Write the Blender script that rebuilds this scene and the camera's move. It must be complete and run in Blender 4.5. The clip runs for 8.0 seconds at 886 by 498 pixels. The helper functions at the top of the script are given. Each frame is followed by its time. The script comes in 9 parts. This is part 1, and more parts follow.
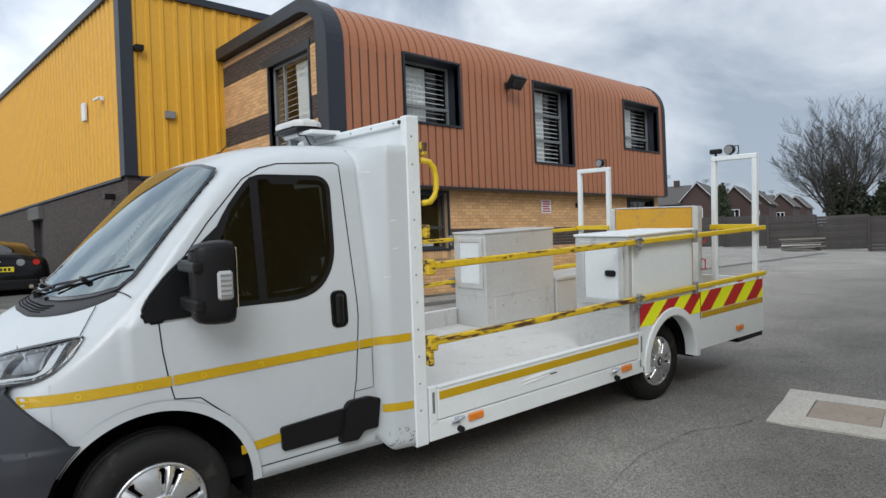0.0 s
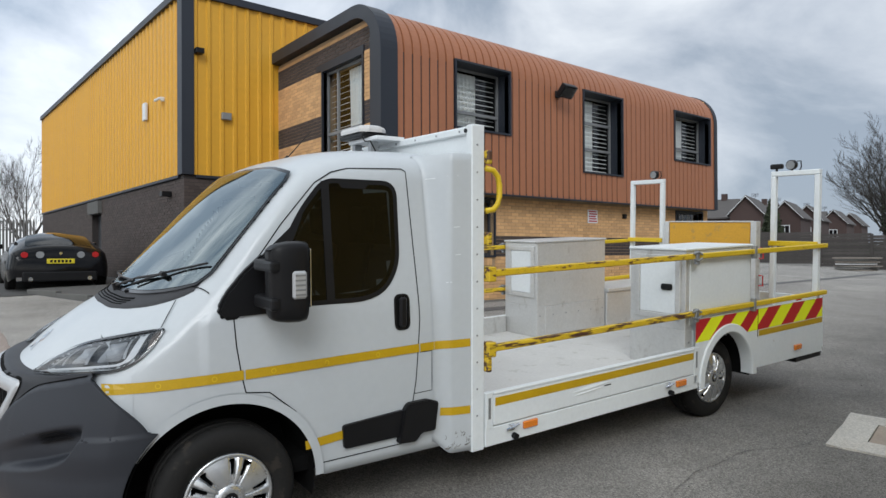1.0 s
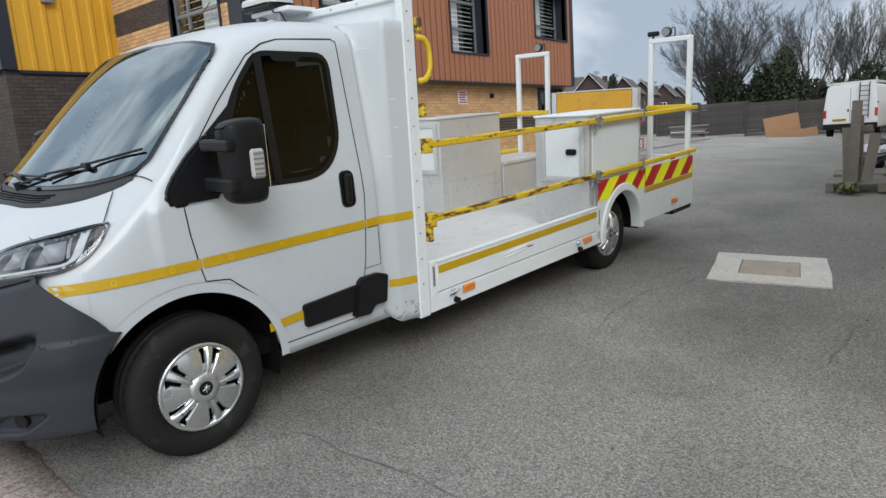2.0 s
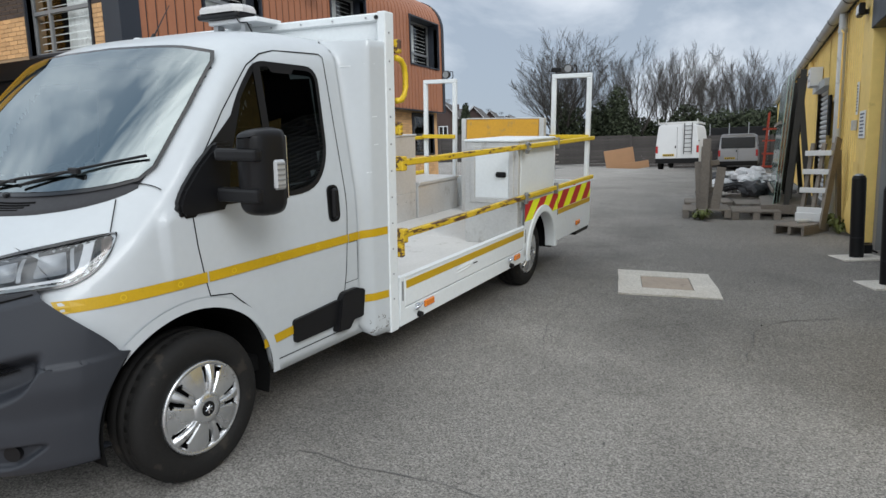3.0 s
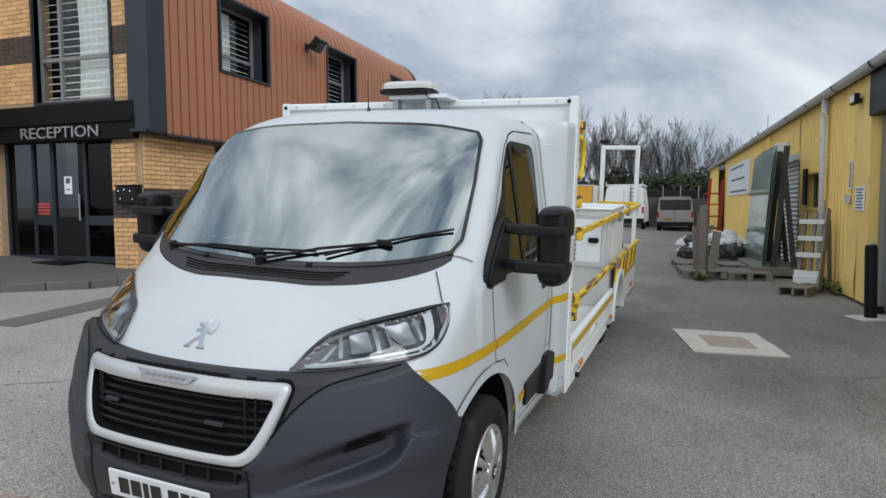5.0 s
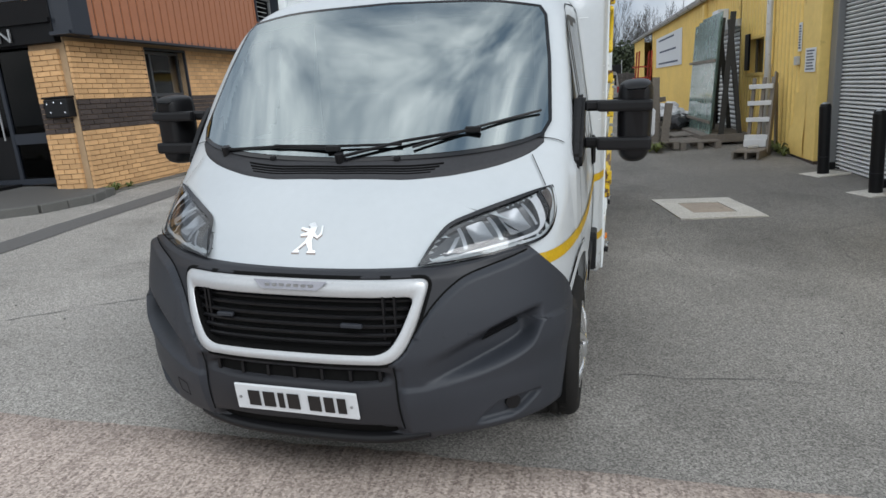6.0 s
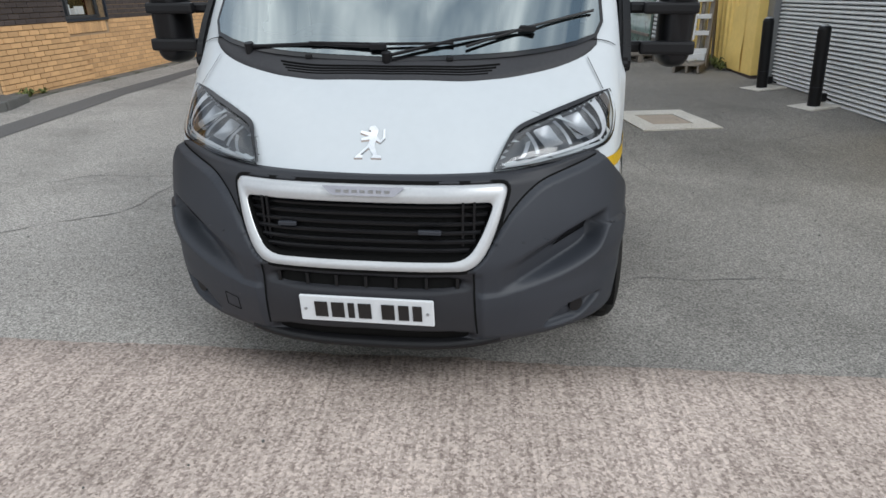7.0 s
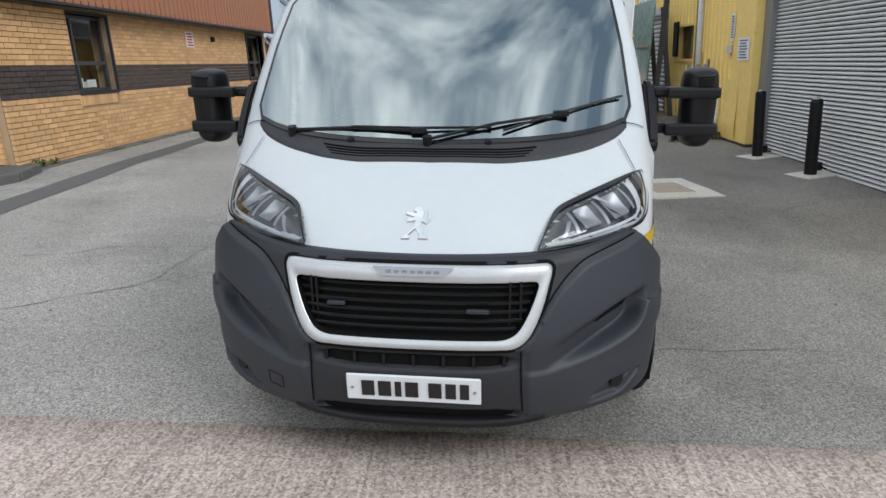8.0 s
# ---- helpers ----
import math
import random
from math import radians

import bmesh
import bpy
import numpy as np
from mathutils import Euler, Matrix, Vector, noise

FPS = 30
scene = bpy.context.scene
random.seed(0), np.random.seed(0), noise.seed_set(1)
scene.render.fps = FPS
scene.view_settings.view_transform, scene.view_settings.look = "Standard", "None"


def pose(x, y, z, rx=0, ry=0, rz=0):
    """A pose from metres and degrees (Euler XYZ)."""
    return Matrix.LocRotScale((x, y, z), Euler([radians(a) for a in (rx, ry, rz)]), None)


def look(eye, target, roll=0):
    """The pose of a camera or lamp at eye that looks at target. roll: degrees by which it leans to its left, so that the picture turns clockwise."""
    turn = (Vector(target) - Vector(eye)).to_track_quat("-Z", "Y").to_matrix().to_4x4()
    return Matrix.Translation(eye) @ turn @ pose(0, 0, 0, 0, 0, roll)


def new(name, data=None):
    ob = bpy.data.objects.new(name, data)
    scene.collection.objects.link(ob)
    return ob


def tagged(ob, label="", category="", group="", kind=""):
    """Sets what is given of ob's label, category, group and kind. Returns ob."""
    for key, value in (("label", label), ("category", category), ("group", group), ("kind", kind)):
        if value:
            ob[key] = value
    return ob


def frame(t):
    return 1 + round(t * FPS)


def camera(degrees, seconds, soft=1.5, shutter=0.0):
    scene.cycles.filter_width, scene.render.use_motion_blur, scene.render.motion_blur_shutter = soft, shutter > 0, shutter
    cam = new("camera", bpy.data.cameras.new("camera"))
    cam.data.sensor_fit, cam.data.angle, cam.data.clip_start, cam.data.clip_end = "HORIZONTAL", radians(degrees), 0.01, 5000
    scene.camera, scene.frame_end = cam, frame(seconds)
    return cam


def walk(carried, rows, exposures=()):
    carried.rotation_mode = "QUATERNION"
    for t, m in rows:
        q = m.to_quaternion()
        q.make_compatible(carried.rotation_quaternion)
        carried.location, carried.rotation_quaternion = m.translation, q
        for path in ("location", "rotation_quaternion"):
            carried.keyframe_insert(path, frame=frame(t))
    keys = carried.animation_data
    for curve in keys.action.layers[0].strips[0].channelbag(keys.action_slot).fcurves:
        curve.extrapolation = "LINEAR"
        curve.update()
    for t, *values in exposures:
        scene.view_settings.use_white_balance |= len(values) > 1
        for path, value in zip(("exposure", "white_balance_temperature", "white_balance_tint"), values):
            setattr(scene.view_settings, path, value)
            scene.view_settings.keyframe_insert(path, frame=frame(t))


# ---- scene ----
# The yard falls a little towards the shed; GROUND turns the truck's level frame into the true upright world.
GROUND = Matrix(((0.9968, 0.06957, 0.03942), (-0.06849, 0.99725, -0.02821), (-0.04128, 0.02542, 0.99882))).to_4x4()
cam = camera(69.5, 8.0)
PATH = [
    (0, (4.091, 0.189, 1.642), (2.522, 1.425, 1.536), -1.9),
    (0.5, (4.098, 0.183, 1.648), (2.515, 1.403, 1.564), -1.0),
    (1, (4.051, 0.049, 1.653), (2.41, 1.188, 1.567), -0.1),
    (1.5, (3.952, -0.199, 1.614), (2.315, 0.932, 1.411), -3.0),
    (2, (3.776, -0.352, 1.56), (2.448, 1.079, 1.127), -3.2),
    (2.2, (3.67, -0.42, 1.56), (2.384, 1.031, 1.067), -4.3),
    (3.3, (3.068, -1.053, 1.584), (2.179, 0.709, 1.259), 0.7),
    (3.5, (2.933, -1.131, 1.605), (2.022, 0.626, 1.312), 0.2),
    (4, (2.602, -1.398, 1.676), (1.788, 0.42, 1.496), 0.0),
    (4.5, (2.252, -1.646, 1.69), (1.488, 0.192, 1.493), 1.6),
    (4.7, (2.098, -1.703, 1.674), (1.307, 0.125, 1.496), 1.7),
    (5.8, (1.269, -1.989, 1.671), (0.753, -0.117, 1.192), -1.4),
    (6, (1.138, -1.998, 1.645), (0.631, -0.141, 1.101), -2.4),
    (6.5, (0.842, -1.993, 1.616), (0.423, -0.199, 0.839), -1.2),
    (7, (0.544, -2.079, 1.608), (0.315, -0.259, 0.81), -0.4),
    (7.5, (0.389, -2.12, 1.647), (0.186, -0.264, 0.928), -1.1),
    (8, (0.348, -2.127, 1.686), (0.137, -0.236, 1.069), -0.4),
]
walk(cam, [(t, GROUND @ look(eye, target, roll)) for t, eye, target, roll in PATH], [(0, 0.66), (1, 0.60), (2, 0.76), (3.5, 0.70), (4.5, 0.60), (6, 0.68), (7, 0.76), (8, 0.80)])

# ---- world and sun: broken overcast ----
world = bpy.data.worlds.new("overcast_sky")
scene.world = world
world.use_nodes = True
wn, wl = world.node_tree.nodes, world.node_tree.links
wn.clear()
w_out, w_bg = wn.new("ShaderNodeOutputWorld"), wn.new("ShaderNodeBackground")
w_sky = wn.new("ShaderNodeTexSky")
w_sky.sky_type, w_sky.sun_disc, w_sky.sun_elevation, w_sky.sun_rotation = "NISHITA", False, radians(35), radians(130)
w_geo = wn.new("ShaderNodeTexCoord")
w_map = wn.new("ShaderNodeMapping")
w_map.inputs["Scale"].default_value = (1.0, 1.0, 1.6)
w_map.inputs["Location"].default_value = (0.35, 0.2, 0.1)
w_noise = wn.new("ShaderNodeTexNoise")
w_noise.inputs["Scale"].default_value, w_noise.inputs["Detail"].default_value, w_noise.inputs["Roughness"].default_value = 2.3, 7, 0.55
w_noise.inputs["Distortion"].default_value = 0.35
w_ramp = wn.new("ShaderNodeValToRGB")
w_ramp.color_ramp.elements[0].position, w_ramp.color_ramp.elements[0].color = 0.41, (0.43, 0.51, 0.62, 1)
w_ramp.color_ramp.elements[1].position, w_ramp.color_ramp.elements[1].color = 0.62, (0.98, 1.04, 1.11, 1)
w_mid = w_ramp.color_ramp.elements.new(0.5)
w_mid.color = (0.68, 0.75, 0.85, 1)
w_scale = wn.new("ShaderNodeVectorMath")
w_scale.operation = "SCALE"
w_scale.inputs["Scale"].default_value = 7.2
w_mix = wn.new("ShaderNodeMix")
w_mix.data_type = "RGBA"
w_mix.inputs[0].default_value = 0.93
wl.new(w_geo.outputs["Generated"], w_map.inputs["Vector"])
wl.new(w_map.outputs[0], w_noise.inputs["Vector"])
wl.new(w_noise.outputs[0], w_ramp.inputs[0])
# the cover breaks up overhead and towards the sun: bright heaps with dark blue-grey gaps
w_gap = wn.new("ShaderNodeValToRGB")
w_gap.color_ramp.elements[0].position, w_gap.color_ramp.elements[0].color = 0.40, (0.20, 0.27, 0.35, 1)
w_gap.color_ramp.elements[1].position, w_gap.color_ramp.elements[1].color = 0.62, (1.35, 1.38, 1.38, 1)
w_gap.color_ramp.elements.new(0.5).color = (0.62, 0.68, 0.73, 1)
w_up, w_break, w_cover = wn.new("ShaderNodeVectorMath"), wn.new("ShaderNodeMapRange"), wn.new("ShaderNodeMix")
w_up.operation, w_up.inputs[1].default_value = "DOT_PRODUCT", (0.05, -0.70, 0.71)
w_break.inputs["From Min"].default_value, w_break.inputs["From Max"].default_value = 0.15, 0.65
w_cover.data_type = "RGBA"
wl.new(w_geo.outputs["Generated"], w_up.inputs[0]), wl.new(w_up.outputs["Value"], w_break.inputs["Value"])
wl.new(w_noise.outputs[0], w_gap.inputs[0]), wl.new(w_break.outputs[0], w_cover.inputs[0])
wl.new(w_ramp.outputs[0], w_cover.inputs[6]), wl.new(w_gap.outputs[0], w_cover.inputs[7])
wl.new(w_cover.outputs[2], w_scale.inputs[0])
wl.new(w_sky.outputs[0], w_mix.inputs[6])
wl.new(w_scale.outputs[0], w_mix.inputs[7])
# an overcast sky is brightest overhead
w_sep, w_lift = wn.new("ShaderNodeSeparateXYZ"), wn.new("ShaderNodeMapRange")
wl.new(w_geo.outputs["Generated"], w_sep.inputs[0])
wl.new(w_sep.outputs["Z"], w_lift.inputs["Value"])
w_lift.inputs["From Min"].default_value, w_lift.inputs["From Max"].default_value = 0.25, 1.0
w_lift.inputs["To Min"].default_value, w_lift.inputs["To Max"].default_value = 1.0, 1.3
# ... and brighter on the side of the veiled sun, behind the camera
w_sunward = wn.new("ShaderNodeMapRange")
w_side = wn.new("ShaderNodeVectorMath")
w_side.operation = "DOT_PRODUCT"
w_side.inputs[1].default_value = (-0.25, -0.95, 0.20)
wl.new(w_geo.outputs["Generated"], w_side.inputs[0])
wl.new(w_side.outputs["Value"], w_sunward.inputs["Value"])
w_sunward.inputs["From Min"].default_value, w_sunward.inputs["From Max"].default_value = -0.35, 0.9
w_sunward.inputs["To Min"].default_value, w_sunward.inputs["To Max"].default_value = 0.0, 0.85
w_both = wn.new("ShaderNodeMath")
wl.new(w_lift.outputs[0], w_both.inputs[0]), wl.new(w_sunward.outputs[0], w_both.inputs[1])
w_zen = wn.new("ShaderNodeVectorMath")
w_zen.operation = "SCALE"
wl.new(w_mix.outputs[2], w_zen.inputs[0]), wl.new(w_both.outputs[0], w_zen.inputs["Scale"])
wl.new(w_zen.outputs[0], w_bg.inputs[0])
w_bg.inputs[1].default_value = 0.078
wl.new(w_bg.outputs[0], w_out.inputs[0])
sun = new("sun", bpy.data.lights.new("sun", "SUN"))
sun.data.energy, sun.data.angle, sun.data.color = 1.05, radians(28), (0.96, 0.985, 1.0)
sun.matrix_world = look((9.0, -7.5, 8.2), (0, 0, 0))


# ---- materials ----
def mat(name, col, rough=0.5, metal=0.0, var=0.12, scale=3.0, fine=60.0, bump=0.05, dist=0.002, coat=0.0, tint=None, tint_at=0.62, spec=0.5, rand=0.0, stretch=None):
    """Procedural paint, stone, metal or plastic: two scales of variation, optional stains of colour tint, fine relief."""
    m = bpy.data.materials.new(name)
    m.use_nodes = True
    n, l = m.node_tree.nodes, m.node_tree.links
    b = n["Principled BSDF"]
    b.inputs["Roughness"].default_value, b.inputs["Metallic"].default_value = rough, metal
    b.inputs["Coat Weight"].default_value, b.inputs["Coat Roughness"].default_value = coat, 0.06
    b.inputs["Specular IOR Level"].default_value = spec
    tc = n.new("ShaderNodeTexCoord")
    big, small = n.new("ShaderNodeTexNoise"), n.new("ShaderNodeTexNoise")
    big.inputs["Scale"].default_value, big.inputs["Detail"].default_value = scale, 4
    small.inputs["Scale"].default_value, small.inputs["Detail"].default_value = fine, 3
    for k in (big, small):
        l.new(tc.outputs["Object"], k.inputs["Vector"])
    add = n.new("ShaderNodeMath")
    add.operation = "ADD"
    l.new(big.outputs[0], add.inputs[0]), l.new(small.outputs[0], add.inputs[1])
    val = n.new("ShaderNodeMapRange")
    val.inputs["From Min"].default_value, val.inputs["From Max"].default_value = 0.6, 1.4
    val.inputs["To Min"].default_value, val.inputs["To Max"].default_value = 1 - var, 1 + var
    l.new(add.outputs[0], val.inputs["Value"])
    value = val.outputs[0]
    if rand:
        oi, ge = n.new("ShaderNodeObjectInfo"), n.new("ShaderNodeNewGeometry")
        s = n.new("ShaderNodeMath")
        s.operation = "ADD"
        l.new(oi.outputs["Random"], s.inputs[0]), l.new(ge.outputs["Random Per Island"], s.inputs[1])
        f = n.new("ShaderNodeMath")
        f.operation = "FRACT"
        l.new(s.outputs[0], f.inputs[0])
        r = n.new("ShaderNodeMapRange")
        r.inputs["To Min"].default_value, r.inputs["To Max"].default_value = 1 - rand, 1 + rand
        l.new(f.outputs[0], r.inputs["Value"])
        mul = n.new("ShaderNodeMath")
        mul.operation = "MULTIPLY"
        l.new(value, mul.inputs[0]), l.new(r.outputs[0], mul.inputs[1])
        value = mul.outputs[0]
    sc = n.new("ShaderNodeVectorMath")
    sc.operation = "SCALE"
    sc.inputs[0].default_value = col
    l.new(value, sc.inputs["Scale"])
    colour = sc.outputs[0]
    if tint:
        st = n.new("ShaderNodeTexNoise")
        st.inputs["Scale"].default_value, st.inputs["Detail"].default_value, st.inputs["Roughness"].default_value = scale * 2.3, 6, 0.65
        if stretch:
            mp = n.new("ShaderNodeMapping")
            mp.inputs["Scale"].default_value = stretch
            l.new(tc.outputs["Object"], mp.inputs["Vector"]), l.new(mp.outputs[0], st.inputs["Vector"])
        else:
            l.new(tc.outputs["Object"], st.inputs["Vector"])
        sr = n.new("ShaderNodeMapRange")
        sr.inputs["From Min"].default_value, sr.inputs["From Max"].default_value = tint_at, tint_at + 0.07
        l.new(st.outputs[0], sr.inputs["Value"])
        mx = n.new("ShaderNodeMix")
        mx.data_type = "RGBA"
        l.new(sr.outputs[0], mx.inputs[0])
        l.new(colour, mx.inputs[6])
        mx.inputs[7].default_value = (*tint, 1)
        colour = mx.outputs[2]
    l.new(colour, b.inputs["Base Color"])
    rr = n.new("ShaderNodeMapRange")
    rr.inputs["To Min"].default_value, rr.inputs["To Max"].default_value = max(0.02, rough - 0.09), min(1, rough + 0.09)
    l.new(big.outputs[0], rr.inputs["Value"])
    l.new(rr.outputs[0], b.inputs["Roughness"])
    if bump:
        bp = n.new("ShaderNodeBump")
        bp.inputs["Strength"].default_value, bp.inputs["Distance"].default_value = min(1, bump), dist
        l.new(small.outputs[0], bp.inputs["Height"])
        l.new(bp.outputs[0], b.inputs["Normal"])
    return m


def stony(name, col, cells, speck, blotch, stain, dist, left_sheen=None):
    """Ground surfacing: stones of many greys bedded in a binder, wide blotches, stained patches and a gritty relief."""
    m = bpy.data.materials.new(name)
    m.use_nodes = True
    n, l = m.node_tree.nodes, m.node_tree.links
    b = n["Principled BSDF"]
    b.inputs["Roughness"].default_value = 0.88
    b.inputs["Specular IOR Level"].default_value = 0.35
    tc, vo, fine, wide, worn = (n.new("ShaderNode" + k) for k in ("TexCoord", "TexVoronoi", "TexNoise", "TexNoise", "TexNoise"))
    vo.inputs["Scale"].default_value = cells
    fine.inputs["Scale"].default_value, fine.inputs["Detail"].default_value, fine.inputs["Roughness"].default_value = cells * 0.5, 5, 0.7
    wide.inputs["Scale"].default_value, wide.inputs["Detail"].default_value, wide.inputs["Roughness"].default_value = 0.9, 8, 0.62
    worn.inputs["Scale"].default_value, worn.inputs["Detail"].default_value, worn.inputs["Roughness"].default_value = 0.45, 9, 0.7
    for k in (vo, fine, wide, worn):
        l.new(tc.outputs["Object"], k.inputs["Vector"])
    sep = n.new("ShaderNodeSeparateColor")
    l.new(vo.outputs["Color"], sep.inputs[0])
    values = []
    for out, lo, hi, amp in ((sep.outputs[0], 0, 1, speck), (fine.outputs[0], 0.3, 0.7, speck * 0.7), (wide.outputs[0], 0.3, 0.7, blotch)):
        r = n.new("ShaderNodeMapRange")
        r.inputs["From Min"].default_value, r.inputs["From Max"].default_value = lo, hi
        r.inputs["To Min"].default_value, r.inputs["To Max"].default_value = 1 - amp, 1 + amp
        l.new(out, r.inputs["Value"])
        values.append(r.outputs[0])
    m1, m2 = n.new("ShaderNodeMath"), n.new("ShaderNodeMath")
    m1.operation = m2.operation = "MULTIPLY"
    l.new(values[0], m1.inputs[0]), l.new(values[1], m1.inputs[1])
    l.new(m1.outputs[0], m2.inputs[0]), l.new(values[2], m2.inputs[1])
    at = n.new("ShaderNodeMapRange")
    at.inputs["From Min"].default_value, at.inputs["From Max"].default_value = 0.52, 0.68
    l.new(worn.outputs[0], at.inputs["Value"])
    mx = n.new("ShaderNodeMix")
    mx.data_type = "RGBA"
    mx.inputs[6].default_value, mx.inputs[7].default_value = (*col, 1), (*stain, 1)
    l.new(at.outputs[0], mx.inputs[0])
    sc = n.new("ShaderNodeVectorMath")
    sc.operation = "SCALE"
    l.new(mx.outputs[2], sc.inputs[0]), l.new(m2.outputs[0], sc.inputs["Scale"])
    if left_sheen:
        # sheen of light painted in: asphalt paler towards -x, with a wandering edge
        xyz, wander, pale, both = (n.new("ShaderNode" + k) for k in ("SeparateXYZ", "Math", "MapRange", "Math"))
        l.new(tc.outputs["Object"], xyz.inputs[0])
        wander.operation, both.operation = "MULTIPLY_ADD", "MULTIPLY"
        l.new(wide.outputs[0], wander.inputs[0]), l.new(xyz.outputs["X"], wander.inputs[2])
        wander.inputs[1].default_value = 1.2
        pale.inputs["From Min"].default_value, pale.inputs["From Max"].default_value = left_sheen[0], left_sheen[1]
        pale.inputs["To Min"].default_value, pale.inputs["To Max"].default_value = left_sheen[2], 1.0
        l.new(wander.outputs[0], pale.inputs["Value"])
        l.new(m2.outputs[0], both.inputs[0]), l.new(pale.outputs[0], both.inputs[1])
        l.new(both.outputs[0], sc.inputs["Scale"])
    l.new(sc.outputs[0], b.inputs["Base Color"])
    hgt = n.new("ShaderNodeMath")
    l.new(vo.outputs["Distance"], hgt.inputs[0]), l.new(fine.outputs[0], hgt.inputs[1])
    bp = n.new("ShaderNodeBump")
    bp.inputs["Strength"].default_value, bp.inputs["Distance"].default_value = 0.7, dist
    l.new(hgt.outputs[0], bp.inputs["Height"]), l.new(bp.outputs[0], b.inputs["Normal"])
    return m


def glass_mat(name, tint, ior=1.5, rough=0.0, gloss=(1, 1, 1)):
    """Thin pane: tinted see-through, mirror gloss by Fresnel."""
    m = bpy.data.materials.new(name)
    m.use_nodes = True
    n, l = m.node_tree.nodes, m.node_tree.links
    n.clear()
    out, mix, tr, gl, fr = (n.new("ShaderNode" + k) for k in ("OutputMaterial", "MixShader", "BsdfTransparent", "BsdfGlossy", "Fresnel"))
    tr.inputs[0].default_value = (*tint, 1)
    gl.inputs["Roughness"].default_value = rough
    gl.inputs["Color"].default_value = (*gloss, 1)
    fr.inputs[0].default_value = ior
    l.new(fr.outputs[0], mix.inputs[0]), l.new(tr.outputs[0], mix.inputs[1]), l.new(gl.outputs[0], mix.inputs[2])
    l.new(mix.outputs[0], out.inputs[0])
    return m


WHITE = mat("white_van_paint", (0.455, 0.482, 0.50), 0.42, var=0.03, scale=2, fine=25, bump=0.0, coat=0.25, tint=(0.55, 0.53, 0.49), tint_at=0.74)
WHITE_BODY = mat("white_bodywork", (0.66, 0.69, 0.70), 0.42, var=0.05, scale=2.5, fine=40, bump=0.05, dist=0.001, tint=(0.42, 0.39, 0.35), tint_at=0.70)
DECK = mat("alloy_deck_plate", (0.56, 0.55, 0.53), 0.6, 0.1, var=0.10, scale=3, fine=45, bump=0.1, dist=0.001, tint=(0.45, 0.44, 0.41), tint_at=0.6)
ALU = mat("aluminium_sheet", (0.56, 0.56, 0.55), 0.42, 0.45, var=0.10, scale=2.2, fine=40, bump=0.06, dist=0.001, tint=(0.44, 0.43, 0.41), tint_at=0.60, stretch=(1.4, 1.4, 0.7))
YELLOW_RAIL = mat("chipped_yellow_paint", (0.62, 0.42, 0.01), 0.45, var=0.10, scale=7, fine=50, bump=0.2, dist=0.002, tint=(0.10, 0.045, 0.02), tint_at=0.61, stretch=(2.2, 0.5, 2.2))
YELLOW_WORN = mat("rust_worn_yellow_paint", (0.60, 0.40, 0.015), 0.55, var=0.12, scale=7, fine=50, bump=0.3, dist=0.002, tint=(0.075, 0.032, 0.016), tint_at=0.49, stretch=(2.0, 0.30, 2.0))
YELLOW_CHIPPED = mat("rust_chipped_yellow_paint", (0.60, 0.40, 0.012), 0.5, var=0.12, scale=8, fine=50, bump=0.25, dist=0.002, tint=(0.085, 0.036, 0.016), tint_at=0.545, stretch=(2.0, 0.45, 2.0))
YELLOW_TAPE = mat("yellow_reflective_tape", (0.47, 0.29, 0.003), 0.45, var=0.10, scale=6, fine=120, bump=0.03)
LIME_TAPE = mat("lime_reflective_tape", (0.80, 0.86, 0.008), 0.45, var=0.05, scale=6, fine=150, bump=0.03)
RED_TAPE = mat("red_reflective_tape", (0.46, 0.010, 0.016), 0.45, var=0.06, scale=6, fine=150, bump=0.03)
ORANGE_BOARD = mat("orange_ply_board", (0.56, 0.29, 0.02), 0.55, var=0.13, scale=4, fine=60, bump=0.08, tint=(0.42, 0.24, 0.05), tint_at=0.58)
PLASTIC = mat("grey_bumper_plastic", (0.027, 0.030, 0.037), 0.5, var=0.10, scale=3, fine=350, bump=0.12, dist=0.0006, tint=(0.075, 0.075, 0.078), tint_at=0.70, spec=0.3)
PLASTIC_DARK = mat("dark_bumper_plastic", (0.020, 0.021, 0.025), 0.5, var=0.10, scale=3, fine=350, bump=0.10, dist=0.0006, tint=(0.030, 0.030, 0.032), tint_at=0.70, spec=0.3)
BLACK = mat("black_plastic", (0.008, 0.008, 0.009), 0.40, var=0.15, scale=4, fine=200, bump=0.08, dist=0.0005, spec=0.22)
FRIT = mat("black_glass_frit", (0.008, 0.008, 0.009), 0.18, var=0.1, bump=0)
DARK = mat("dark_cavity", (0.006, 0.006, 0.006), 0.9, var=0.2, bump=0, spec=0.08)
RUBBER = mat("tyre_rubber", (0.013, 0.0125, 0.012), 0.75, var=0.2, scale=3, fine=90, bump=0.15, dist=0.001, tint=(0.030, 0.026, 0.022), tint_at=0.58, spec=0.2)
SILVER = mat("silver_painted_plastic", (0.44, 0.45, 0.46), 0.33, 0.35, var=0.06, scale=6, fine=90, bump=0.03, tint=(0.30, 0.29, 0.28), tint_at=0.64)
TRIM_SILVER = mat("bright_wheel_trim", (0.58, 0.59, 0.60), 0.27, 0.85, var=0.08, scale=8, fine=90, bump=0.03, tint=(0.26, 0.25, 0.24), tint_at=0.62)
CHROME = mat("chrome", (0.75, 0.76, 0.78), 0.12, 1.0, var=0.05, bump=0)
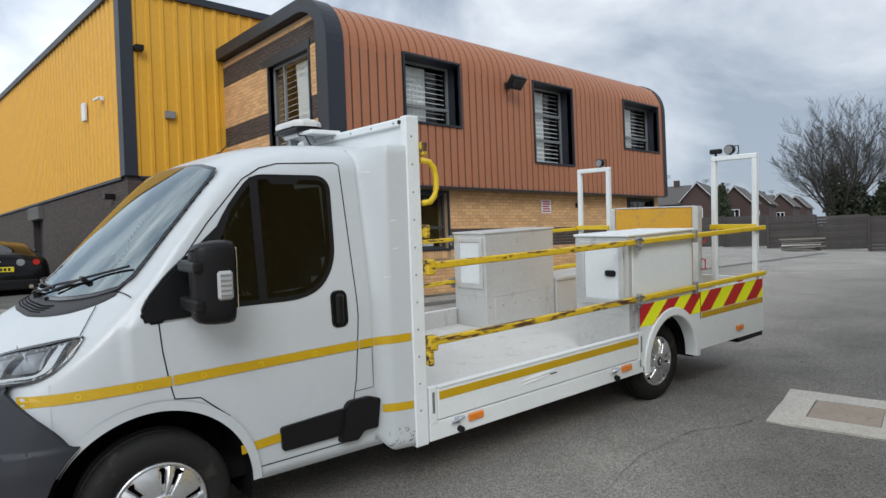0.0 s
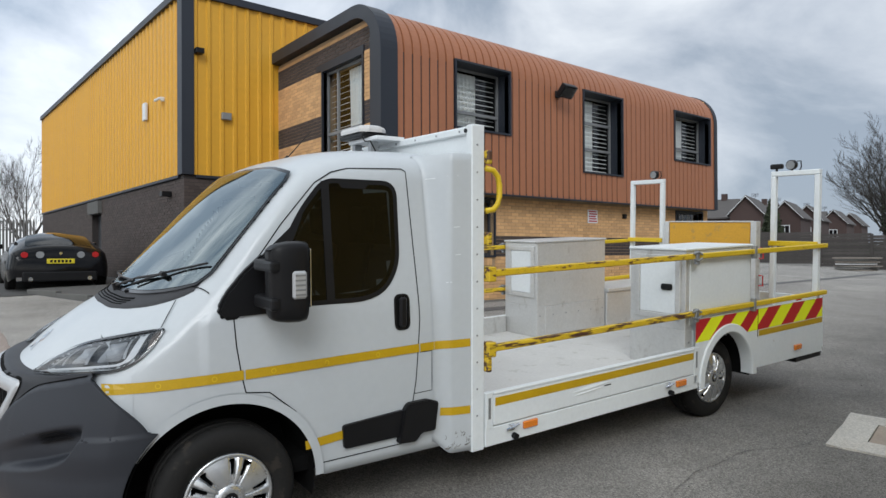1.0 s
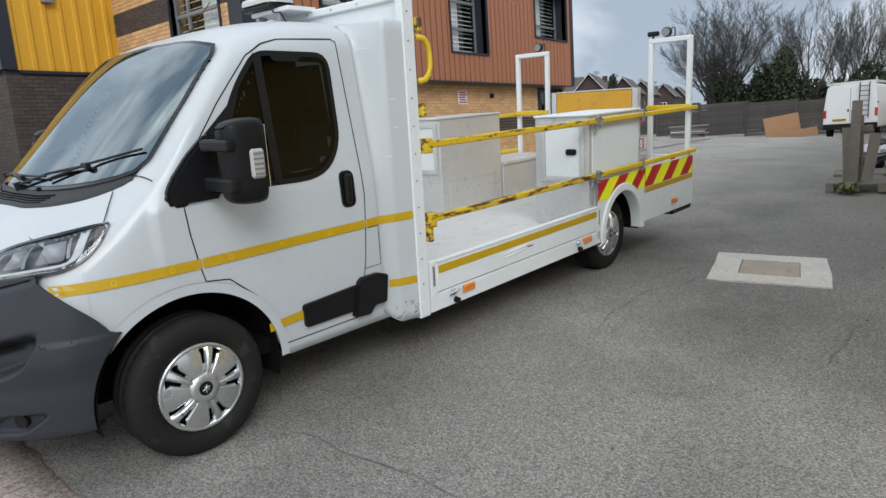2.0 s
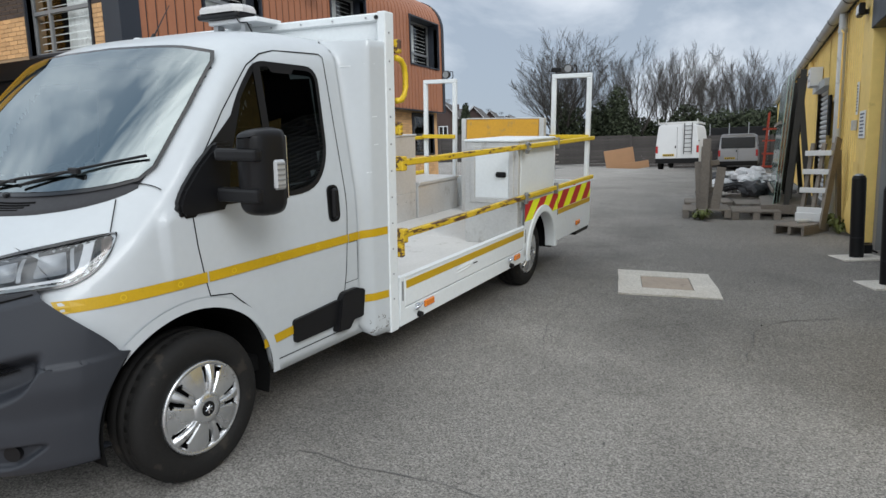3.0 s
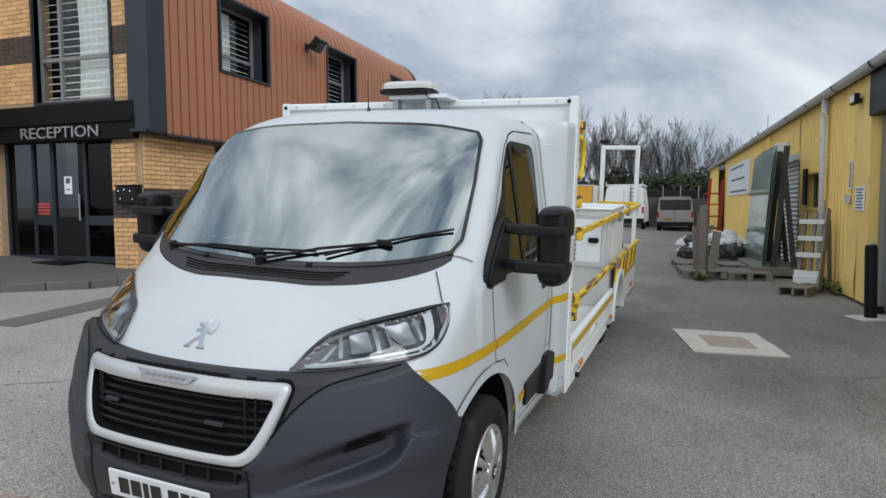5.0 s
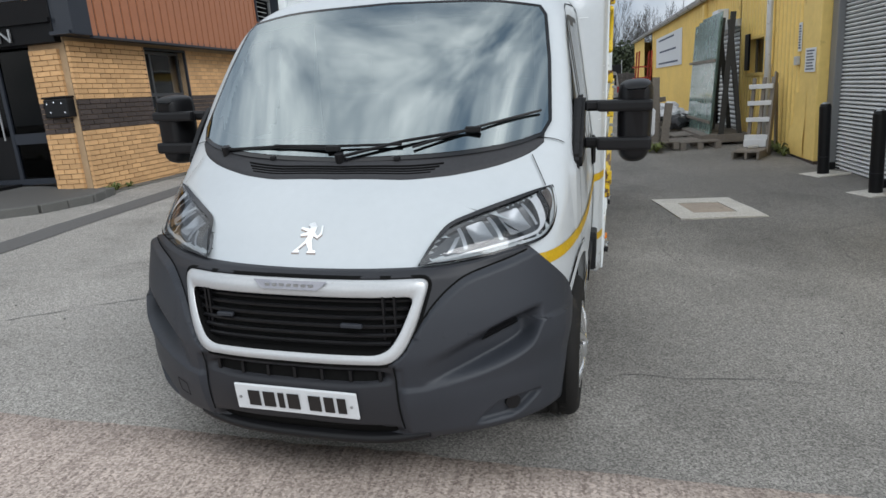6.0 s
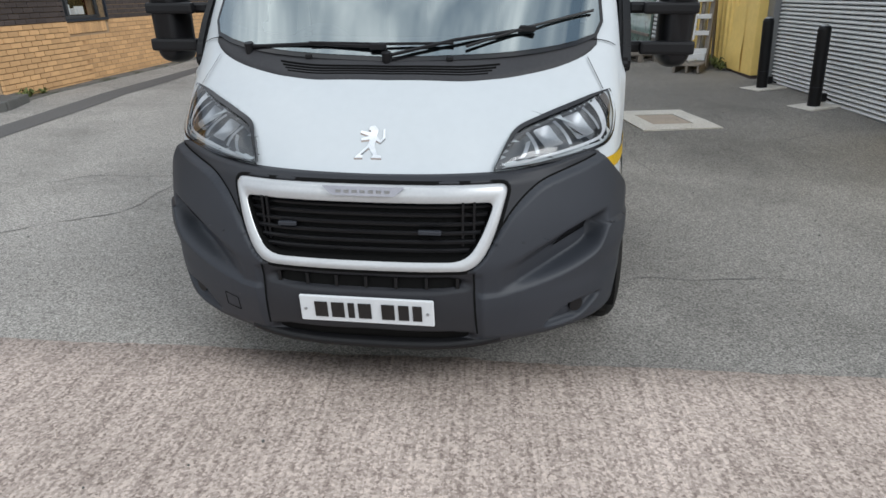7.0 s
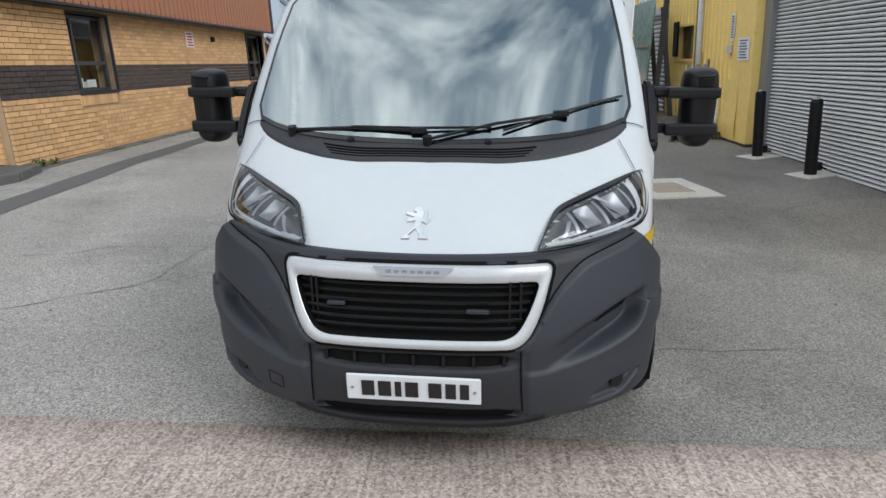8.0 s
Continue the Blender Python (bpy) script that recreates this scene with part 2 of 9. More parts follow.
STEEL = mat("galvanised_steel", (0.32, 0.33, 0.34), 0.45, 0.7, var=0.15, scale=6, fine=40, bump=0.1, tint=(0.12, 0.07, 0.04), tint_at=0.66)
AMBER = mat("amber_lens", (0.65, 0.18, 0.01), 0.2, var=0.08, bump=0.02, coat=0.4)
RED_LENS = mat("red_lens", (0.40, 0.012, 0.015), 0.15, var=0.08, bump=0, coat=0.4)
LENS = glass_mat("clear_lens", (0.90, 0.92, 0.93), 1.5, 0.03)
SCREEN = glass_mat("windscreen_glass", (0.36, 0.45, 0.45), 3.8, gloss=(0.88, 0.98, 1.0))
TINTED = glass_mat("tinted_side_glass", (0.085, 0.105, 0.105), 1.33)
WINDOW = glass_mat("window_glass", (0.93, 0.95, 0.95), 1.45)
SMOKED = glass_mat("smoked_glass", (0.10, 0.105, 0.11), 1.18)
PLATE = mat("white_plate", (0.58, 0.60, 0.62), 0.35, var=0.03, bump=0)
ASPHALT = stony("worn_asphalt", (0.200, 0.189, 0.174), 150, 0.50, 0.28, (0.150, 0.142, 0.132), 0.0022, left_sheen=(-0.9, 1.3, 1.42))
BRICK_O = mat("buff_brick", (0.58, 0.345, 0.165), 0.85, var=0.12, scale=3, fine=70, bump=0.3, dist=0.003, rand=0.14)
BRICK_D = mat("dark_brick", (0.058, 0.043, 0.038), 0.8, var=0.15, scale=3, fine=70, bump=0.3, dist=0.003, rand=0.2)
MORTAR = mat("mortar", (0.36, 0.25, 0.15), 0.9, var=0.2, scale=4, fine=90, bump=0.3)
MORTAR_D = mat("dark_mortar", (0.034, 0.028, 0.026), 0.9, var=0.2, scale=4, fine=90, bump=0.3)
TERRA = mat("terracotta_cladding", (0.33, 0.128, 0.062), 0.5, var=0.07, scale=0.8, fine=12, bump=0.0, tint=(0.25, 0.10, 0.055), tint_at=0.68)
OCHRE = mat("ochre_cladding", (0.60, 0.31, 0.022), 0.5, var=0.06, scale=0.5, fine=8, bump=0.0, tint=(0.50, 0.26, 0.03), tint_at=0.70)
SHED_Y = mat("faded_yellow_cladding", (0.84, 0.61, 0.20), 0.6, var=0.09, scale=0.9, fine=10, bump=0.0, tint=(0.56, 0.39, 0.12), tint_at=0.66)
NAVY = mat("navy_trim", (0.014, 0.018, 0.027), 0.5, var=0.08, scale=2, fine=30, bump=0.02)
ALU_DARK = mat("dark_window_frame", (0.05, 0.053, 0.058), 0.45, 0.2, var=0.1, bump=0.02)
ALU_MID = mat("grey_window_frame", (0.22, 0.225, 0.23), 0.45, 0.3, var=0.08, bump=0.02)
GREY_SHUT = mat("grey_shutter_steel", (0.66, 0.67, 0.67), 0.45, 0.1, var=0.10, scale=2, fine=30, bump=0.05, tint=(0.40, 0.39, 0.37), tint_at=0.68)
GREY_PIPE = mat("grey_upvc", (0.50, 0.51, 0.51), 0.5, var=0.10, scale=3, fine=40, bump=0.03, tint=(0.22, 0.22, 0.2), tint_at=0.62)
ROOF_GREY = mat("fibre_cement_roof", (0.16, 0.15, 0.14), 0.85, var=0.2, scale=1, fine=30, bump=0.2)
CONCRETE = stony("pale_concrete", (0.62, 0.59, 0.54), 110, 0.16, 0.14, (0.46, 0.42, 0.37), 0.0012)
COVER = mat("rusty_cover_infill", (0.40, 0.33, 0.27), 0.85, var=0.18, scale=4, fine=80, bump=0.4, dist=0.003, tint=(0.30, 0.25, 0.21), tint_at=0.58)
KERB = mat("kerb_concrete", (0.10, 0.098, 0.092), 0.9, var=0.15, scale=3, fine=70, bump=0.3)
WOOD_GREY = mat("weathered_wood", (0.20, 0.175, 0.15), 0.85, var=0.25, scale=5, fine=40, bump=0.4, dist=0.003, rand=0.15)
FENCE = mat("dark_fence_boards", (0.060, 0.053, 0.050), 0.85, var=0.2, scale=2, fine=30, bump=0.3, rand=0.18)
BLIND = mat("white_blind_slats", (0.80, 0.81, 0.80), 0.6, var=0.04, bump=0)
PAPER = mat("white_paper", (0.70, 0.72, 0.74), 0.7, var=0.04, bump=0)
INK = mat("dark_print", (0.06, 0.08, 0.12), 0.7, var=0.05, bump=0)
RED_INK = mat("red_print", (0.42, 0.05, 0.05), 0.7, var=0.05, bump=0)
BARK = mat("bark", (0.050, 0.044, 0.039), 0.9, var=0.25, scale=6, fine=50, bump=0.3)
LEAF = mat("dark_foliage", (0.030, 0.040, 0.018), 0.8, var=0.35, scale=2, fine=20, bump=0, rand=0.3)
CAR_BLACK = mat("black_car_paint", (0.006, 0.006, 0.007), 0.12, var=0.1, bump=0, coat=0.0, spec=0.2)
VAN_WHITE = mat("dusty_white_paint", (0.66, 0.67, 0.68), 0.35, var=0.05, bump=0, tint=(0.5, 0.48, 0.45), tint_at=0.66)
VAN_SILVER = mat("silver_car_paint", (0.33, 0.33, 0.345), 0.35, 0.4, var=0.05, bump=0, coat=0.3)


# ---- building helpers ----
def mesh_of(name, bm, *mats, smooth=False):
    me = bpy.data.meshes.new(name)
    bm.normal_update()
    bm.to_mesh(me)
    bm.free()
    for m in mats:
        me.materials.append(m)
    if smooth:
        for p in me.polygons:
            p.use_smooth = True
    return me


def part(name, bm, material, parent=None, label="", smooth=False):
    """Links a bmesh as ONE mesh object under a thing or part."""
    mats = material if isinstance(material, (list, tuple)) else (material,)
    ob = new(name, mesh_of(name, bm, *mats, smooth=smooth))
    if parent:
        ob.parent = parent
    if label:
        ob["label"] = label
    return ob


def thing(name, m, label, category, group="", kind=""):
    """An Empty at the base of a thing."""
    ob = new(name)
    ob.empty_display_size = 0.2
    ob.matrix_world = m
    return tagged(ob, label, category, group, kind)


def add_box(bm, x0, x1, y0, y1, z0, z1, bevel=0.0, mi=0, m=None):
    """An axis-aligned box, its edges cut back by bevel."""
    r = bmesh.ops.create_cube(bm, size=1)
    vs = r["verts"]
    bmesh.ops.scale(bm, vec=(abs(x1 - x0), abs(y1 - y0), abs(z1 - z0)), verts=vs)
    bmesh.ops.translate(bm, vec=((x0 + x1) / 2, (y0 + y1) / 2, (z0 + z1) / 2), verts=vs)
    fs = set(f for v in vs for f in v.link_faces)
    if bevel:
        es = list(set(e for v in vs for e in v.link_edges))
        b = bmesh.ops.bevel(bm, geom=es, offset=bevel, segments=2 if bevel > 0.012 else 1, affect="EDGES", profile=0.6)
        fs = set(f for v in b["verts"] for f in v.link_faces)
        vs = list(set(v for f in fs for v in f.verts))
    for f in fs:
        f.material_index = mi
    if m is not None:
        bmesh.ops.transform(bm, matrix=m, verts=vs)
    return vs


def box_bm(*a, **k):
    bm = bmesh.new()
    add_box(bm, *a, **k)
    return bm


def pane_bm(x0, x1, y, z0, z1):
    """A single sheet of glass facing -y."""
    bm = bmesh.new()
    bm.faces.new([bm.verts.new(p) for p in ((x0, y, z0), (x1, y, z0), (x1, y, z1), (x0, y, z1))])
    return bm


def facing(bm, way):
    """Turns a sheet so that it faces a direction."""
    bm.normal_update()
    if sum((f.normal.dot(Vector(way)) * f.calc_area() for f in bm.faces)) < 0:
        bmesh.ops.reverse_faces(bm, faces=bm.faces)
    return bm


def add_cyl(bm, p, q, r, r2=None, seg=16, mi=0, caps=True):
    """A rod from p to q."""
    p, q = Vector(p), Vector(q)
    m = Matrix.Translation((p + q) / 2) @ (q - p).to_track_quat("Z", "Y").to_matrix().to_4x4()
    out = bmesh.ops.create_cone(bm, cap_ends=caps, segments=seg, radius1=r, radius2=r if r2 is None else r2, depth=(q - p).length, matrix=m)
    for f in set(f for v in out["verts"] for f in v.link_faces):
        f.material_index = mi
    return out["verts"]


def cyl_bm(*a, **k):
    bm = bmesh.new()
    add_cyl(bm, *a, **k)
    return bm


def add_tube(bm, pts, r, seg=10, mi=0, close=False):
    """A bent tube along pts."""
    pts = [Vector(p) for p in pts]
    rings = []
    n = len(pts)
    for i, p in enumerate(pts):
        a = pts[(i - 1) % n] if (i or close) else p
        b = pts[(i + 1) % n] if (i < n - 1 or close) else p
        d = (b - a).normalized()
        u = d.cross(Vector((0.31, 0.17, 0.93))).normalized()
        v = d.cross(u)
        rings.append([bm.verts.new(p + r * (math.cos(2 * math.pi * k / seg) * u + math.sin(2 * math.pi * k / seg) * v)) for k in range(seg)])
    for i in range(n if close else n - 1):
        a, b = rings[i], rings[(i + 1) % n]
        for k in range(seg):
            bm.faces.new((a[k], a[(k + 1) % seg], b[(k + 1) % seg], b[k])).material_index = mi
    if not close:
        bm.faces.new(rings[0][::-1]).material_index = mi
        bm.faces.new(rings[-1]).material_index = mi


def add_grid(bm, rows, mi=0, wrap=False):
    """A sheet through rows of points."""
    vs = [[bm.verts.new(p) for p in r] for r in rows]
    for i in range(len(vs) - 1):
        n = len(vs[i])
        for k in range(n if wrap else n - 1):
            bm.faces.new((vs[i][k], vs[i][(k + 1) % n], vs[i + 1][(k + 1) % n], vs[i + 1][k])).material_index = mi
    return vs


def add_prism(bm, outline, a, b, axis="y", mi=0):
    """An outline (two coordinates a point) drawn out from a to b along an axis."""
    def at(p, v):
        return {"x": (v, p[0], p[1]), "y": (p[0], v, p[1]), "z": (p[0], p[1], v)}[axis]
    lo, hi = [bm.verts.new(at(p, a)) for p in outline], [bm.verts.new(at(p, b)) for p in outline]
    n = len(outline)
    for i in range(n):
        bm.faces.new((lo[i], lo[(i + 1) % n], hi[(i + 1) % n], hi[i])).material_index = mi
    bm.faces.new(lo[::-1]).material_index = mi
    bm.faces.new(hi).material_index = mi
    bmesh.ops.recalc_face_normals(bm, faces=bm.faces)


def prism_bm(*a, **k):
    bm = bmesh.new()
    add_prism(bm, *a, **k)
    return bm


def lerp(a, b, t):
    return a + (b - a) * t


def smooth01(t):
    t = min(1, max(0, t))
    return t * t * (3 - 2 * t)


def curve_through(keys):
    """A smooth function through (t, value) keys."""
    ts, vs = np.array([k[0] for k in keys], float), np.array([k[1] for k in keys], float)
    h, d = np.diff(ts), np.diff(vs) / np.diff(ts)
    s = np.zeros(len(ts))
    s[0], s[-1] = d[0], d[-1]
    for i in range(1, len(ts) - 1):
        s[i] = 0 if d[i - 1] * d[i] <= 0 else 3 * (h[i - 1] + h[i]) / ((2 * h[i] + h[i - 1]) / d[i - 1] + (h[i] + 2 * h[i - 1]) / d[i])

    def f(t):
        if t <= ts[0]:
            return float(vs[0])
        if t >= ts[-1]:
            return float(vs[-1])
        i = int(np.searchsorted(ts, t, side="right")) - 1
        u = (t - ts[i]) / h[i]
        return float((2 * u**3 - 3 * u**2 + 1) * vs[i] + (u**3 - 2 * u**2 + u) * h[i] * s[i] + (3 * u**2 - 2 * u**3) * vs[i + 1] + (u**3 - u**2) * h[i] * s[i + 1])
    return f


def text_bm(word, size, extrude=0.004):
    """Letters as a mesh, standing in the x-z plane and centred, facing -y."""
    cu = bpy.data.curves.new("letters", "FONT")
    cu.body, cu.size, cu.extrude, cu.align_x, cu.align_y = word, size, extrude, "CENTER", "CENTER"
    cu.resolution_u = 3
    ob = bpy.data.objects.new("letters", cu)
    me = bpy.data.meshes.new_from_object(ob)
    bm = bmesh.new()
    bm.from_mesh(me)
    bpy.data.objects.remove(ob), bpy.data.curves.remove(cu), bpy.data.meshes.remove(me)
    bmesh.ops.transform(bm, matrix=pose(0, 0, 0, 90, 0, 0), verts=bm.verts)
    return bm


# ---- ground ----
def ground_z(x, y):
    """Height of the yard: a fall towards the shed, a rise towards the car park and the back fence."""
    side = smooth01((-x - 2.0) / 4.0)
    ye = min(y, 13.0) * 0.0282
    ye = lerp(ye, min(y, 7.0) * 0.0282 + max(0.0, min(y, 30.0) - 14.0) * 0.010, side)
    ye -= 0.04 * max(0.0, min(y, 36.0) - 30.0)
    ye = max(ye, -0.3)
    xe = -0.0395 * max(-5.0, min(x, 3.0)) + (0.053 * (min(-x, 14.0) - 5.0) if x < -5 else 0.0)
    return xe + ye


def spread(lo, hi, near_lo, near_hi, step, far):
    """Coordinates, close together between near_lo and near_hi and wider beyond."""
    out, v, s = list(np.arange(near_lo, near_hi + 1e-6, step)), near_hi, step
    while v < hi:
        s = min(s * 1.35, far)
        v += s
        out.append(v)
    v, s = near_lo, step
    while v > lo:
        s = min(s * 1.35, far)
        v -= s
        out.insert(0, v)
    return out


bm = bmesh.new()
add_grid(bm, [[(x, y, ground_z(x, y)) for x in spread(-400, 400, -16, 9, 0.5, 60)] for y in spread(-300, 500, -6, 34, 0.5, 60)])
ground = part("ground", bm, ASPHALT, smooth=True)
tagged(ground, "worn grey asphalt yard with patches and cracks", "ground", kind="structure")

# tamped concrete apron in front of the truck, its edge a little ragged
APRON = bpy.data.materials.new("tamped_concrete")
APRON.use_nodes = True
an, al = APRON.node_tree.nodes, APRON.node_tree.links
ab = an["Principled BSDF"]
ab.inputs["Roughness"].default_value = 0.92
a_tc = an.new("ShaderNodeTexCoord")
a_map = an.new("ShaderNodeMapping")
a_map.inputs["Rotation"].default_value = (0, 0, radians(-14))
a_map.inputs["Scale"].default_value = (1.0, 0.06, 1.0)
a_line, a_big, a_grain = (an.new("ShaderNodeTexNoise") for _ in range(3))
a_line.inputs["Scale"].default_value, a_line.inputs["Detail"].default_value = 58, 3
a_big.inputs["Scale"].default_value, a_big.inputs["Detail"].default_value = 1.3, 5
a_grain.inputs["Scale"].default_value, a_grain.inputs["Detail"].default_value, a_grain.inputs["Roughness"].default_value = 75, 7, 0.75
al.new(a_tc.outputs["Object"], a_map.inputs["Vector"])
al.new(a_map.outputs[0], a_line.inputs["Vector"])
al.new(a_tc.outputs["Object"], a_big.inputs["Vector"]), al.new(a_tc.outputs["Object"], a_grain.inputs["Vector"])
a_r1, a_r2 = an.new("ShaderNodeValToRGB"), an.new("ShaderNodeValToRGB")
for ramp, lo, hi, c0, c1 in ((a_r1, 0.32, 0.68, (0.34, 0.295, 0.265, 1), (0.54, 0.475, 0.435, 1)), (a_r2, 0.34, 0.66, (0.42, 0.37, 0.35, 1), (1.42, 1.36, 1.32, 1))):
    ramp.color_ramp.elements[0].position, ramp.color_ramp.elements[0].color = lo, c0
    ramp.color_ramp.elements[1].position, ramp.color_ramp.elements[1].color = hi, c1
a_sum = an.new("ShaderNodeMath")
a_sum.operation = "MULTIPLY_ADD"
a_sum.inputs[1].default_value, a_sum.inputs[2].default_value = 0.55, 0.22
al.new(a_big.outputs[0], a_sum.inputs[0])
al.new(a_sum.outputs[0], a_r1.inputs[0])
a_half = an.new("ShaderNodeMix")
a_half.data_type = "FLOAT"
a_half.inputs[0].default_value = 0.70
a_stone, a_sep, a_speck = an.new("ShaderNodeTexVoronoi"), an.new("ShaderNodeSeparateColor"), an.new("ShaderNodeMix")
a_stone.inputs["Scale"].default_value = 95
a_speck.data_type = "FLOAT"
a_speck.inputs[0].default_value = 0.32
al.new(a_tc.outputs["Object"], a_stone.inputs["Vector"]), al.new(a_stone.outputs["Color"], a_sep.inputs[0])
al.new(a_grain.outputs[0], a_speck.inputs[2]), al.new(a_sep.outputs[0], a_speck.inputs[3])
al.new(a_line.outputs[0], a_half.inputs[2]), al.new(a_speck.outputs[0], a_half.inputs[3])
al.new(a_half.outputs[0], a_r2.inputs[0])
a_mul = an.new("ShaderNodeMix")
a_mul.data_type, a_mul.blend_type = "RGBA", "MULTIPLY"
a_mul.inputs[0].default_value = 1
al.new(a_r1.outputs[0], a_mul.inputs[6]), al.new(a_r2.outputs[0], a_mul.inputs[7])
al.new(a_mul.outputs[2], ab.inputs["Base Color"])
a_bump = an.new("ShaderNodeBump")
a_bump.inputs["Strength"].default_value, a_bump.inputs["Distance"].default_value = 0.8, 0.006
al.new(a_half.outputs[0], a_bump.inputs["Height"]), al.new(a_bump.outputs[0], ab.inputs["Normal"])


def apron_edge(x):
    return 0.335 - 0.039 * max(-5.0, min(x, 5.0)) + 0.02 * noise.noise((x * 1.7, 0.3, 0)) + 0.016 * noise.noise((x * 7, 0.9, 0)) + 0.008 * noise.noise((x * 19, 0.5, 0))


bm = bmesh.new()
xs = list(np.arange(-9.0, 10.01, 0.03))
rows = [[(x, apron_edge(x) + 0.012, ground_z(x, apron_edge(x)) - 0.01) for x in xs], [(x, apron_edge(x), ground_z(x, apron_edge(x)) + 0.010) for x in xs]]
rows += [[(x, y, ground_z(x, y) + 0.012) for x in xs] for y in (0.1, -0.5, -1.5, -3, -5.5, -9, -14)]
add_grid(bm, rows)
tagged(part("concrete_apron", bm, APRON, smooth=True), "pinkish tamped concrete apron with brushed ridges", "concrete slab", kind="structure")

# tarmac repair strip along the brick building and a low concrete strip at its foot
PATCH = mat("newer_tarmac", (0.105, 0.102, 0.100), 0.8, var=0.14, scale=0.8, fine=160, bump=0.5, dist=0.005)
bm = bmesh.new()
add_grid(bm, [[(x + 0.04 * noise.noise((y, x, 2)), y, ground_z(x, y) + 0.006) for y in np.arange(3.0, 30, 0.5)] for x in (-5.08, -4.95, -4.82, -4.68)])
tagged(part("tarmac_strip", bm, PATCH), "darker tarmac repair strip beside the brick wall", "tarmac patch", kind="structure")
bm = bmesh.new()
add_grid(bm, [[(x, y, ground_z(-5.9, y) + 0.02) for y in np.arange(6.2, 18.2, 0.5)] for x in (-6.1, -5.76)])
add_grid(bm, [[(-5.76, y, ground_z(-5.9, y) + 0.02) for y in np.arange(6.2, 18.2, 0.5)], [(-5.755, y, ground_z(-5.9, y) - 0.1) for y in np.arange(6.2, 18.2, 0.5)]])
FOOT = mat("mossy_footing", (0.15, 0.142, 0.128), 0.9, var=0.2, scale=1.5, fine=70, bump=0.4, tint=(0.07, 0.07, 0.045), tint_at=0.52)
tagged(part("foot_strip", bm, FOOT), "stained concrete strip at the foot of the wall", "concrete strip", kind="structure")

# pavement in front of the reception, with kerb stones
PAVE = mat("dark_pavement", (0.085, 0.083, 0.080), 0.85, var=0.15, scale=1, fine=90, bump=0.4)


def pave_line(s):
    """The kerb's line from the building's corner out to the car park."""
    pts = [(-5.75, 6.35), (-5.62, 5.75), (-5.85, 5.05), (-6.6, 4.3), (-8.2, 3.2), (-10.2, 2.2), (-12.4, 1.4)]
    f = s * (len(pts) - 1)
    i = min(int(f), len(pts) - 2)
    return lerp(pts[i][0], pts[i + 1][0], f - i), lerp(pts[i][1], pts[i + 1][1], f - i)


bm = bmesh.new()
N = 36
edge = [pave_line(i / N) for i in range(N + 1)]
add_grid(bm, [[(lerp(e[0], lerp(-6.05, -12.4, i / N), k), lerp(e[1], 6.6, k), ground_z(*e) + 0.105 + k * (ground_z(lerp(-6.05, -12.4, i / N), 6.2) - ground_z(*e))) for i, e in enumerate(edge)] for k in (0.0, 0.5, 1.0)])
pavement = part("pavement", bm, PAVE)
tagged(pavement, "dark raised pavement outside the reception entrance", "pavement", kind="structure")
for i in range(0, N - 2, 3):
    (x0, y0), (x1, y1) = edge[i], edge[i + 3] if i + 3 <= N else edge[N]
    d = math.hypot(x1 - x0, y1 - y0)
    bm = box_bm(0, d - 0.008, -0.065, 0.06, -0.15, 0.115, bevel=0.012)
    ob = part("kerb_stone", bm, KERB, pavement)
    ob.matrix_world = pose(x0, y0, ground_z((x0 + x1) / 2, (y0 + y1) / 2), 0, 0, math.degrees(math.atan2(y1 - y0, x1 - x0)))

# dark tarmac bays beside the warehouse
BAY = mat("dark_bay_tarmac", (0.062, 0.060, 0.058), 0.85, var=0.2, scale=0.9, fine=120, bump=0.5, dist=0.004, tint=(0.085, 0.080, 0.070), tint_at=0.60)
bm = bmesh.new()
add_grid(bm, [[(x, y + 0.08 * noise.noise((x, y, 4)), ground_z(x, y) + 0.012) for x in np.arange(-29.0, -11.9, 0.5)] for y in (0.75, 1.5, 2.5, 3.4, 4.1)])
tagged(part("parking_bay", bm, BAY), "dark tarmac parking bay beside the warehouse", "tarmac", kind="structure")

# concrete surround with a rusty infill cover, let into the asphalt
mh = thing("manhole_cover", pose(2.56, 5.45, ground_z(2.56, 5.45), 1.6, 2.26, 10), "pale concrete surround with rusty infilled access cover", "manhole cover")
bm = bmesh.new()
for a in ((-0.46, -0.24, -0.52, 0.52), (0.24, 0.46, -0.52, 0.52), (-0.24, 0.24, -0.52, -0.27), (-0.24, 0.24, 0.27, 0.52)):
    add_box(bm, a[0], a[1], a[2], a[3], -0.05, 0.012)
bmesh.ops.remove_doubles(bm, verts=bm.verts, dist=0.001)
bmesh.ops.subdivide_edges(bm, edges=bm.edges, cuts=4)
for v in bm.verts:
    if v.co.z > 0:
        v.co.x += 0.022 * noise.noise(v.co * 6) * (abs(v.co.x) > 0.4)
        v.co.y += 0.022 * noise.noise(v.co * 6 + Vector((5, 0, 0))) * (abs(v.co.y) > 0.45)
part("surround", bm, CONCRETE, mh)
part("cover", box_bm(-0.235, 0.235, -0.265, 0.265, -0.04, 0.006, bevel=0.004), COVER, mh, "rust-stained infilled cover")


# ---- brick and cladding ----
BRICK_L, BRICK_H, JOINT = 0.215, 0.065, 0.010


def brick_mesh(w):
    bm = box_bm(-w / 2, w / 2, -0.05, 0.0, 0, BRICK_H)
    bmesh.ops.delete(bm, geom=[f for f in bm.faces if f.normal.y > 0.9], context="FACES")
    return bm


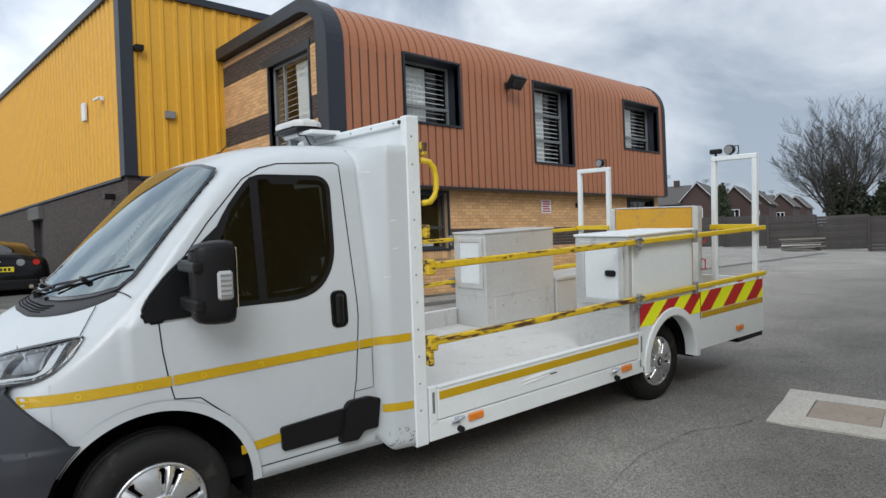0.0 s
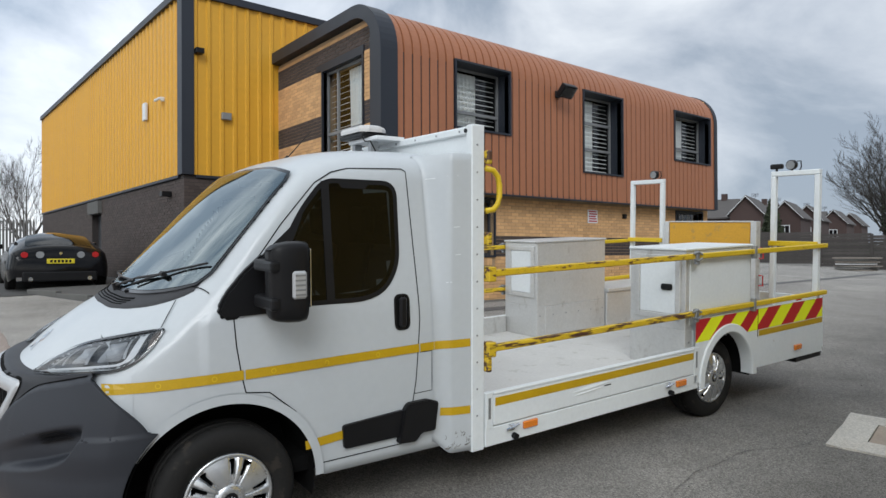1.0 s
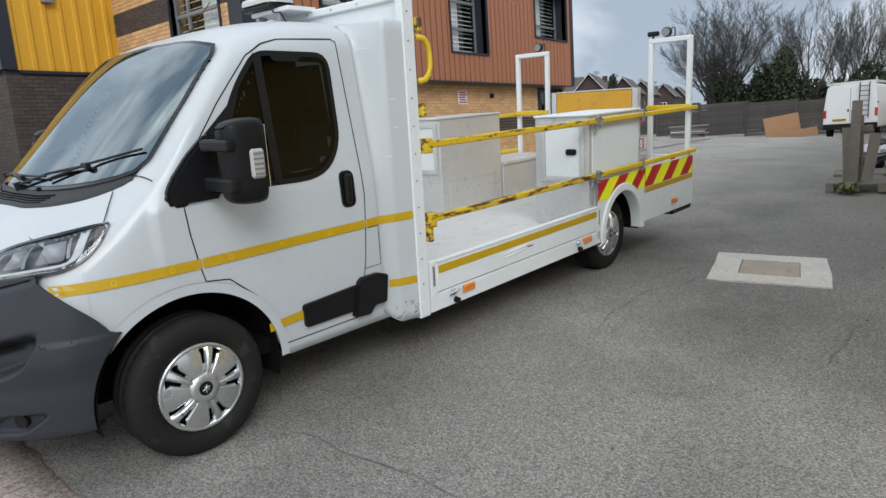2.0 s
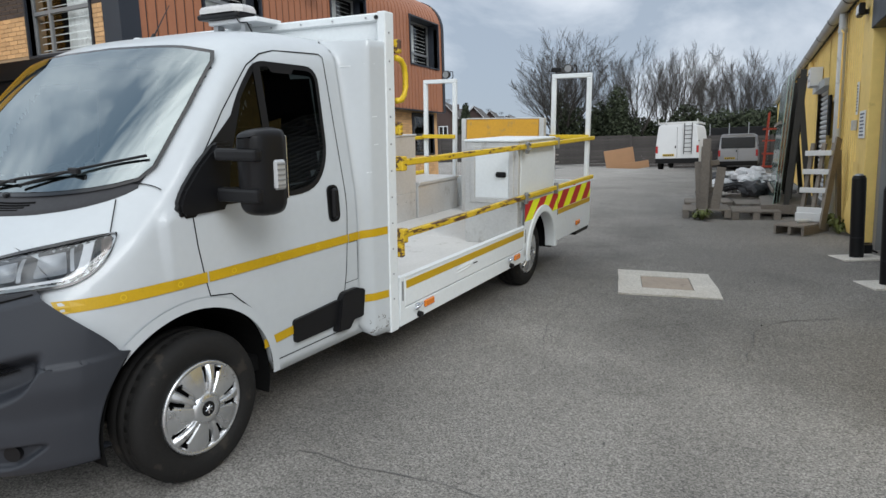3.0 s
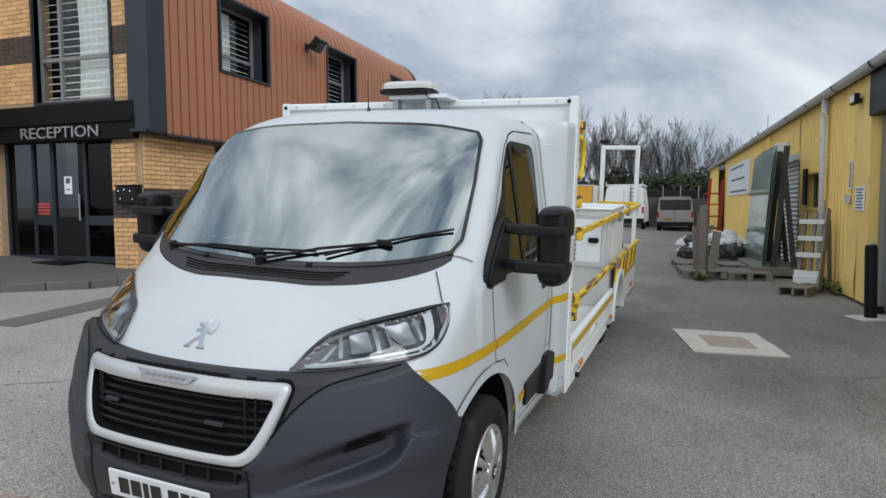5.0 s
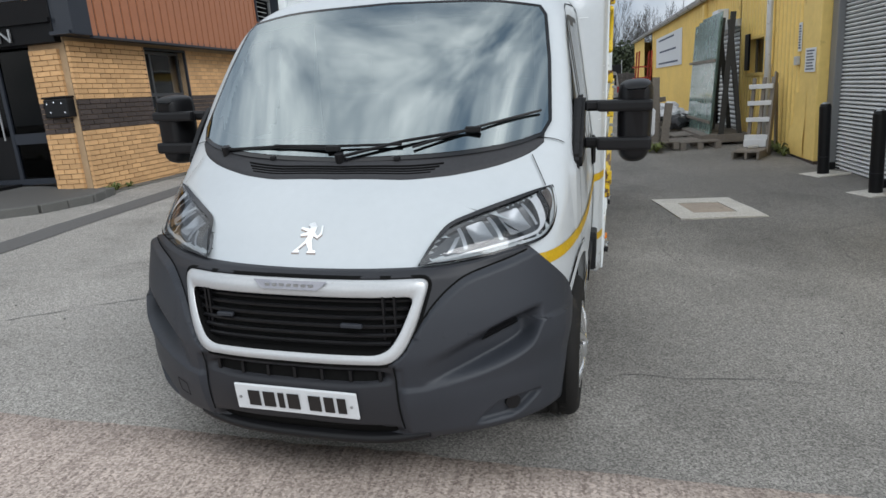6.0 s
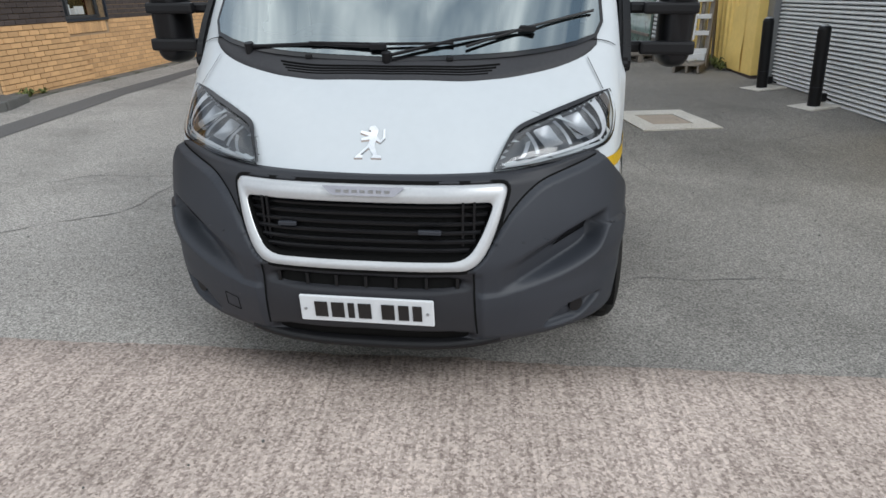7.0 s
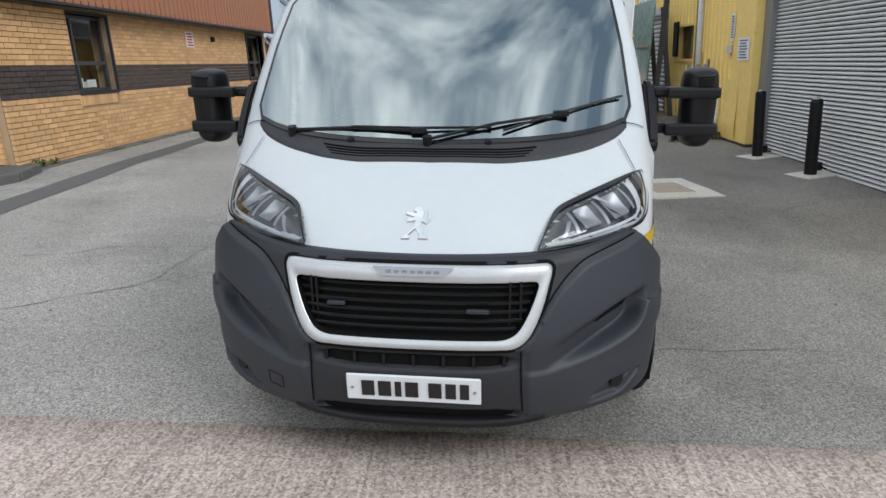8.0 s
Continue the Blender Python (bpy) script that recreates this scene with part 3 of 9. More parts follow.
def brick_wall(parent, m, length, z0, z1, dark, holes, pick=None, budget=300):
    """Stretcher bond on the plane y=0 of m, outside towards -y. dark: height bands of dark brick; holes: (x0, x1, z0, z1).
    Bricks inside pick (x0, x1, z0, z1) become single objects, the rest one joined mesh a colour."""
    joined = {False: ([], []), True: ([], [])}
    shared = {}
    made = 0
    course = BRICK_H + JOINT
    for c in range(int((z1 - z0) / course)):
        zb = z0 + c * course
        is_dark = any(a <= zb + 0.03 <= b for a, b in dark)
        x = -(BRICK_L + JOINT) / 2 if c % 2 else 0.0
        while x < length - 0.02:
            a, b = max(x, 0.0), min(x + BRICK_L, length)
            x += BRICK_L + JOINT
            for h in holes:
                if h[2] - 0.03 < zb + 0.03 < h[3]:
                    if h[0] <= a < h[1]:
                        a = h[1]
                    elif h[0] < b <= h[1]:
                        b = h[0]
                    elif a < h[0] and b > h[1]:
                        b = h[0]
            w = b - a
            if w < 0.03:
                continue
            proud = 0.003 * random.random()
            if pick and made < budget and pick[0] <= a and b <= pick[1] and pick[2] <= zb <= pick[3]:
                key = (round(w, 2), is_dark)
                if key not in shared:
                    shared[key] = mesh_of("brick", brick_mesh(key[0]), BRICK_D if is_dark else BRICK_O)
                ob = new("brick", shared[key])
                ob.parent = parent
                ob.matrix_world = m @ Matrix.Translation(((a + b) / 2, -proud, zb))
                made += 1
            else:
                vs, fs = joined[is_dark]
                k = len(vs)
                for yy in (-proud, 0.05):
                    vs += [(a, yy, zb), (b, yy, zb), (b, yy, zb + BRICK_H), (a, yy, zb + BRICK_H)]
                fs += [(k, k + 1, k + 2, k + 3), (k + 4, k, k + 3, k + 7), (k + 1, k + 5, k + 6, k + 2), (k + 3, k + 2, k + 6, k + 7), (k + 4, k + 5, k + 1, k)]
    for is_dark, (vs, fs) in joined.items():
        if vs:
            me = bpy.data.meshes.new("brickwork")
            me.from_pydata(vs, [], fs)
            me.materials.append(BRICK_D if is_dark else BRICK_O)
            ob = new("brickwork", me)
            ob.parent, ob.matrix_world = parent, m
            ob["kind"] = "stuff"


def wall_panel(name, m, length, z0, z1, holes, mi, label, thick=0.25, y0=0.008):
    """A wall of thickness thick behind the plane y=0 of m, with openings right through."""
    xs = sorted({0.0, length, *(h[0] for h in holes), *(h[1] for h in holes)})
    zs = sorted({z0, z1, *(min(z1, max(z0, v)) for h in holes for v in h[2:])})
    bm = bmesh.new()
    for i in range(len(xs) - 1):
        for k in range(len(zs) - 1):
            cx, cz = (xs[i] + xs[i + 1]) / 2, (zs[k] + zs[k + 1]) / 2
            if not any(h[0] < cx < h[1] and h[2] < cz < h[3] for h in holes):
                add_box(bm, xs[i], xs[i + 1], y0, y0 + thick, zs[k], zs[k + 1])
    bmesh.ops.remove_doubles(bm, verts=bm.verts, dist=0.0005)
    bm.verts.index_update()
    seen = {}
    for f in bm.faces:
        seen.setdefault(frozenset(v.index for v in f.verts), []).append(f)
    bmesh.ops.delete(bm, geom=[f for fs in seen.values() if len(fs) > 1 for f in fs], context="FACES")
    ob = part(name, bm, mi)
    ob.matrix_world = m
    return tagged(ob, label, "wall", kind="structure")


def ribbed(path, length, pitch, rib_w, rib_h, base, start=0.0):
    """Profiled sheet: path is a list of (x, z, nx, nz) with outward normals, drawn along y with trapezoid ribs."""
    cols = []
    y = start
    while y < length:
        for dy, h in ((0, 0), (pitch - rib_w * 1.9, 0), (pitch - rib_w * 1.45, 1), (pitch - rib_w * 0.45, 1)):
            if y + dy <= length:
                cols.append((y + dy, h))
        y += pitch
    cols.append((length, 0))
    bm = bmesh.new()
    add_grid(bm, [[(p[0] + p[2] * (base + h * rib_h), yy, p[1] + p[3] * (base + h * rib_h)) for p in path] for yy, h in cols])
    return bm


# ---- office building: brick below, terracotta cladding above with a curved eave ----
CLAD_X, BRICK_X, Y0, Y1, CLAD_Z, TOP_Z = -5.70, -6.0, 6.03, 18.15, 2.72, 6.25
R_EAVE = 0.98
office_windows = ((7.94, 9.43, 4.02, 5.33), (11.92, 13.43, 3.42, 5.34), (15.86, 17.72, 4.05, 5.38))


def eave_path(inset=0.0, lo=CLAD_Z, back=-11.5):
    """Section of the cladding: up the front, round the eave, back over the roof."""
    pts = [(CLAD_X - inset, lo, 1, 0), (CLAD_X - inset, TOP_Z - R_EAVE, 1, 0)]
    for i in range(1, 13):
        a = i / 12 * math.pi / 2
        pts.append((CLAD_X - R_EAVE + (R_EAVE - inset) * math.cos(a), TOP_Z - R_EAVE + (R_EAVE - inset) * math.sin(a), math.cos(a), math.sin(a)))
    pts.append((back, TOP_Z - inset, 0, 1))
    return pts


facade = Matrix.Translation((CLAD_X, 0, 0)) @ pose(0, 0, 0, 0, 0, 90)
# ribs between the windows: full-height strips and short strips above and below each opening
bm = bmesh.new()
pitch, rib_w, rib_h = 0.205, 0.030, -0.055
cuts = [Y0 + 0.46] + [v for w in office_windows for v in (w[0], w[1])] + [Y1 - 0.16]


def rib_columns(a, b):
    cols, k = [], math.ceil((a - Y0) / pitch)
    ys = [Y0 + i * pitch for i in range(k, k + 200) if Y0 + i * pitch < b - rib_w]
    cols.append((a, 0))
    for y in ys:
        if y > a + 0.005:
            cols += [(y, 0), (y + 0.012, 1), (y + rib_w, 1), (y + rib_w + 0.012, 0)]
    cols.append((b, 0))
    return cols


def clad_strip(bm, a, b, path):
    add_grid(bm, [[(p[0] + p[2] * h * rib_h, y, p[1] + p[3] * h * rib_h) for p in path] for y, h in rib_columns(a, b)])


full = eave_path()
for i in range(len(cuts) - 1):
    win = [w for w in office_windows if abs(w[0] - cuts[i]) < 1e-6]
    if win:
        w = win[0]
        clad_strip(bm, w[0], w[1], [(CLAD_X, CLAD_Z, 1, 0), (CLAD_X, w[2], 1, 0)])
        clad_strip(bm, w[0], w[1], [(CLAD_X, w[3], 1, 0)] + full[1:] if w[3] < TOP_Z - R_EAVE else [(CLAD_X - 0.004, w[3], 1, 0)] + full[2:])
    else:
        clad_strip(bm, cuts[i], cuts[i + 1], full)
cladding = part("cladding", bm, TERRA)
tagged(cladding, "terracotta standing-seam cladding curving into the roof", "cladding", kind="structure")
back_wall = wall_panel("wall_upper", facade, Y1, CLAD_Z, TOP_Z - R_EAVE, [(0.0, Y0 + 0.2, 0, 9)] + [(w[0], w[1], w[2], w[3]) for w in office_windows], NAVY, "dark inner leaf behind the terracotta cladding", thick=0.12, y0=0.02)
# soffit under the overhang
part("soffit", box_bm(-6.02, CLAD_X - 0.004, Y0 + 0.05, Y1 - 0.02, CLAD_Z + 0.002, CLAD_Z + 0.05), NAVY, cladding)
part("drip_trim", box_bm(CLAD_X - 0.02, CLAD_X + 0.045, Y0 + 0.46, Y1 - 0.16, CLAD_Z - 0.035, CLAD_Z + 0.0), NAVY, cladding)


def end_frame(name, ya, yb, grow):
    """The navy hoop at either end of the clad volume."""
    bm = bmesh.new()
    out, inn = eave_path(-grow), eave_path(0.22)
    rows = [[(p[0], y, p[1]) for p in path] for y, path in ((ya, inn), (ya, out), (yb, out), (yb, inn), (ya, inn))]
    add_grid(bm, rows)
    bmesh.ops.recalc_face_normals(bm, faces=bm.faces)
    return tagged(part(name, bm, NAVY), "navy metal hoop framing the end of the cladding", "trim", kind="structure")


end_frame("trim_near", Y0 + 0.09, Y0 + 0.47, 0.035)
end_frame("trim_far", Y1 - 0.17, Y1, 0.02)
# shadowed gap between brick and hoop, drawn as a solid dark strip
tagged(part("trim_jamb", box_bm(-6.13, -5.93, Y0 + 0.15, Y0 + 0.29, 2.72, TOP_Z - 0.3), NAVY), "dark strip standing in for the shadowed gap beside the brick gable", "trim", kind="structure")
# the far gable and the back, closing the building
tagged(part("wall_far_gable", box_bm(-11.5, -6.0, Y1 - 0.25, Y1 - 0.02, 0, TOP_Z - 0.25), BRICK_O), "buff brick far gable of the office", "wall", kind="structure")
tagged(part("roof_deck", box_bm(-11.5, -6.75, Y0 + 0.3, Y1 - 0.1, TOP_Z - 0.2, TOP_Z - 0.02), ROOF_GREY), "flat grey roof deck of the office", "roof", kind="structure")


def office_window(m, w, h, deep, splits, blinds, light, name, label):
    """A window set back by deep in a dark reveal: frame, mullions, panes and blind slats. m: lower left corner on the wall's face, x along, y inwards."""
    win = thing(name, m, label, "window", kind="structure")
    bm = bmesh.new()
    t = 0.04
    for a in ((-t, 0.0, -t, h + t), (w, w + t, -t, h + t), (0.0, w, -t, 0.0), (0.0, w, h, h + t)):
        add_box(bm, a[0], a[1], -0.035, deep + 0.06, a[2], a[3])
    part("reveal", bm, NAVY, win)
    bm = bmesh.new()
    f = 0.05
    for a in ((0.002, f, 0.002, h - 0.002), (w - f, w - 0.002, 0.002, h - 0.002), (f, w - f, 0.002, f), (f, w - f, h - f, h - 0.002)):
        add_box(bm, a[0], a[1], deep, deep + 0.05, a[2], a[3])
    for kind, v in splits:
        if kind == "v":
            add_box(bm, v - 0.025, v + 0.025, deep - 0.005, deep + 0.05, f, h - f)
        else:
            add_box(bm, f, w - f, deep - 0.006, deep + 0.05, v - 0.03, v + 0.03)
    part("window_frame", bm, light, win)
    ob = part("pane", pane_bm(f, w - f, deep + 0.02, f, h - f), WINDOW, win)
    ob.visible_shadow = False
    if blinds:
        bm = bmesh.new()
        z = f + 0.05
        while z < h - f:
            add_box(bm, f + 0.01, w - f - 0.01, 0, 0.005, 0, 0.05, m=Matrix.Translation((0, deep + 0.085, z)) @ pose(0, 0, 0, -62, 0, 0))
            z += blinds[0]
        part("blind", bm, BLIND, win, "open white blind slats")
        a, b = blinds[1]
        bm = bmesh.new()
        add_grid(bm, [[(lerp(a, b, k / 24) + 0.05 * math.sin(3.2 * z / h) * (1 - k / 24), deep + 0.17 + 0.02 * math.sin(k * 1.9), z) for k in range(25)] for z in np.linspace(f, h - f, 9)])
        part("curtain", facing(bm, (0, -1, 0)), BLIND, win, "white net curtain", smooth=True)
    # room lining in near-black, its colour standing in for the unlit interior
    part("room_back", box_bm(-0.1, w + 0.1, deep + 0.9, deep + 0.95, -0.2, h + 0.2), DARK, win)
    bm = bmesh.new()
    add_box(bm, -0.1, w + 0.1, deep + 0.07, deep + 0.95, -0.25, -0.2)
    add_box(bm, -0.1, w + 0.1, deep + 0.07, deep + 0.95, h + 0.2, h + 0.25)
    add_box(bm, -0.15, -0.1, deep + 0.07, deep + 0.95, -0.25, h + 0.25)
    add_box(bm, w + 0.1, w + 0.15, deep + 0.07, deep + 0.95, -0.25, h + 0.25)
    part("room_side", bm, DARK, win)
    return win


for i, w in enumerate(office_windows):
    ww, hh = w[1] - w[0], w[3] - w[2]
    sp = [("v", ww * 0.16), ("h", hh * 0.3)] if i != 1 else [("h", hh * 0.32), ("h", hh * 0.66), ("v", ww * 0.18)]
    office_window(facade @ Matrix.Translation((w[0], 0.0, w[2])), ww, hh, 0.34, sp, (0.107, (0.12 * ww, 0.66 * ww)), ALU_MID, f"window_{i + 1}", "grey-framed window with white blinds in a deep dark reveal")

# brick ground floor
BZ = 0.12
ground_windows = ((8.06, 9.24, 1.42, 2.62), (16.4, 17.8, 1.42, 2.62))
brick_m = Matrix.Translation((BRICK_X, 0, 0)) @ pose(0, 0, 0, 0, 0, 90)
front = brick_m @ Matrix.Translation((Y0 + 0.27, 0, 0))
holes_f = [(a - Y0 - 0.27, b - Y0 - 0.27, c, d) for a, b, c, d in ground_windows]
DARK_BANDS = ((0.0, 0.40), (1.40, 1.845), (4.02, 4.46), (5.40, 5.84))
wall_front = wall_panel("wall_front", front, Y1 - Y0 - 0.5, BZ, CLAD_Z, holes_f, MORTAR, "buff brick wall with one dark brick band", thick=0.3)
for i, (a, b, c, d) in enumerate(ground_windows):
    office_window(brick_m @ Matrix.Translation((a, 0.0, c)), b - a, d - c, 0.10, [("v", 0.3), ("h", (d - c) * 0.38)], None, ALU_DARK, f"window_{i + 5}", "dark-framed ground floor window with clutter behind it")
    bm = bmesh.new()
    for k in range(int((b - a) / 0.075)):
        add_box(bm, a + k * 0.075, a + k * 0.075 + 0.065, -0.012, 0.03, c - 0.215, c - 0.04 - 0.012)
    ob = part("soldier_course", bm, BRICK_O, wall_front)
    ob.matrix_world = brick_m
for x0, z0, hgt in ((8.5, 1.5, 0.16), (8.75, 1.5, 0.10), (8.95, 1.5, 0.13)):
    ob = part("box_file", box_bm(-0.05, 0.05, 0, 0.14, 0, hgt, bevel=0.006), PAPER)
    ob.matrix_world = brick_m @ pose(x0, 0.19, z0 - 0.02, 0, 0, 12 * (x0 - 8.7) * 10)
    tagged(ob, "pale box standing behind the ground floor window", "box", group="boxes in the window")

# gable end with the reception entrance
END_Y = Y0 + 0.27
gable = Matrix.Translation((-10.45, END_Y, 0))
GL = -6.11 + 10.45
gx = lambda x: x + 10.45
holes_g = [(gx(-8.18), gx(-6.56), 3.30, 5.36), (gx(-9.15), gx(-6.62), 0.0, 2.66), (gx(-9.6), gx(-6.05), 2.64, 3.24)]
wall_end = wall_panel("wall_end", gable, GL, BZ + 0.2, TOP_Z - 0.24, holes_g[:2], MORTAR, "buff brick gable with dark brick bands", thick=0.3)
office_window(gable @ Matrix.Translation((gx(-8.18), 0, 3.30)), 1.62, 2.06, 0.09, [("v", 0.46), ("h", 0.72)], (0.120, (0.66, 1.58)), ALU_MID, "window_4", "tall grey-framed office window with white blinds")
lint = part("lintel", box_bm(gx(-8.45), gx(-6.5), -0.03, 0.0, 5.40, 5.53), NAVY, wall_end)
lint.matrix_world = gable
# reception screen
rec = thing("reception_screen", gable @ Matrix.Translation((gx(-9.15), 0.12, 0.62)), "dark glazed aluminium reception entrance with a closed door", "entrance", kind="structure")
bm = bmesh.new()
for a, b in ((0.0, 0.06), (0.62, 0.68), (1.05, 1.13), (1.78, 1.84), (2.46, 2.53)):
    add_box(bm, a, b, 0, 0.06, 0, 2.1)
add_box(bm, 0.06, 2.46, 0.002, 0.058, 0, 0.09)
add_box(bm, 0.06, 2.46, 0.002, 0.058, 2.02, 2.1)
add_box(bm, 1.84, 2.46, 0.004, 0.056, 0.62, 0.78)
add_box(bm, 0.68, 1.05, 0.004, 0.056, 0.62, 0.78)
part("window_frame", bm, NAVY, rec)
door = part("door", box_bm(1.135, 1.775, 0.01, 0.05, 0.095, 0.75), BLACK, rec, "black lower door panel")
part("handle", cyl_bm((1.70, -0.03, 0.7), (1.70, -0.03, 1.15), 0.014), STEEL, door)
ob = part("pane", pane_bm(0.06, 2.46, 0.03, 0.09, 2.02), SMOKED, rec)
ob.visible_shadow = False
# near-black back wall: the entrance's deep shade is put into its colour
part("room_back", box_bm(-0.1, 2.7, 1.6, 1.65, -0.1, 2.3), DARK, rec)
part("notice", box_bm(1.33, 1.50, 0.018, 0.022, 1.15, 1.45), PAPER, rec, "white paper notice with a dark figure bar")
bm = bmesh.new()
add_box(bm, 1.37, 1.46, 0.014, 0.017, 1.33, 1.42)
add_box(bm, 1.37, 1.46, 0.014, 0.017, 1.22, 1.24)
part("notice_print", bm, INK, rec)
bm = bmesh.new()
for k in range(4):
    add_box(bm, 0.72, 1.0, 0.0, 0.003, 0.80 + 0.055 * k, 0.835 + 0.055 * k)
part("sticker", bm, RED_INK, rec, "red and white door sticker")
part("step_mat", box_bm(1.13, 1.8, -0.5, -0.02, -0.02, 0.02), BLACK, rec)
FASCIA = mat("black_fascia_sheet", (0.005, 0.005, 0.006), 0.5, var=0.15, bump=0.02, spec=0.15)
canopy = part("fascia", box_bm(gx(-9.6), gx(-6.03), -0.14, -0.005, 2.64, 3.23, bevel=0.008), FASCIA)
canopy.matrix_world = gable
tagged(canopy, "black fascia over the entrance with steel lettering", "sign fascia", kind="structure")
part("fascia_ledge", box_bm(gx(-9.6), gx(-6.03), -0.19, -0.142, 2.91, 2.97), FASCIA, canopy)
letters = text_bm("RECEPTION", 0.262, 0.012)
half = max(v.co.x for v in letters.verts)
for v in letters.verts:
    v.co.x = v.co.x * 0.835 / half + gx(-7.545)
    v.co.y -= 0.165
    v.co.z += 2.767
part("lettering", letters, STEEL, canopy, "brushed steel capital letters")
post_box = thing("post_box", gable @ Matrix.Translation((gx(-6.42), -0.16, 1.60)), "black wall-mounted post box with round labels", "post box")
part("body", box_bm(0, 0.40, 0, 0.155, 0, 0.27, bevel=0.02), BLACK, post_box)
part("lid", box_bm(-0.01, 0.41, -0.015, 0.155, 0.272, 0.30, bevel=0.008), BLACK, post_box)
bm = bmesh.new()
for k, zz in ((0.06, 0.2), (0.18, 0.22), (0.30, 0.2), (0.1, 0.08), (0.34, 0.07)):
    add_cyl(bm, (k, -0.004, zz), (k, 0.002, zz), 0.012, seg=10)
tagged(part("stud", bm, CHROME, post_box), kind="stuff")

# wall sign: red and white, unreadable lines
sign = thing("wall_sign", brick_m @ Matrix.Translation((12.42, -0.02, 2.2)), "small white wall sign with red lines of print", "sign")
part("panel", box_bm(0, 0.38, 0, 0.015, 0, 0.33, bevel=0.003), PAPER, sign)
bm = bmesh.new()
for k in range(5):
    add_box(bm, 0.03 + 0.02 * (k % 2), 0.35 - 0.025 * (k % 3), -0.003, 0.001, 0.03 + k * 0.06, 0.065 + k * 0.06)
part("print", bm, RED_INK, sign)
tagged(part("wall_spike_light", box_bm(-0.05, 0.05, -0.08, 0.02, 0, 0.12, bevel=0.01), BLACK), "small black sensor on the brick wall", "sensor").matrix_world = brick_m @ Matrix.Translation((13.9, 0, 2.35))


def floodlight(m, label, s=1.0):
    f = thing("floodlight", m, label, "floodlight")
    bm = bmesh.new()
    add_cyl(bm, (0, 0, 0), (0, -0.18 * s, 0.10 * s), 0.025 * s)
    add_box(bm, -0.07 * s, 0.07 * s, -0.02, 0.01, -0.07 * s, 0.07 * s, bevel=0.006)
    part("bracket", bm, BLACK, f)
    tilt = pose(0, -0.26 * s, 0.02 * s, 42, 0, 0)
    part("housing", box_bm(-0.2 * s, 0.2 * s, -0.06 * s, 0.06 * s, -0.14 * s, 0.14 * s, bevel=0.02 * s, m=tilt), BLACK, f)
    part("lens", box_bm(-0.17 * s, 0.17 * s, -0.068 * s, -0.061 * s, -0.11 * s, 0.11 * s, m=tilt), LENS, f)
    part("reflector", box_bm(-0.17 * s, 0.17 * s, -0.0608 * s, -0.0602 * s, -0.11 * s, 0.11 * s, m=tilt), SILVER, f)
    return f


floodlight(facade @ Matrix.Translation((10.95, -0.03, 5.1)), "black floodlight on the terracotta cladding", 1.1)

# ---- ochre warehouse behind ----
YX, YY, YZ, YT = -10.45, 4.08, 3.24, 7.22


def ochre_sheet(m, length, z0, z1, pitch, name, label):
    bm = bmesh.new()
    cols, x = [], 0.0
    while x < length - 0.02:
        cols += [(x, 0.0), (x + pitch * 0.62, 0.0), (x + pitch * 0.70, 0.035), (x + pitch * 0.92, 0.035)]
        x += pitch
    cols.append((length, 0.0))
    add_grid(bm, [[(min(x, length), -d, z) for z in (z0, z1)] for x, d in cols])
    ob = part(name, bm, OCHRE)
    ob.matrix_world = m
    return tagged(ob, label, "wall", kind="structure")


right_m = Matrix.Translation((YX, 0, 0)) @ pose(0, 0, 0, 0, 0, 90)
ochre_sheet(right_m @ Matrix.Translation((YY, 0, 0)), 16, YZ, YT, 0.30, "wall_ochre_side", "ochre yellow profiled metal warehouse wall")
LEFT_LEN = 17.6
left_m = Matrix.Translation((YX, YY, 0)) @ pose(0, 0, 0, 0, 0, 182) @ Matrix.Diagonal((1, -1, 1, 1))
ochre_sheet(left_m, LEFT_LEN, YZ, YT, 0.30, "wall_ochre_front", "ochre yellow profiled metal warehouse front")
# dark brick base, corner and verge trims
base_r = wall_panel("wall_base_side", right_m @ Matrix.Translation((YY, 0, 0)), 3.0, 0.2, YZ, [], MORTAR_D, "dark brick plinth of the warehouse")
brick_wall(base_r, right_m @ Matrix.Translation((YY, 0.0, 0)), 2.6, 0.3, YZ - 0.02, ((0, 9),), [])
base_f = wall_panel("wall_base_front", left_m, LEFT_LEN, 0.2, YZ, [(7.4, 8.6, 0.0, 2.75)], MORTAR_D, "dark brick plinth with a recessed doorway")
brick_wall(base_f, left_m, LEFT_LEN, 0.3, YZ - 0.02, ((0, 9),), [(7.4, 8.6, 0.0, 2.75)])
bm = bmesh.new()
add_box(bm, -0.06, 0.20, -0.07, 0.02, YZ, YT + 0.02)
ob = part("corner_trim_side", bm, NAVY)
ob.matrix_world = right_m @ Matrix.Translation((YY, 0, 0))
tagged(ob, "navy corner flashing", "trim", kind="structure")
ob = part("corner_trim_front", box_bm(-0.07, 0.22, -0.07, 0.02, YZ, YT + 0.02), NAVY)
ob.matrix_world = left_m
tagged(ob, "navy corner flashing", "trim", kind="structure")
for mm, ln in ((right_m @ Matrix.Translation((YY, 0, 0)), 16), (left_m, LEFT_LEN)):
    bm = bmesh.new()
    add_box(bm, -0.08, ln, -0.09, 0.3, YT, YT + 0.16)
    add_box(bm, 0.25, ln, -0.05, 0.02, YZ - 0.06, YZ)
    ob = part("eave_trim", bm, NAVY)
    ob.matrix_world = mm
    tagged(ob, "navy eave and drip flashing", "trim", kind="structure")
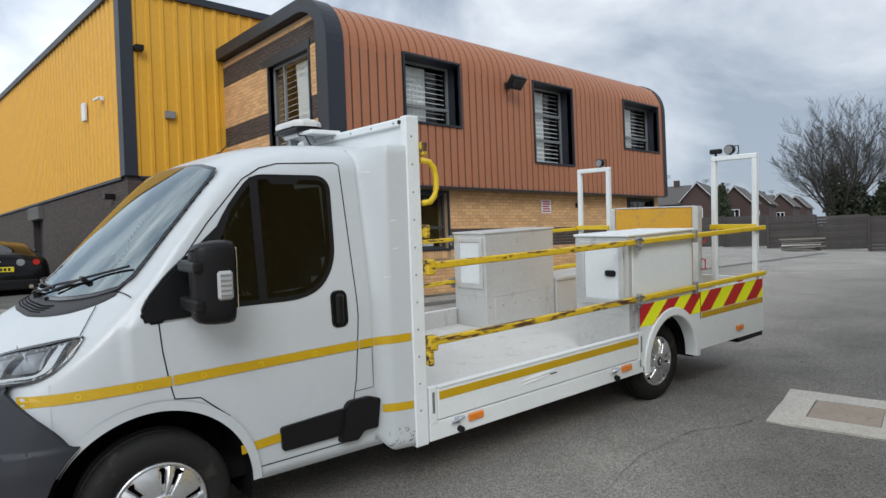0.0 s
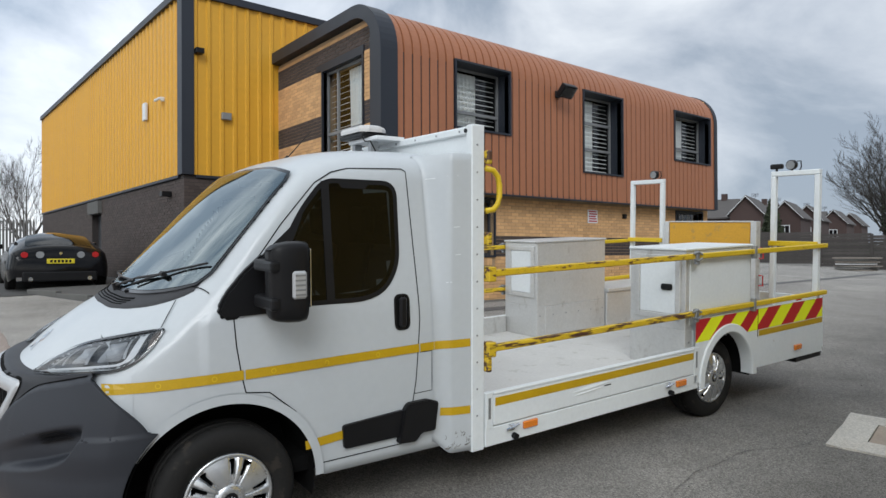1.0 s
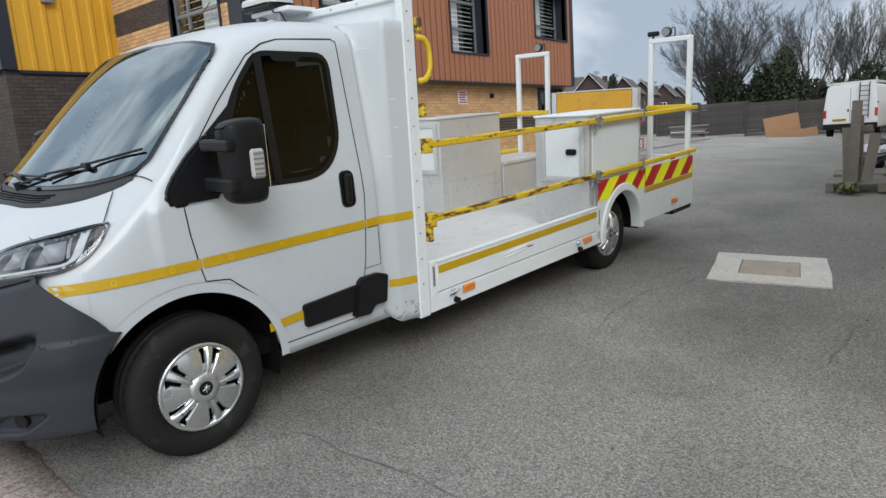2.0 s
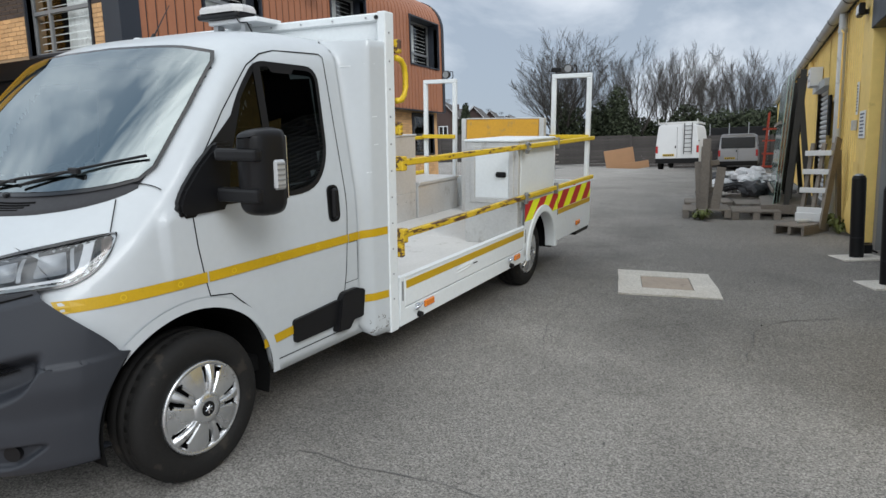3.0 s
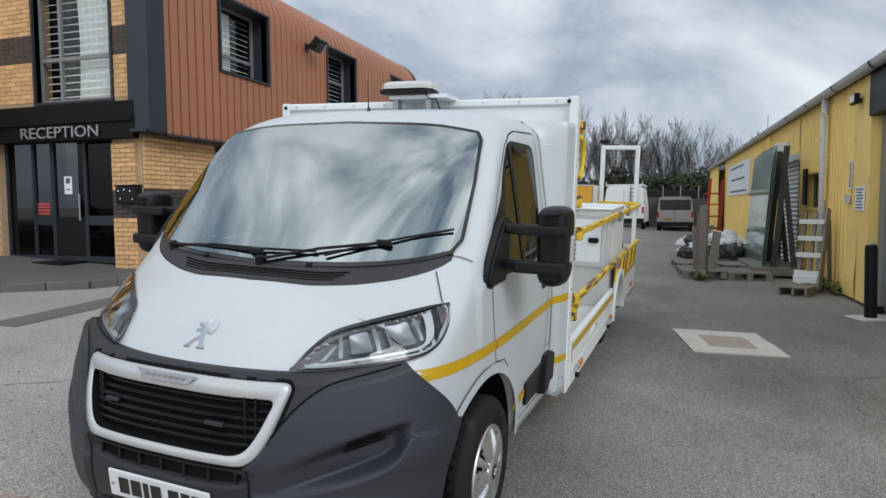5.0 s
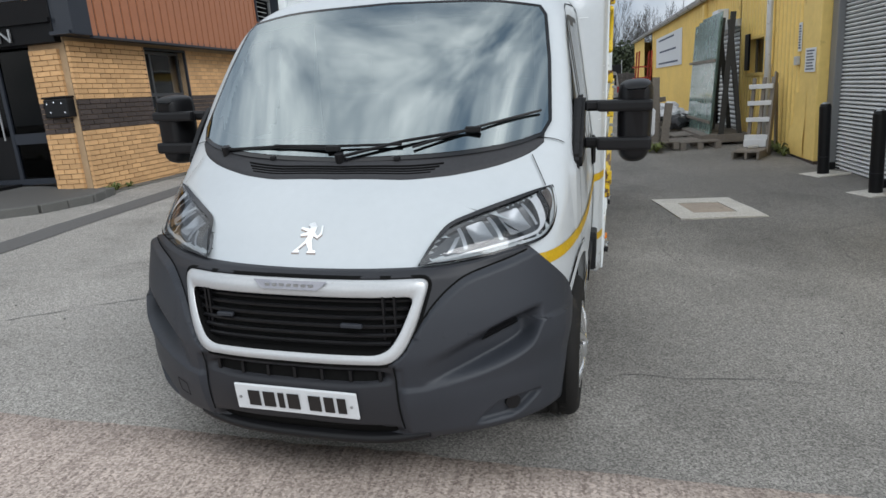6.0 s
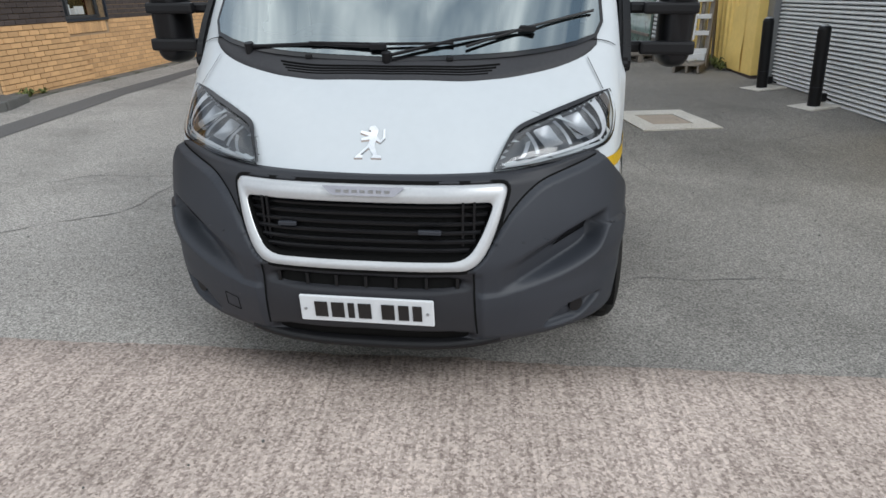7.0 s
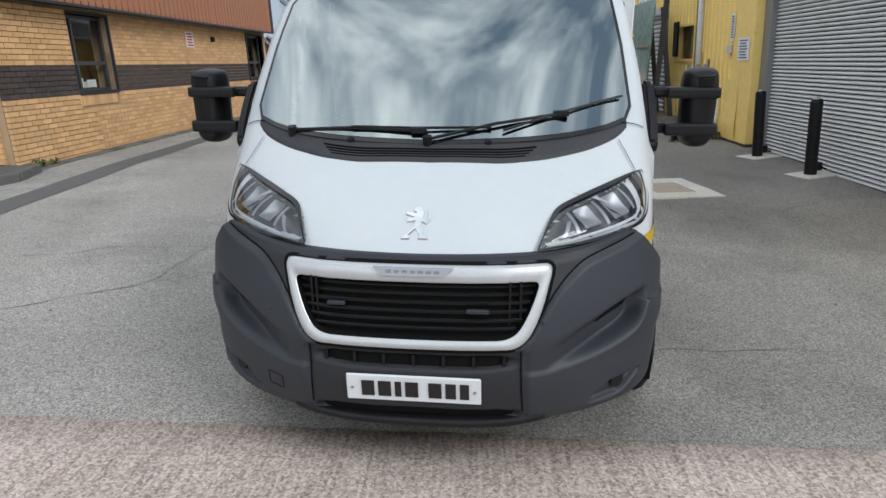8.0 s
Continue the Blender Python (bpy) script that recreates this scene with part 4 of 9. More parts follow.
tagged(part("warehouse_roof", box_bm(YX - 17.3, YX - 0.3, YY + 0.6, YY + 16, YT - 0.1, YT + 0.05), ROOF_GREY), "grey sheet roof of the warehouse", "roof", kind="structure")
tagged(part("wall_warehouse_end", box_bm(YX - 17.6, YX - 17.45, YY - 0.4, YY + 16, 0.3, YT), OCHRE), "ochre end wall of the warehouse", "wall", kind="structure")
dr = thing("warehouse_door", left_m @ Matrix.Translation((7.4, 0.0, 0.62)), "dark recessed service door with a grey lintel", "door", kind="structure")
part("leaf", box_bm(0.05, 1.15, 0.18, 0.24, 0, 2.1), ALU_DARK, dr)
part("door_frame", box_bm(-0.08, 1.28, -0.12, 0.2, 2.12, 2.5), KERB, dr)
# camera, box and lamps on the ochre walls
cc = thing("security_camera", left_m @ Matrix.Translation((1.28, -0.04, 5.12)), "white security camera on the ochre wall", "camera")
part("mount", box_bm(-0.04, 0.03, -0.06, 0.02, -0.05, 0.05, bevel=0.01), VAN_WHITE, cc)
part("camera_body", cyl_bm((-0.02, -0.07, 0.02), (0.17, -0.14, -0.02), 0.032), VAN_WHITE, cc)
tagged(part("alarm_box", box_bm(-0.12, 0.12, -0.1, -0.03, -0.22, 0.22, bevel=0.02), VAN_WHITE), "white alarm box on the ochre wall", "alarm box").matrix_world = left_m @ Matrix.Translation((2.65, 0, 5.05))
tagged(part("wall_lamp", box_bm(-0.09, 0.09, -0.2, -0.03, -0.05, 0.07, bevel=0.01), BLACK), "small black wall lamp", "lamp").matrix_world = right_m @ Matrix.Translation((4.38, 0, 5.98))
tagged(part("junction_box", box_bm(-0.11, 0.11, -0.12, -0.03, -0.08, 0.08, bevel=0.01), ALU_MID), "grey junction box on the ochre wall", "junction box").matrix_world = right_m @ Matrix.Translation((5.0, 0, 4.62))
tagged(part("wall_lamp", box_bm(-0.09, 0.09, -0.22, -0.0, -0.05, 0.07, bevel=0.01), BLACK), "small black wall lamp", "lamp").matrix_world = left_m @ Matrix.Translation((0.9, 0, 2.85))

# ---- yellow shed along the lane ----
SX = 4.58
shed_m = Matrix.Translation((SX, 0, 0)) @ pose(0, 0, 0, 0, 0, -90)
# wall coordinates: u runs towards the camera (u = -y); v inwards (towards +x)
GUT_Z, SHED_END = 3.30, 34.5


def shed_pt(y, v, z):
    return (SX + v, y, z)


def shed_box(name, y0, y1, v0, v1, z0, z1, material, label, cat, bevel=0.0, kind="structure", parent=None):
    bm = box_bm(SX + v0, SX + v1, y0, y1, z0, z1, bevel=bevel)
    ob = part(name, bm, material, parent)
    return tagged(ob, label, cat, kind=kind) if not parent else ob


def shed_sheet(name, y0, y1, z0, z1, pitch=0.2, depth=0.03):
    bm = bmesh.new()
    cols, y = [], y0
    while y < y1 - 0.01:
        cols += [(y, 0.0), (y + pitch * 0.45, 0.0), (y + pitch * 0.56, depth), (y + pitch * 0.89, depth)]
        y += pitch
    cols.append((y1, 0.0))
    add_grid(bm, [[(SX - d, min(yy, y1), z) for z in (z0, z1)] for yy, d in cols])
    return tagged(part(name, bm, SHED_Y), "faded yellow profiled metal shed wall", "wall", kind="structure")


shed_sheet("wall_shed_a", 8.9, 10.75, 0.22, GUT_Z)
shed_sheet("wall_shed_b", 10.75, 11.95, 2.14, GUT_Z)
shed_sheet("wall_shed_c", 10.75, 11.95, 0.22, 1.42)
shed_sheet("wall_shed_d", 11.95, 12.6, 0.22, GUT_Z)
shed_sheet("wall_shed_e", 12.6, 14.9, 2.55, GUT_Z)
shed_sheet("wall_shed_f", 14.9, 27.0, 0.22, GUT_Z)
shed_sheet("wall_shed_g", 30.2, SHED_END, 0.22, GUT_Z)
shed_box("wall_shed_back", 2.0, SHED_END, 0.75, 0.9, -0.3, GUT_Z, BLACK, "inner lining of the shed", "wall")
shed_box("plinth", 8.15, 27.0, -0.02, 0.08, -0.2, 0.24, BRICK_D, "dark brick plinth under the shed cladding", "wall")
shed_box("wall_shed_recess", 27.0, 30.2, 0.4, 0.5, 0.1, GUT_Z, SHED_Y, "recessed yellow shed wall", "wall")
shed_box("wall_pier", 8.14, 8.9, -0.03, 0.75, 0.16, GUT_Z, SHED_Y, "flat yellow corner panel, dented near the ground", "wall", bevel=0.015)
# dented foot of the corner flashing
bm = bmesh.new()
rows = []
for i in range(9):
    z = 0.18 + i * 0.12
    d = 0.05 * math.exp(-((z - 0.42) / 0.22) ** 2)
    rows.append([(SX - 0.035 - d * (0.4 + k / 6) , lerp(8.55, 9.05, k / 6), z) for k in range(7)])
add_grid(bm, rows)
tagged(part("dented_flashing", bm, SHED_Y, smooth=True), "dented yellow flashing at the shed's corner", "flashing", kind="structure")
# roller door in its recess
shed_box("door_jamb", 7.90, 8.12, 0.10, 0.75, -0.05, 2.75, ALU_MID, "grey steel door jamb", "trim", bevel=0.006)
shed_box("door_jamb_near", 4.2, 4.45, -0.03, 0.75, -0.1, 2.75, SHED_Y, "yellow corner panel beside the roller door", "wall", bevel=0.01)
shed_box("wall_shed_near", 2.0, 4.2, 0.0, 0.1, -0.3, GUT_Z, SHED_Y, "yellow shed wall", "wall")
shed_box("door_fascia", 4.2, 8.16, -0.05, 0.6, 2.72, 3.36, BLACK, "dark fascia boards over the roller door", "fascia", bevel=0.01)
roller = thing("roller_door", Matrix.Translation((SX + 0.22, 4.45, 0.0)), "closed grey steel roller shutter door", "roller door", kind="structure")
slat = bmesh.new()
prof = [(0.014, 0.0), (-0.004, 0.002), (-0.030, 0.010), (-0.039, 0.020), (-0.033, 0.032), (-0.010, 0.041), (0.014, 0.043), (0.022, 0.043), (0.022, 0.0)]
add_prism(slat, prof, 0.0, 3.44, axis="y")
slat_me = mesh_of("slat", slat, GREY_SHUT)
for k in range(52):
    ob = new("slat", slat_me)
    ob.parent = roller
    ob.location = (0, 0, 0.03 + k * 0.0532)
part("bottom_bar", box_bm(-0.03, 0.02, 0, 3.44, -0.06, 0.03), STEEL, roller)
# second shutter
sh2 = thing("roller_shutter", Matrix.Translation((SX + 0.10, 12.62, 0.0)), "grey roller shutter further along the shed", "roller door", kind="structure")
slat2 = bmesh.new()
add_prism(slat2, [(p[0], p[1] * 1.9) for p in prof], 0.0, 2.26, axis="y")
slat2_me = mesh_of("slat", slat2, GREY_SHUT)
for k in range(26):
    ob = new("slat", slat2_me)
    ob.parent = sh2
    ob.location = (0, 0, 0.2 + k * 0.098)
shed_box("shutter_housing", 12.6, 14.95, -0.1, 0.2, 2.42, 2.56, GREY_PIPE, "grey housing over the roller shutter", "trim")
# gutter, roof, downpipe
gut = thing("gutter", Matrix.Translation((SX, 0, 0)), "grey half-round gutter along the shed eave", "gutter", kind="structure")
bm = bmesh.new()
ring = [(-0.07 + 0.085 * math.cos(a), GUT_Z + 0.06 + 0.085 * math.sin(a)) for a in np.linspace(math.pi, 2 * math.pi, 9)]
add_grid(bm, [[(p[0] - 0.06, y, p[1]) for p in ring] for y in (2.0, SHED_END)])
add_grid(bm, [[(p[0] - 0.06, y, p[1] - 0.004) for p in ring] for y in (SHED_END, 2.0)])
part("trough", bm, GREY_PIPE, gut, smooth=True)
yy = 3.0
while yy < SHED_END:
    bm = bmesh.new()
    r2 = [(-0.13 + 0.094 * math.cos(a), GUT_Z + 0.06 + 0.094 * math.sin(a)) for a in np.linspace(math.pi, 2 * math.pi, 9)]
    add_grid(bm, [[(p[0], y, p[1]) for p in r2] for y in (yy, yy + 0.07)])
    part("gutter_joint", bm, BLACK if int(yy) % 2 else GREY_PIPE, gut)
    yy += 0.92
bm = bmesh.new()
cols = []
y = 2.0
while y < SHED_END:
    cols += [(y, 0.0), (y + 0.07, 0.04)]
    y += 0.146
add_grid(bm, [[(SX - 0.12 + 0.0, yy, GUT_Z + 0.10 + d), (SX + 7.0, yy, GUT_Z + 2.0 + d), (SX + 14.0, yy, GUT_Z + 0.1 + d)] for yy, d in cols])
tagged(part("roof_shed", bm, ROOF_GREY), "weathered corrugated fibre-cement shed roof", "roof", kind="structure")
tagged(part("shed_gable_wall", box_bm(SX + 0.1, SX + 14, SHED_END - 0.2, SHED_END - 0.05, 0, GUT_Z), SHED_Y), "yellow far end of the shed", "wall", kind="structure")
dp = thing("downpipe", Matrix.Translation((SX - 0.11, 10.28, 0)), "grey plastic downpipe on the yellow shed", "pipe", kind="structure")
part("pipe", cyl_bm((0, 0, 0.2), (0, 0, GUT_Z - 0.02), 0.055, seg=20), GREY_PIPE, dp, smooth=True)
for z in (0.9, 2.0, 3.0):
    part("pipe_clip", cyl_bm((0, 0, z), (0, 0, z + 0.06), 0.064, seg=20), GREY_PIPE, dp)
part("pipe_shoe", cyl_bm((0, 0, 0.05), (0, 0, 0.32), 0.063, seg=20), GREY_PIPE, dp)
bm = bmesh.new()
add_cyl(bm, (-0.02, -0.28, 1.6), (-0.02, -0.28, 2.95), 0.012, seg=8)
add_cyl(bm, (-0.02, -0.28, 2.95), (-0.02, 0.0, 3.05), 0.012, seg=8)
part("cable", bm, SHED_Y, dp)
# shed window
wm = Matrix.Translation((SX, 11.95, 1.42)) @ pose(0, 0, 0, 0, 0, -90)
sw = thing("window_9", wm, "small dirty shed window in a rotten wooden reveal", "window", kind="structure")
bm = bmesh.new()
for a in ((0, 0.05, 0, 0.72), (1.15, 1.2, 0, 0.72), (0.05, 1.15, 0, 0.05), (0.05, 1.15, 0.67, 0.72)):
    add_box(bm, a[0], a[1], -0.05, 0.16, a[2], a[3])
part("reveal", bm, SHED_Y, sw)
bm = bmesh.new()
for a in ((0.05, 0.1), (0.55, 0.59), (1.1, 1.15)):
    add_box(bm, a[0], a[1], 0.10, 0.14, 0.05, 0.67)
part("window_frame", bm, WOOD_GREY, sw)
part("pane", pane_bm(0.05, 1.15, 0.12, 0.05, 0.67), WINDOW, sw)
part("board", box_bm(0.02, 1.18, 0.16, 0.2, 0.0, 0.72), WOOD_GREY, sw)
part("shutter_board", box_bm(0.0, 0.28, -0.09, -0.055, 0.1, 0.78, bevel=0.006), BLACK, sw)


def notice(name, y, z, w, h, v, label, lines, ink=INK):
    s = thing(name, Matrix.Translation((SX + v, y, z)) @ pose(0, 0, 0, 0, 0, -90), label, "sign")
    part("panel", box_bm(0, w, -0.01, 0.0, 0, h, bevel=0.002), PAPER, s)
    bm = bmesh.new()
    for k in range(lines):
        zz = h * (0.12 + 0.76 * k / max(1, lines - 1))
        add_box(bm, w * (0.12 + 0.05 * (k % 2)), w * (0.88 - 0.07 * (k % 3)), -0.0125, -0.0105, zz - h * 0.025, zz + h * 0.03)
    part("print", bm, ink, s)
    return s


notice("shed_notice", 8.66, 1.44, 0.42, 0.34, -0.035, "white notice with blue lines of print", 7)
notice("thin_notice", 8.98, 1.75, 0.13, 0.42, -0.04, "narrow white notice above a switch box", 9)
tagged(part("switch_box", box_bm(SX - 0.09, SX - 0.035, 8.9, 9.02, 1.55, 1.68, bevel=0.006), GREY_PIPE), "small grey switch box", "switch")
notice("shed_sign_far", 25.6, 1.85, 6.0, 1.1, -0.04, "long pale company board with blue shapes on the shed", 3)
fl = thing("security_light", Matrix.Translation((SX - 0.03, 8.58, 3.0)) @ pose(0, 0, 0, 0, 0, -90), "small black security light under the eave", "lamp")
part("housing", box_bm(-0.12, 0.12, -0.12, -0.05, -0.06, 0.09, bevel=0.012), BLACK, fl)
part("lens", box_bm(-0.1, 0.1, -0.125, -0.121, -0.03, 0.07), PAPER, fl)
part("bracket", box_bm(-0.02, 0.02, -0.05, 0.0, -0.04, 0.02), BLACK, fl)
mb = thing("meter_box", Matrix.Translation((SX - 0.04, 13.9, 2.5)) @ pose(0, 0, 0, 0, 0, -90), "cream meter box with four round vents", "meter box")
part("body", box_bm(-0.3, 0.3, -0.22, 0, 0, 0.36, bevel=0.015), PAPER, mb)
bm = bmesh.new()
for a, b in ((-0.12, 0.12), (0.12, 0.12), (-0.12, 0.25), (0.12, 0.25)):
    add_cyl(bm, (a, -0.225, b), (a, -0.218, b), 0.03, seg=12)
tagged(part("vent", bm, BLACK, mb), kind="stuff")
tagged(part("wall_hook_box", box_bm(SX - 0.12, SX - 0.03, 15.9, 16.1, 2.85, 3.2, bevel=0.01), SHED_Y), "yellow conduit box under the gutter", "conduit box")

# flue on the roof
tagged(part("flue", cyl_bm((SX + 0.35, 8.7, 3.3), (SX + 0.35, 8.7, 3.85), 0.05), BLACK), "short black flue above the shed eave", "flue")


# ---- bollards ----
def bollard(x, y, lean):
    b = thing("bollard", pose(x, y, ground_z(x, y), lean, -1.0, 20), "black steel security bollard on a concrete pad", "bollard", group="bollards by the roller door")
    bm = bmesh.new()
    add_cyl(bm, (0, 0, 0), (0, 0, 0.90), 0.072, seg=24)
    add_cyl(bm, (0, 0, 0.90), (0, 0, 0.935), 0.072, 0.058, seg=24)
    part("post", bm, BLACK, b, smooth=False)
    part("cap", cyl_bm((0, 0, 0.936), (0, 0, 0.955), 0.05, 0.03, seg=20), STEEL, b, "worn steel cap")
    bm = bmesh.new()
    add_box(bm, 0.06, 0.16, -0.035, 0.035, 0.05, 0.15, bevel=0.01)
    add_cyl(bm, (0.12, -0.02, 0.1), (0.2, -0.05, 0.06), 0.012, seg=8)
    part("hinge_lock", bm, BLACK, b)
    part("pad", box_bm(-0.22, 0.26, -0.2, 0.2, -0.06, 0.012, bevel=0.004), CONCRETE, b, "pale concrete pad")
    part("scuff", cyl_bm((0, 0, 0.235), (0, 0, 0.241), 0.0735, seg=24), PLASTIC, b)
    return b


bollard(4.42, 7.35, -1.0)
bollard(4.50, 5.98, -0.5)


# ---- the truck: a dropside traffic-management flatbed, built level in its own frame (front at y = 0, rear towards +y) ----
truck = thing("flatbed_truck", GROUND.copy(), "white dropside flatbed truck with yellow rails and tape", "truck")

cab_zt = curve_through([(0.12, 0.93), (0.15, 0.955), (0.3, 1.085), (0.45, 1.185), (0.6, 1.27), (0.75, 1.41), (0.9, 1.56), (1.1, 1.755), (1.3, 1.935), (1.4, 2.002), (1.55, 2.057), (1.8, 2.092), (2.1, 2.102), (2.4, 2.10)])
cab_he = curve_through([(0.15, 0.64), (0.3, 0.80), (0.45, 0.895), (0.6, 0.94), (0.75, 0.958), (0.9, 0.955), (1.1, 0.93), (1.4, 0.885), (1.6, 0.888), (1.9, 0.90), (2.4, 0.90)])
cab_ze = curve_through([(0.15, 0.72), (0.3, 0.78), (0.45, 0.89), (0.6, 1.0), (0.75, 1.12), (0.9, 1.28), (1.1, 1.55), (1.4, 1.85), (1.6, 1.89), (1.9, 1.91), (2.4, 1.91)])
cab_hw = curve_through([(0.15, 0.70), (0.3, 0.83), (0.45, 0.915), (0.6, 0.960), (0.75, 0.984), (0.9, 0.997), (1.1, 1.010), (1.4, 1.018), (2.4, 1.02)])
cab_n = curve_through([(0.15, 2.2), (0.6, 2.2), (0.9, 2.7), (1.1, 3.0), (1.5, 4.0), (2.4, 4.2)])
cab_m = curve_through([(0.15, 1.8), (0.6, 1.8), (1.1, 1.6), (1.5, 1.9), (2.4, 2.0)])
ARCH_Y, ARCH_Z, ARCH_R = 0.915, 0.345, 0.465


def cab_top(x, y):
    """Height of the bonnet, screen or roof."""
    a = min(1.0, abs(x) / cab_he(y))
    return cab_ze(y) + (cab_zt(y) - cab_ze(y)) * (1 - a ** cab_n(y)) ** (1 / cab_m(y))


def cab_side(y, z):
    """Half width of the cab at a height."""
    he, ze, hw = cab_he(y), cab_ze(y), cab_hw(y)
    if z > ze:
        b = min(1.0, (z - ze) / (cab_zt(y) - ze))
        return he * (1 - b ** cab_m(y)) ** (1 / cab_n(y))
    if ze > 1.2:
        if z > 1.2:
            return lerp(hw - 0.012, he, (z - 1.2) / (ze - 1.2))
        return hw - 0.012 * ((z - 0.85) / 0.35) ** 2 if z > 0.85 else hw - 0.02 * ((z - 0.85) / 0.5) ** 2
    k = max(0.0, (z - 0.75) / max(0.02, ze - 0.75)) if ze > 0.76 else 0.0
    return lerp(hw - (0.02 * ((z - 0.75) / 0.45) ** 2 if z < 0.75 else 0), he, k * k)


def screen_y(x, z):
    """Distance back of the windscreen or bonnet at a height, by bisection."""
    lo, hi = 0.12, 2.2
    for _ in range(30):
        mid = (lo + hi) / 2
        if cab_top(x, mid) < z and abs(x) < cab_he(mid) + 0.02:
            lo = mid
        else:
            hi = mid
    return (lo + hi) / 2


def in_poly(p, poly):
    c = False
    for i in range(len(poly)):
        (x0, y0), (x1, y1) = poly[i - 1], poly[i]
        if (y0 > p[1]) != (y1 > p[1]) and p[0] < (x1 - x0) * (p[1] - y0) / (y1 - y0) + x0:
            c = not c
    return c


def round_poly(pts, r, seg=5):
    """A polygon with its corners rounded by r (one value, or one a corner)."""
    out, n = [], len(pts)
    for i in range(n):
        p, a, b = Vector(pts[i]), Vector(pts[i - 1]), Vector(pts[(i + 1) % n])
        rr = r[i] if isinstance(r, (list, tuple)) else r
        ua, ub = (a - p), (b - p)
        q0, q1 = p + ua.normalized() * min(rr, ua.length * 0.48), p + ub.normalized() * min(rr, ub.length * 0.48)
        for k in range(seg + 1):
            t = k / seg
            out.append(tuple(q0 * (1 - t) ** 2 + p * 2 * t * (1 - t) + q1 * t * t))
    return out


def fill_patch(outline, place, step=0.05, rim=None):
    """A sheet inside outline (two coordinates), mapped to space by place(u, v)."""
    bm = bmesh.new()
    vs = [bm.verts.new((p[0], p[1], 0)) for p in outline]
    bm.faces.new(vs)
    bm.normal_update()
    bmesh.ops.triangulate(bm, faces=bm.faces)
    us, vv = [p[0] for p in outline], [p[1] for p in outline]
    for lo, hi, ax in ((min(us), max(us), 0), (min(vv), max(vv), 1)):
        k = lo + step
        while k < hi - 1e-4:
            co, no = [0, 0, 0], [0, 0, 0]
            co[ax], no[ax] = k, 1
            bmesh.ops.bisect_plane(bm, geom=bm.verts[:] + bm.edges[:] + bm.faces[:], plane_co=co, plane_no=no)
            k += step
    for v in bm.verts:
        v.co = place(v.co.x, v.co.y)
    return bm


def ring_patch(outer, inner, place):
    """A band between two outlines with the same number of points."""
    bm = bmesh.new()
    n = len(outer)
    a, b = [bm.verts.new(place(*p)) for p in outer], [bm.verts.new(place(*p)) for p in inner]
    for i in range(n):
        bm.faces.new((a[i], a[(i + 1) % n], b[(i + 1) % n], b[i]))
    return bm


def inset_poly(poly, d):
    """A polygon moved inwards by d."""
    n, out = len(poly), []
    area = sum(poly[i - 1][0] * poly[i][1] - poly[i][0] * poly[i - 1][1] for i in range(n))
    s = 1 if area > 0 else -1
    for i in range(n):
        a, b = Vector(poly[i - 1]), Vector(poly[(i + 1) % n])
        t = (b - a).normalized()
        out.append((poly[i][0] - s * t.y * d, poly[i][1] + s * t.x * d))
    return out


def strip(line, width, place, lift=0.0):
    """A flat ribbon of that width along a line of (u, v), mapped by place(u, v)."""
    bm = bmesh.new()
    rows = []
    for i, p in enumerate(line):
        a, b = Vector(line[max(0, i - 1)]), Vector(line[min(len(line) - 1, i + 1)])
        t = (b - a).normalized()
        nrm = Vector((-t.y, t.x)) * width / 2
        rows.append([place(p[0] + nrm.x, p[1] + nrm.y), place(p[0], p[1]), place(p[0] - nrm.x, p[1] - nrm.y)])
    add_grid(bm, rows)
    return bm


def subdivide_line(pts, step=0.04):
    out = [pts[0]]
    for a, b in zip(pts, pts[1:]):
        n = max(1, int(math.hypot(b[0] - a[0], b[1] - a[1]) / step))
        out += [(lerp(a[0], b[0], k / n), lerp(a[1], b[1], k / n)) for k in range(1, n + 1)]
    return out


def cab_low(y):
    d = abs(y - ARCH_Y)
    if d < ARCH_R:
        return max(0.335, ARCH_Z + math.sqrt(ARCH_R * ARCH_R - d * d))
    return 0.335 if y > ARCH_Y else 0.62


bump_top = curve_through([(0.0, 0.932), (0.45, 0.936), (0.62, 0.948), (0.80, 0.970), (0.87, 0.975)])
wing_edge = curve_through([(0.37, 0.975), (0.41, 0.89), (0.46, 0.80), (0.60, 0.69)])
LAMP_LOW = [(0, 0.445, 0.172, 0.938), (0.28, 0.62, 0.252, 0.951), (0.55, 0.80, 0.378, 0.972), (0.68, 0.872, 0.468, 0.984), (0.80, 0.905, 0.55, 1.022), (0.90, 0.912, 0.612, 1.076), (1, 0.893, 0.668, 1.150)]
LAMP_UP = [(0, 0.448, 0.178, 0.946), (0.15, 0.482, 0.255, 1.004), (0.30, 0.522, 0.343, 1.052), (0.50, 0.622, 0.432, 1.088), (0.70, 0.742, 0.538, 1.119), (0.90, 0.842, 0.632, 1.146), (1, 0.888, 0.670, 1.157)]
lamp_low = [curve_through([(k[0], k[i]) for k in LAMP_LOW]) for i in (1, 2, 3)]
lamp_up = [curve_through([(k[0], k[i]) for k in LAMP_UP]) for i in (1, 2, 3)]
LAMP_OUTLINE = [(lamp_low[0](u), lamp_low[2](u)) for u in np.linspace(0.04, 1, 25)] + [(lamp_up[0](u), lamp_up[2](u)) for u in np.linspace(0.98, 0.04, 25)]

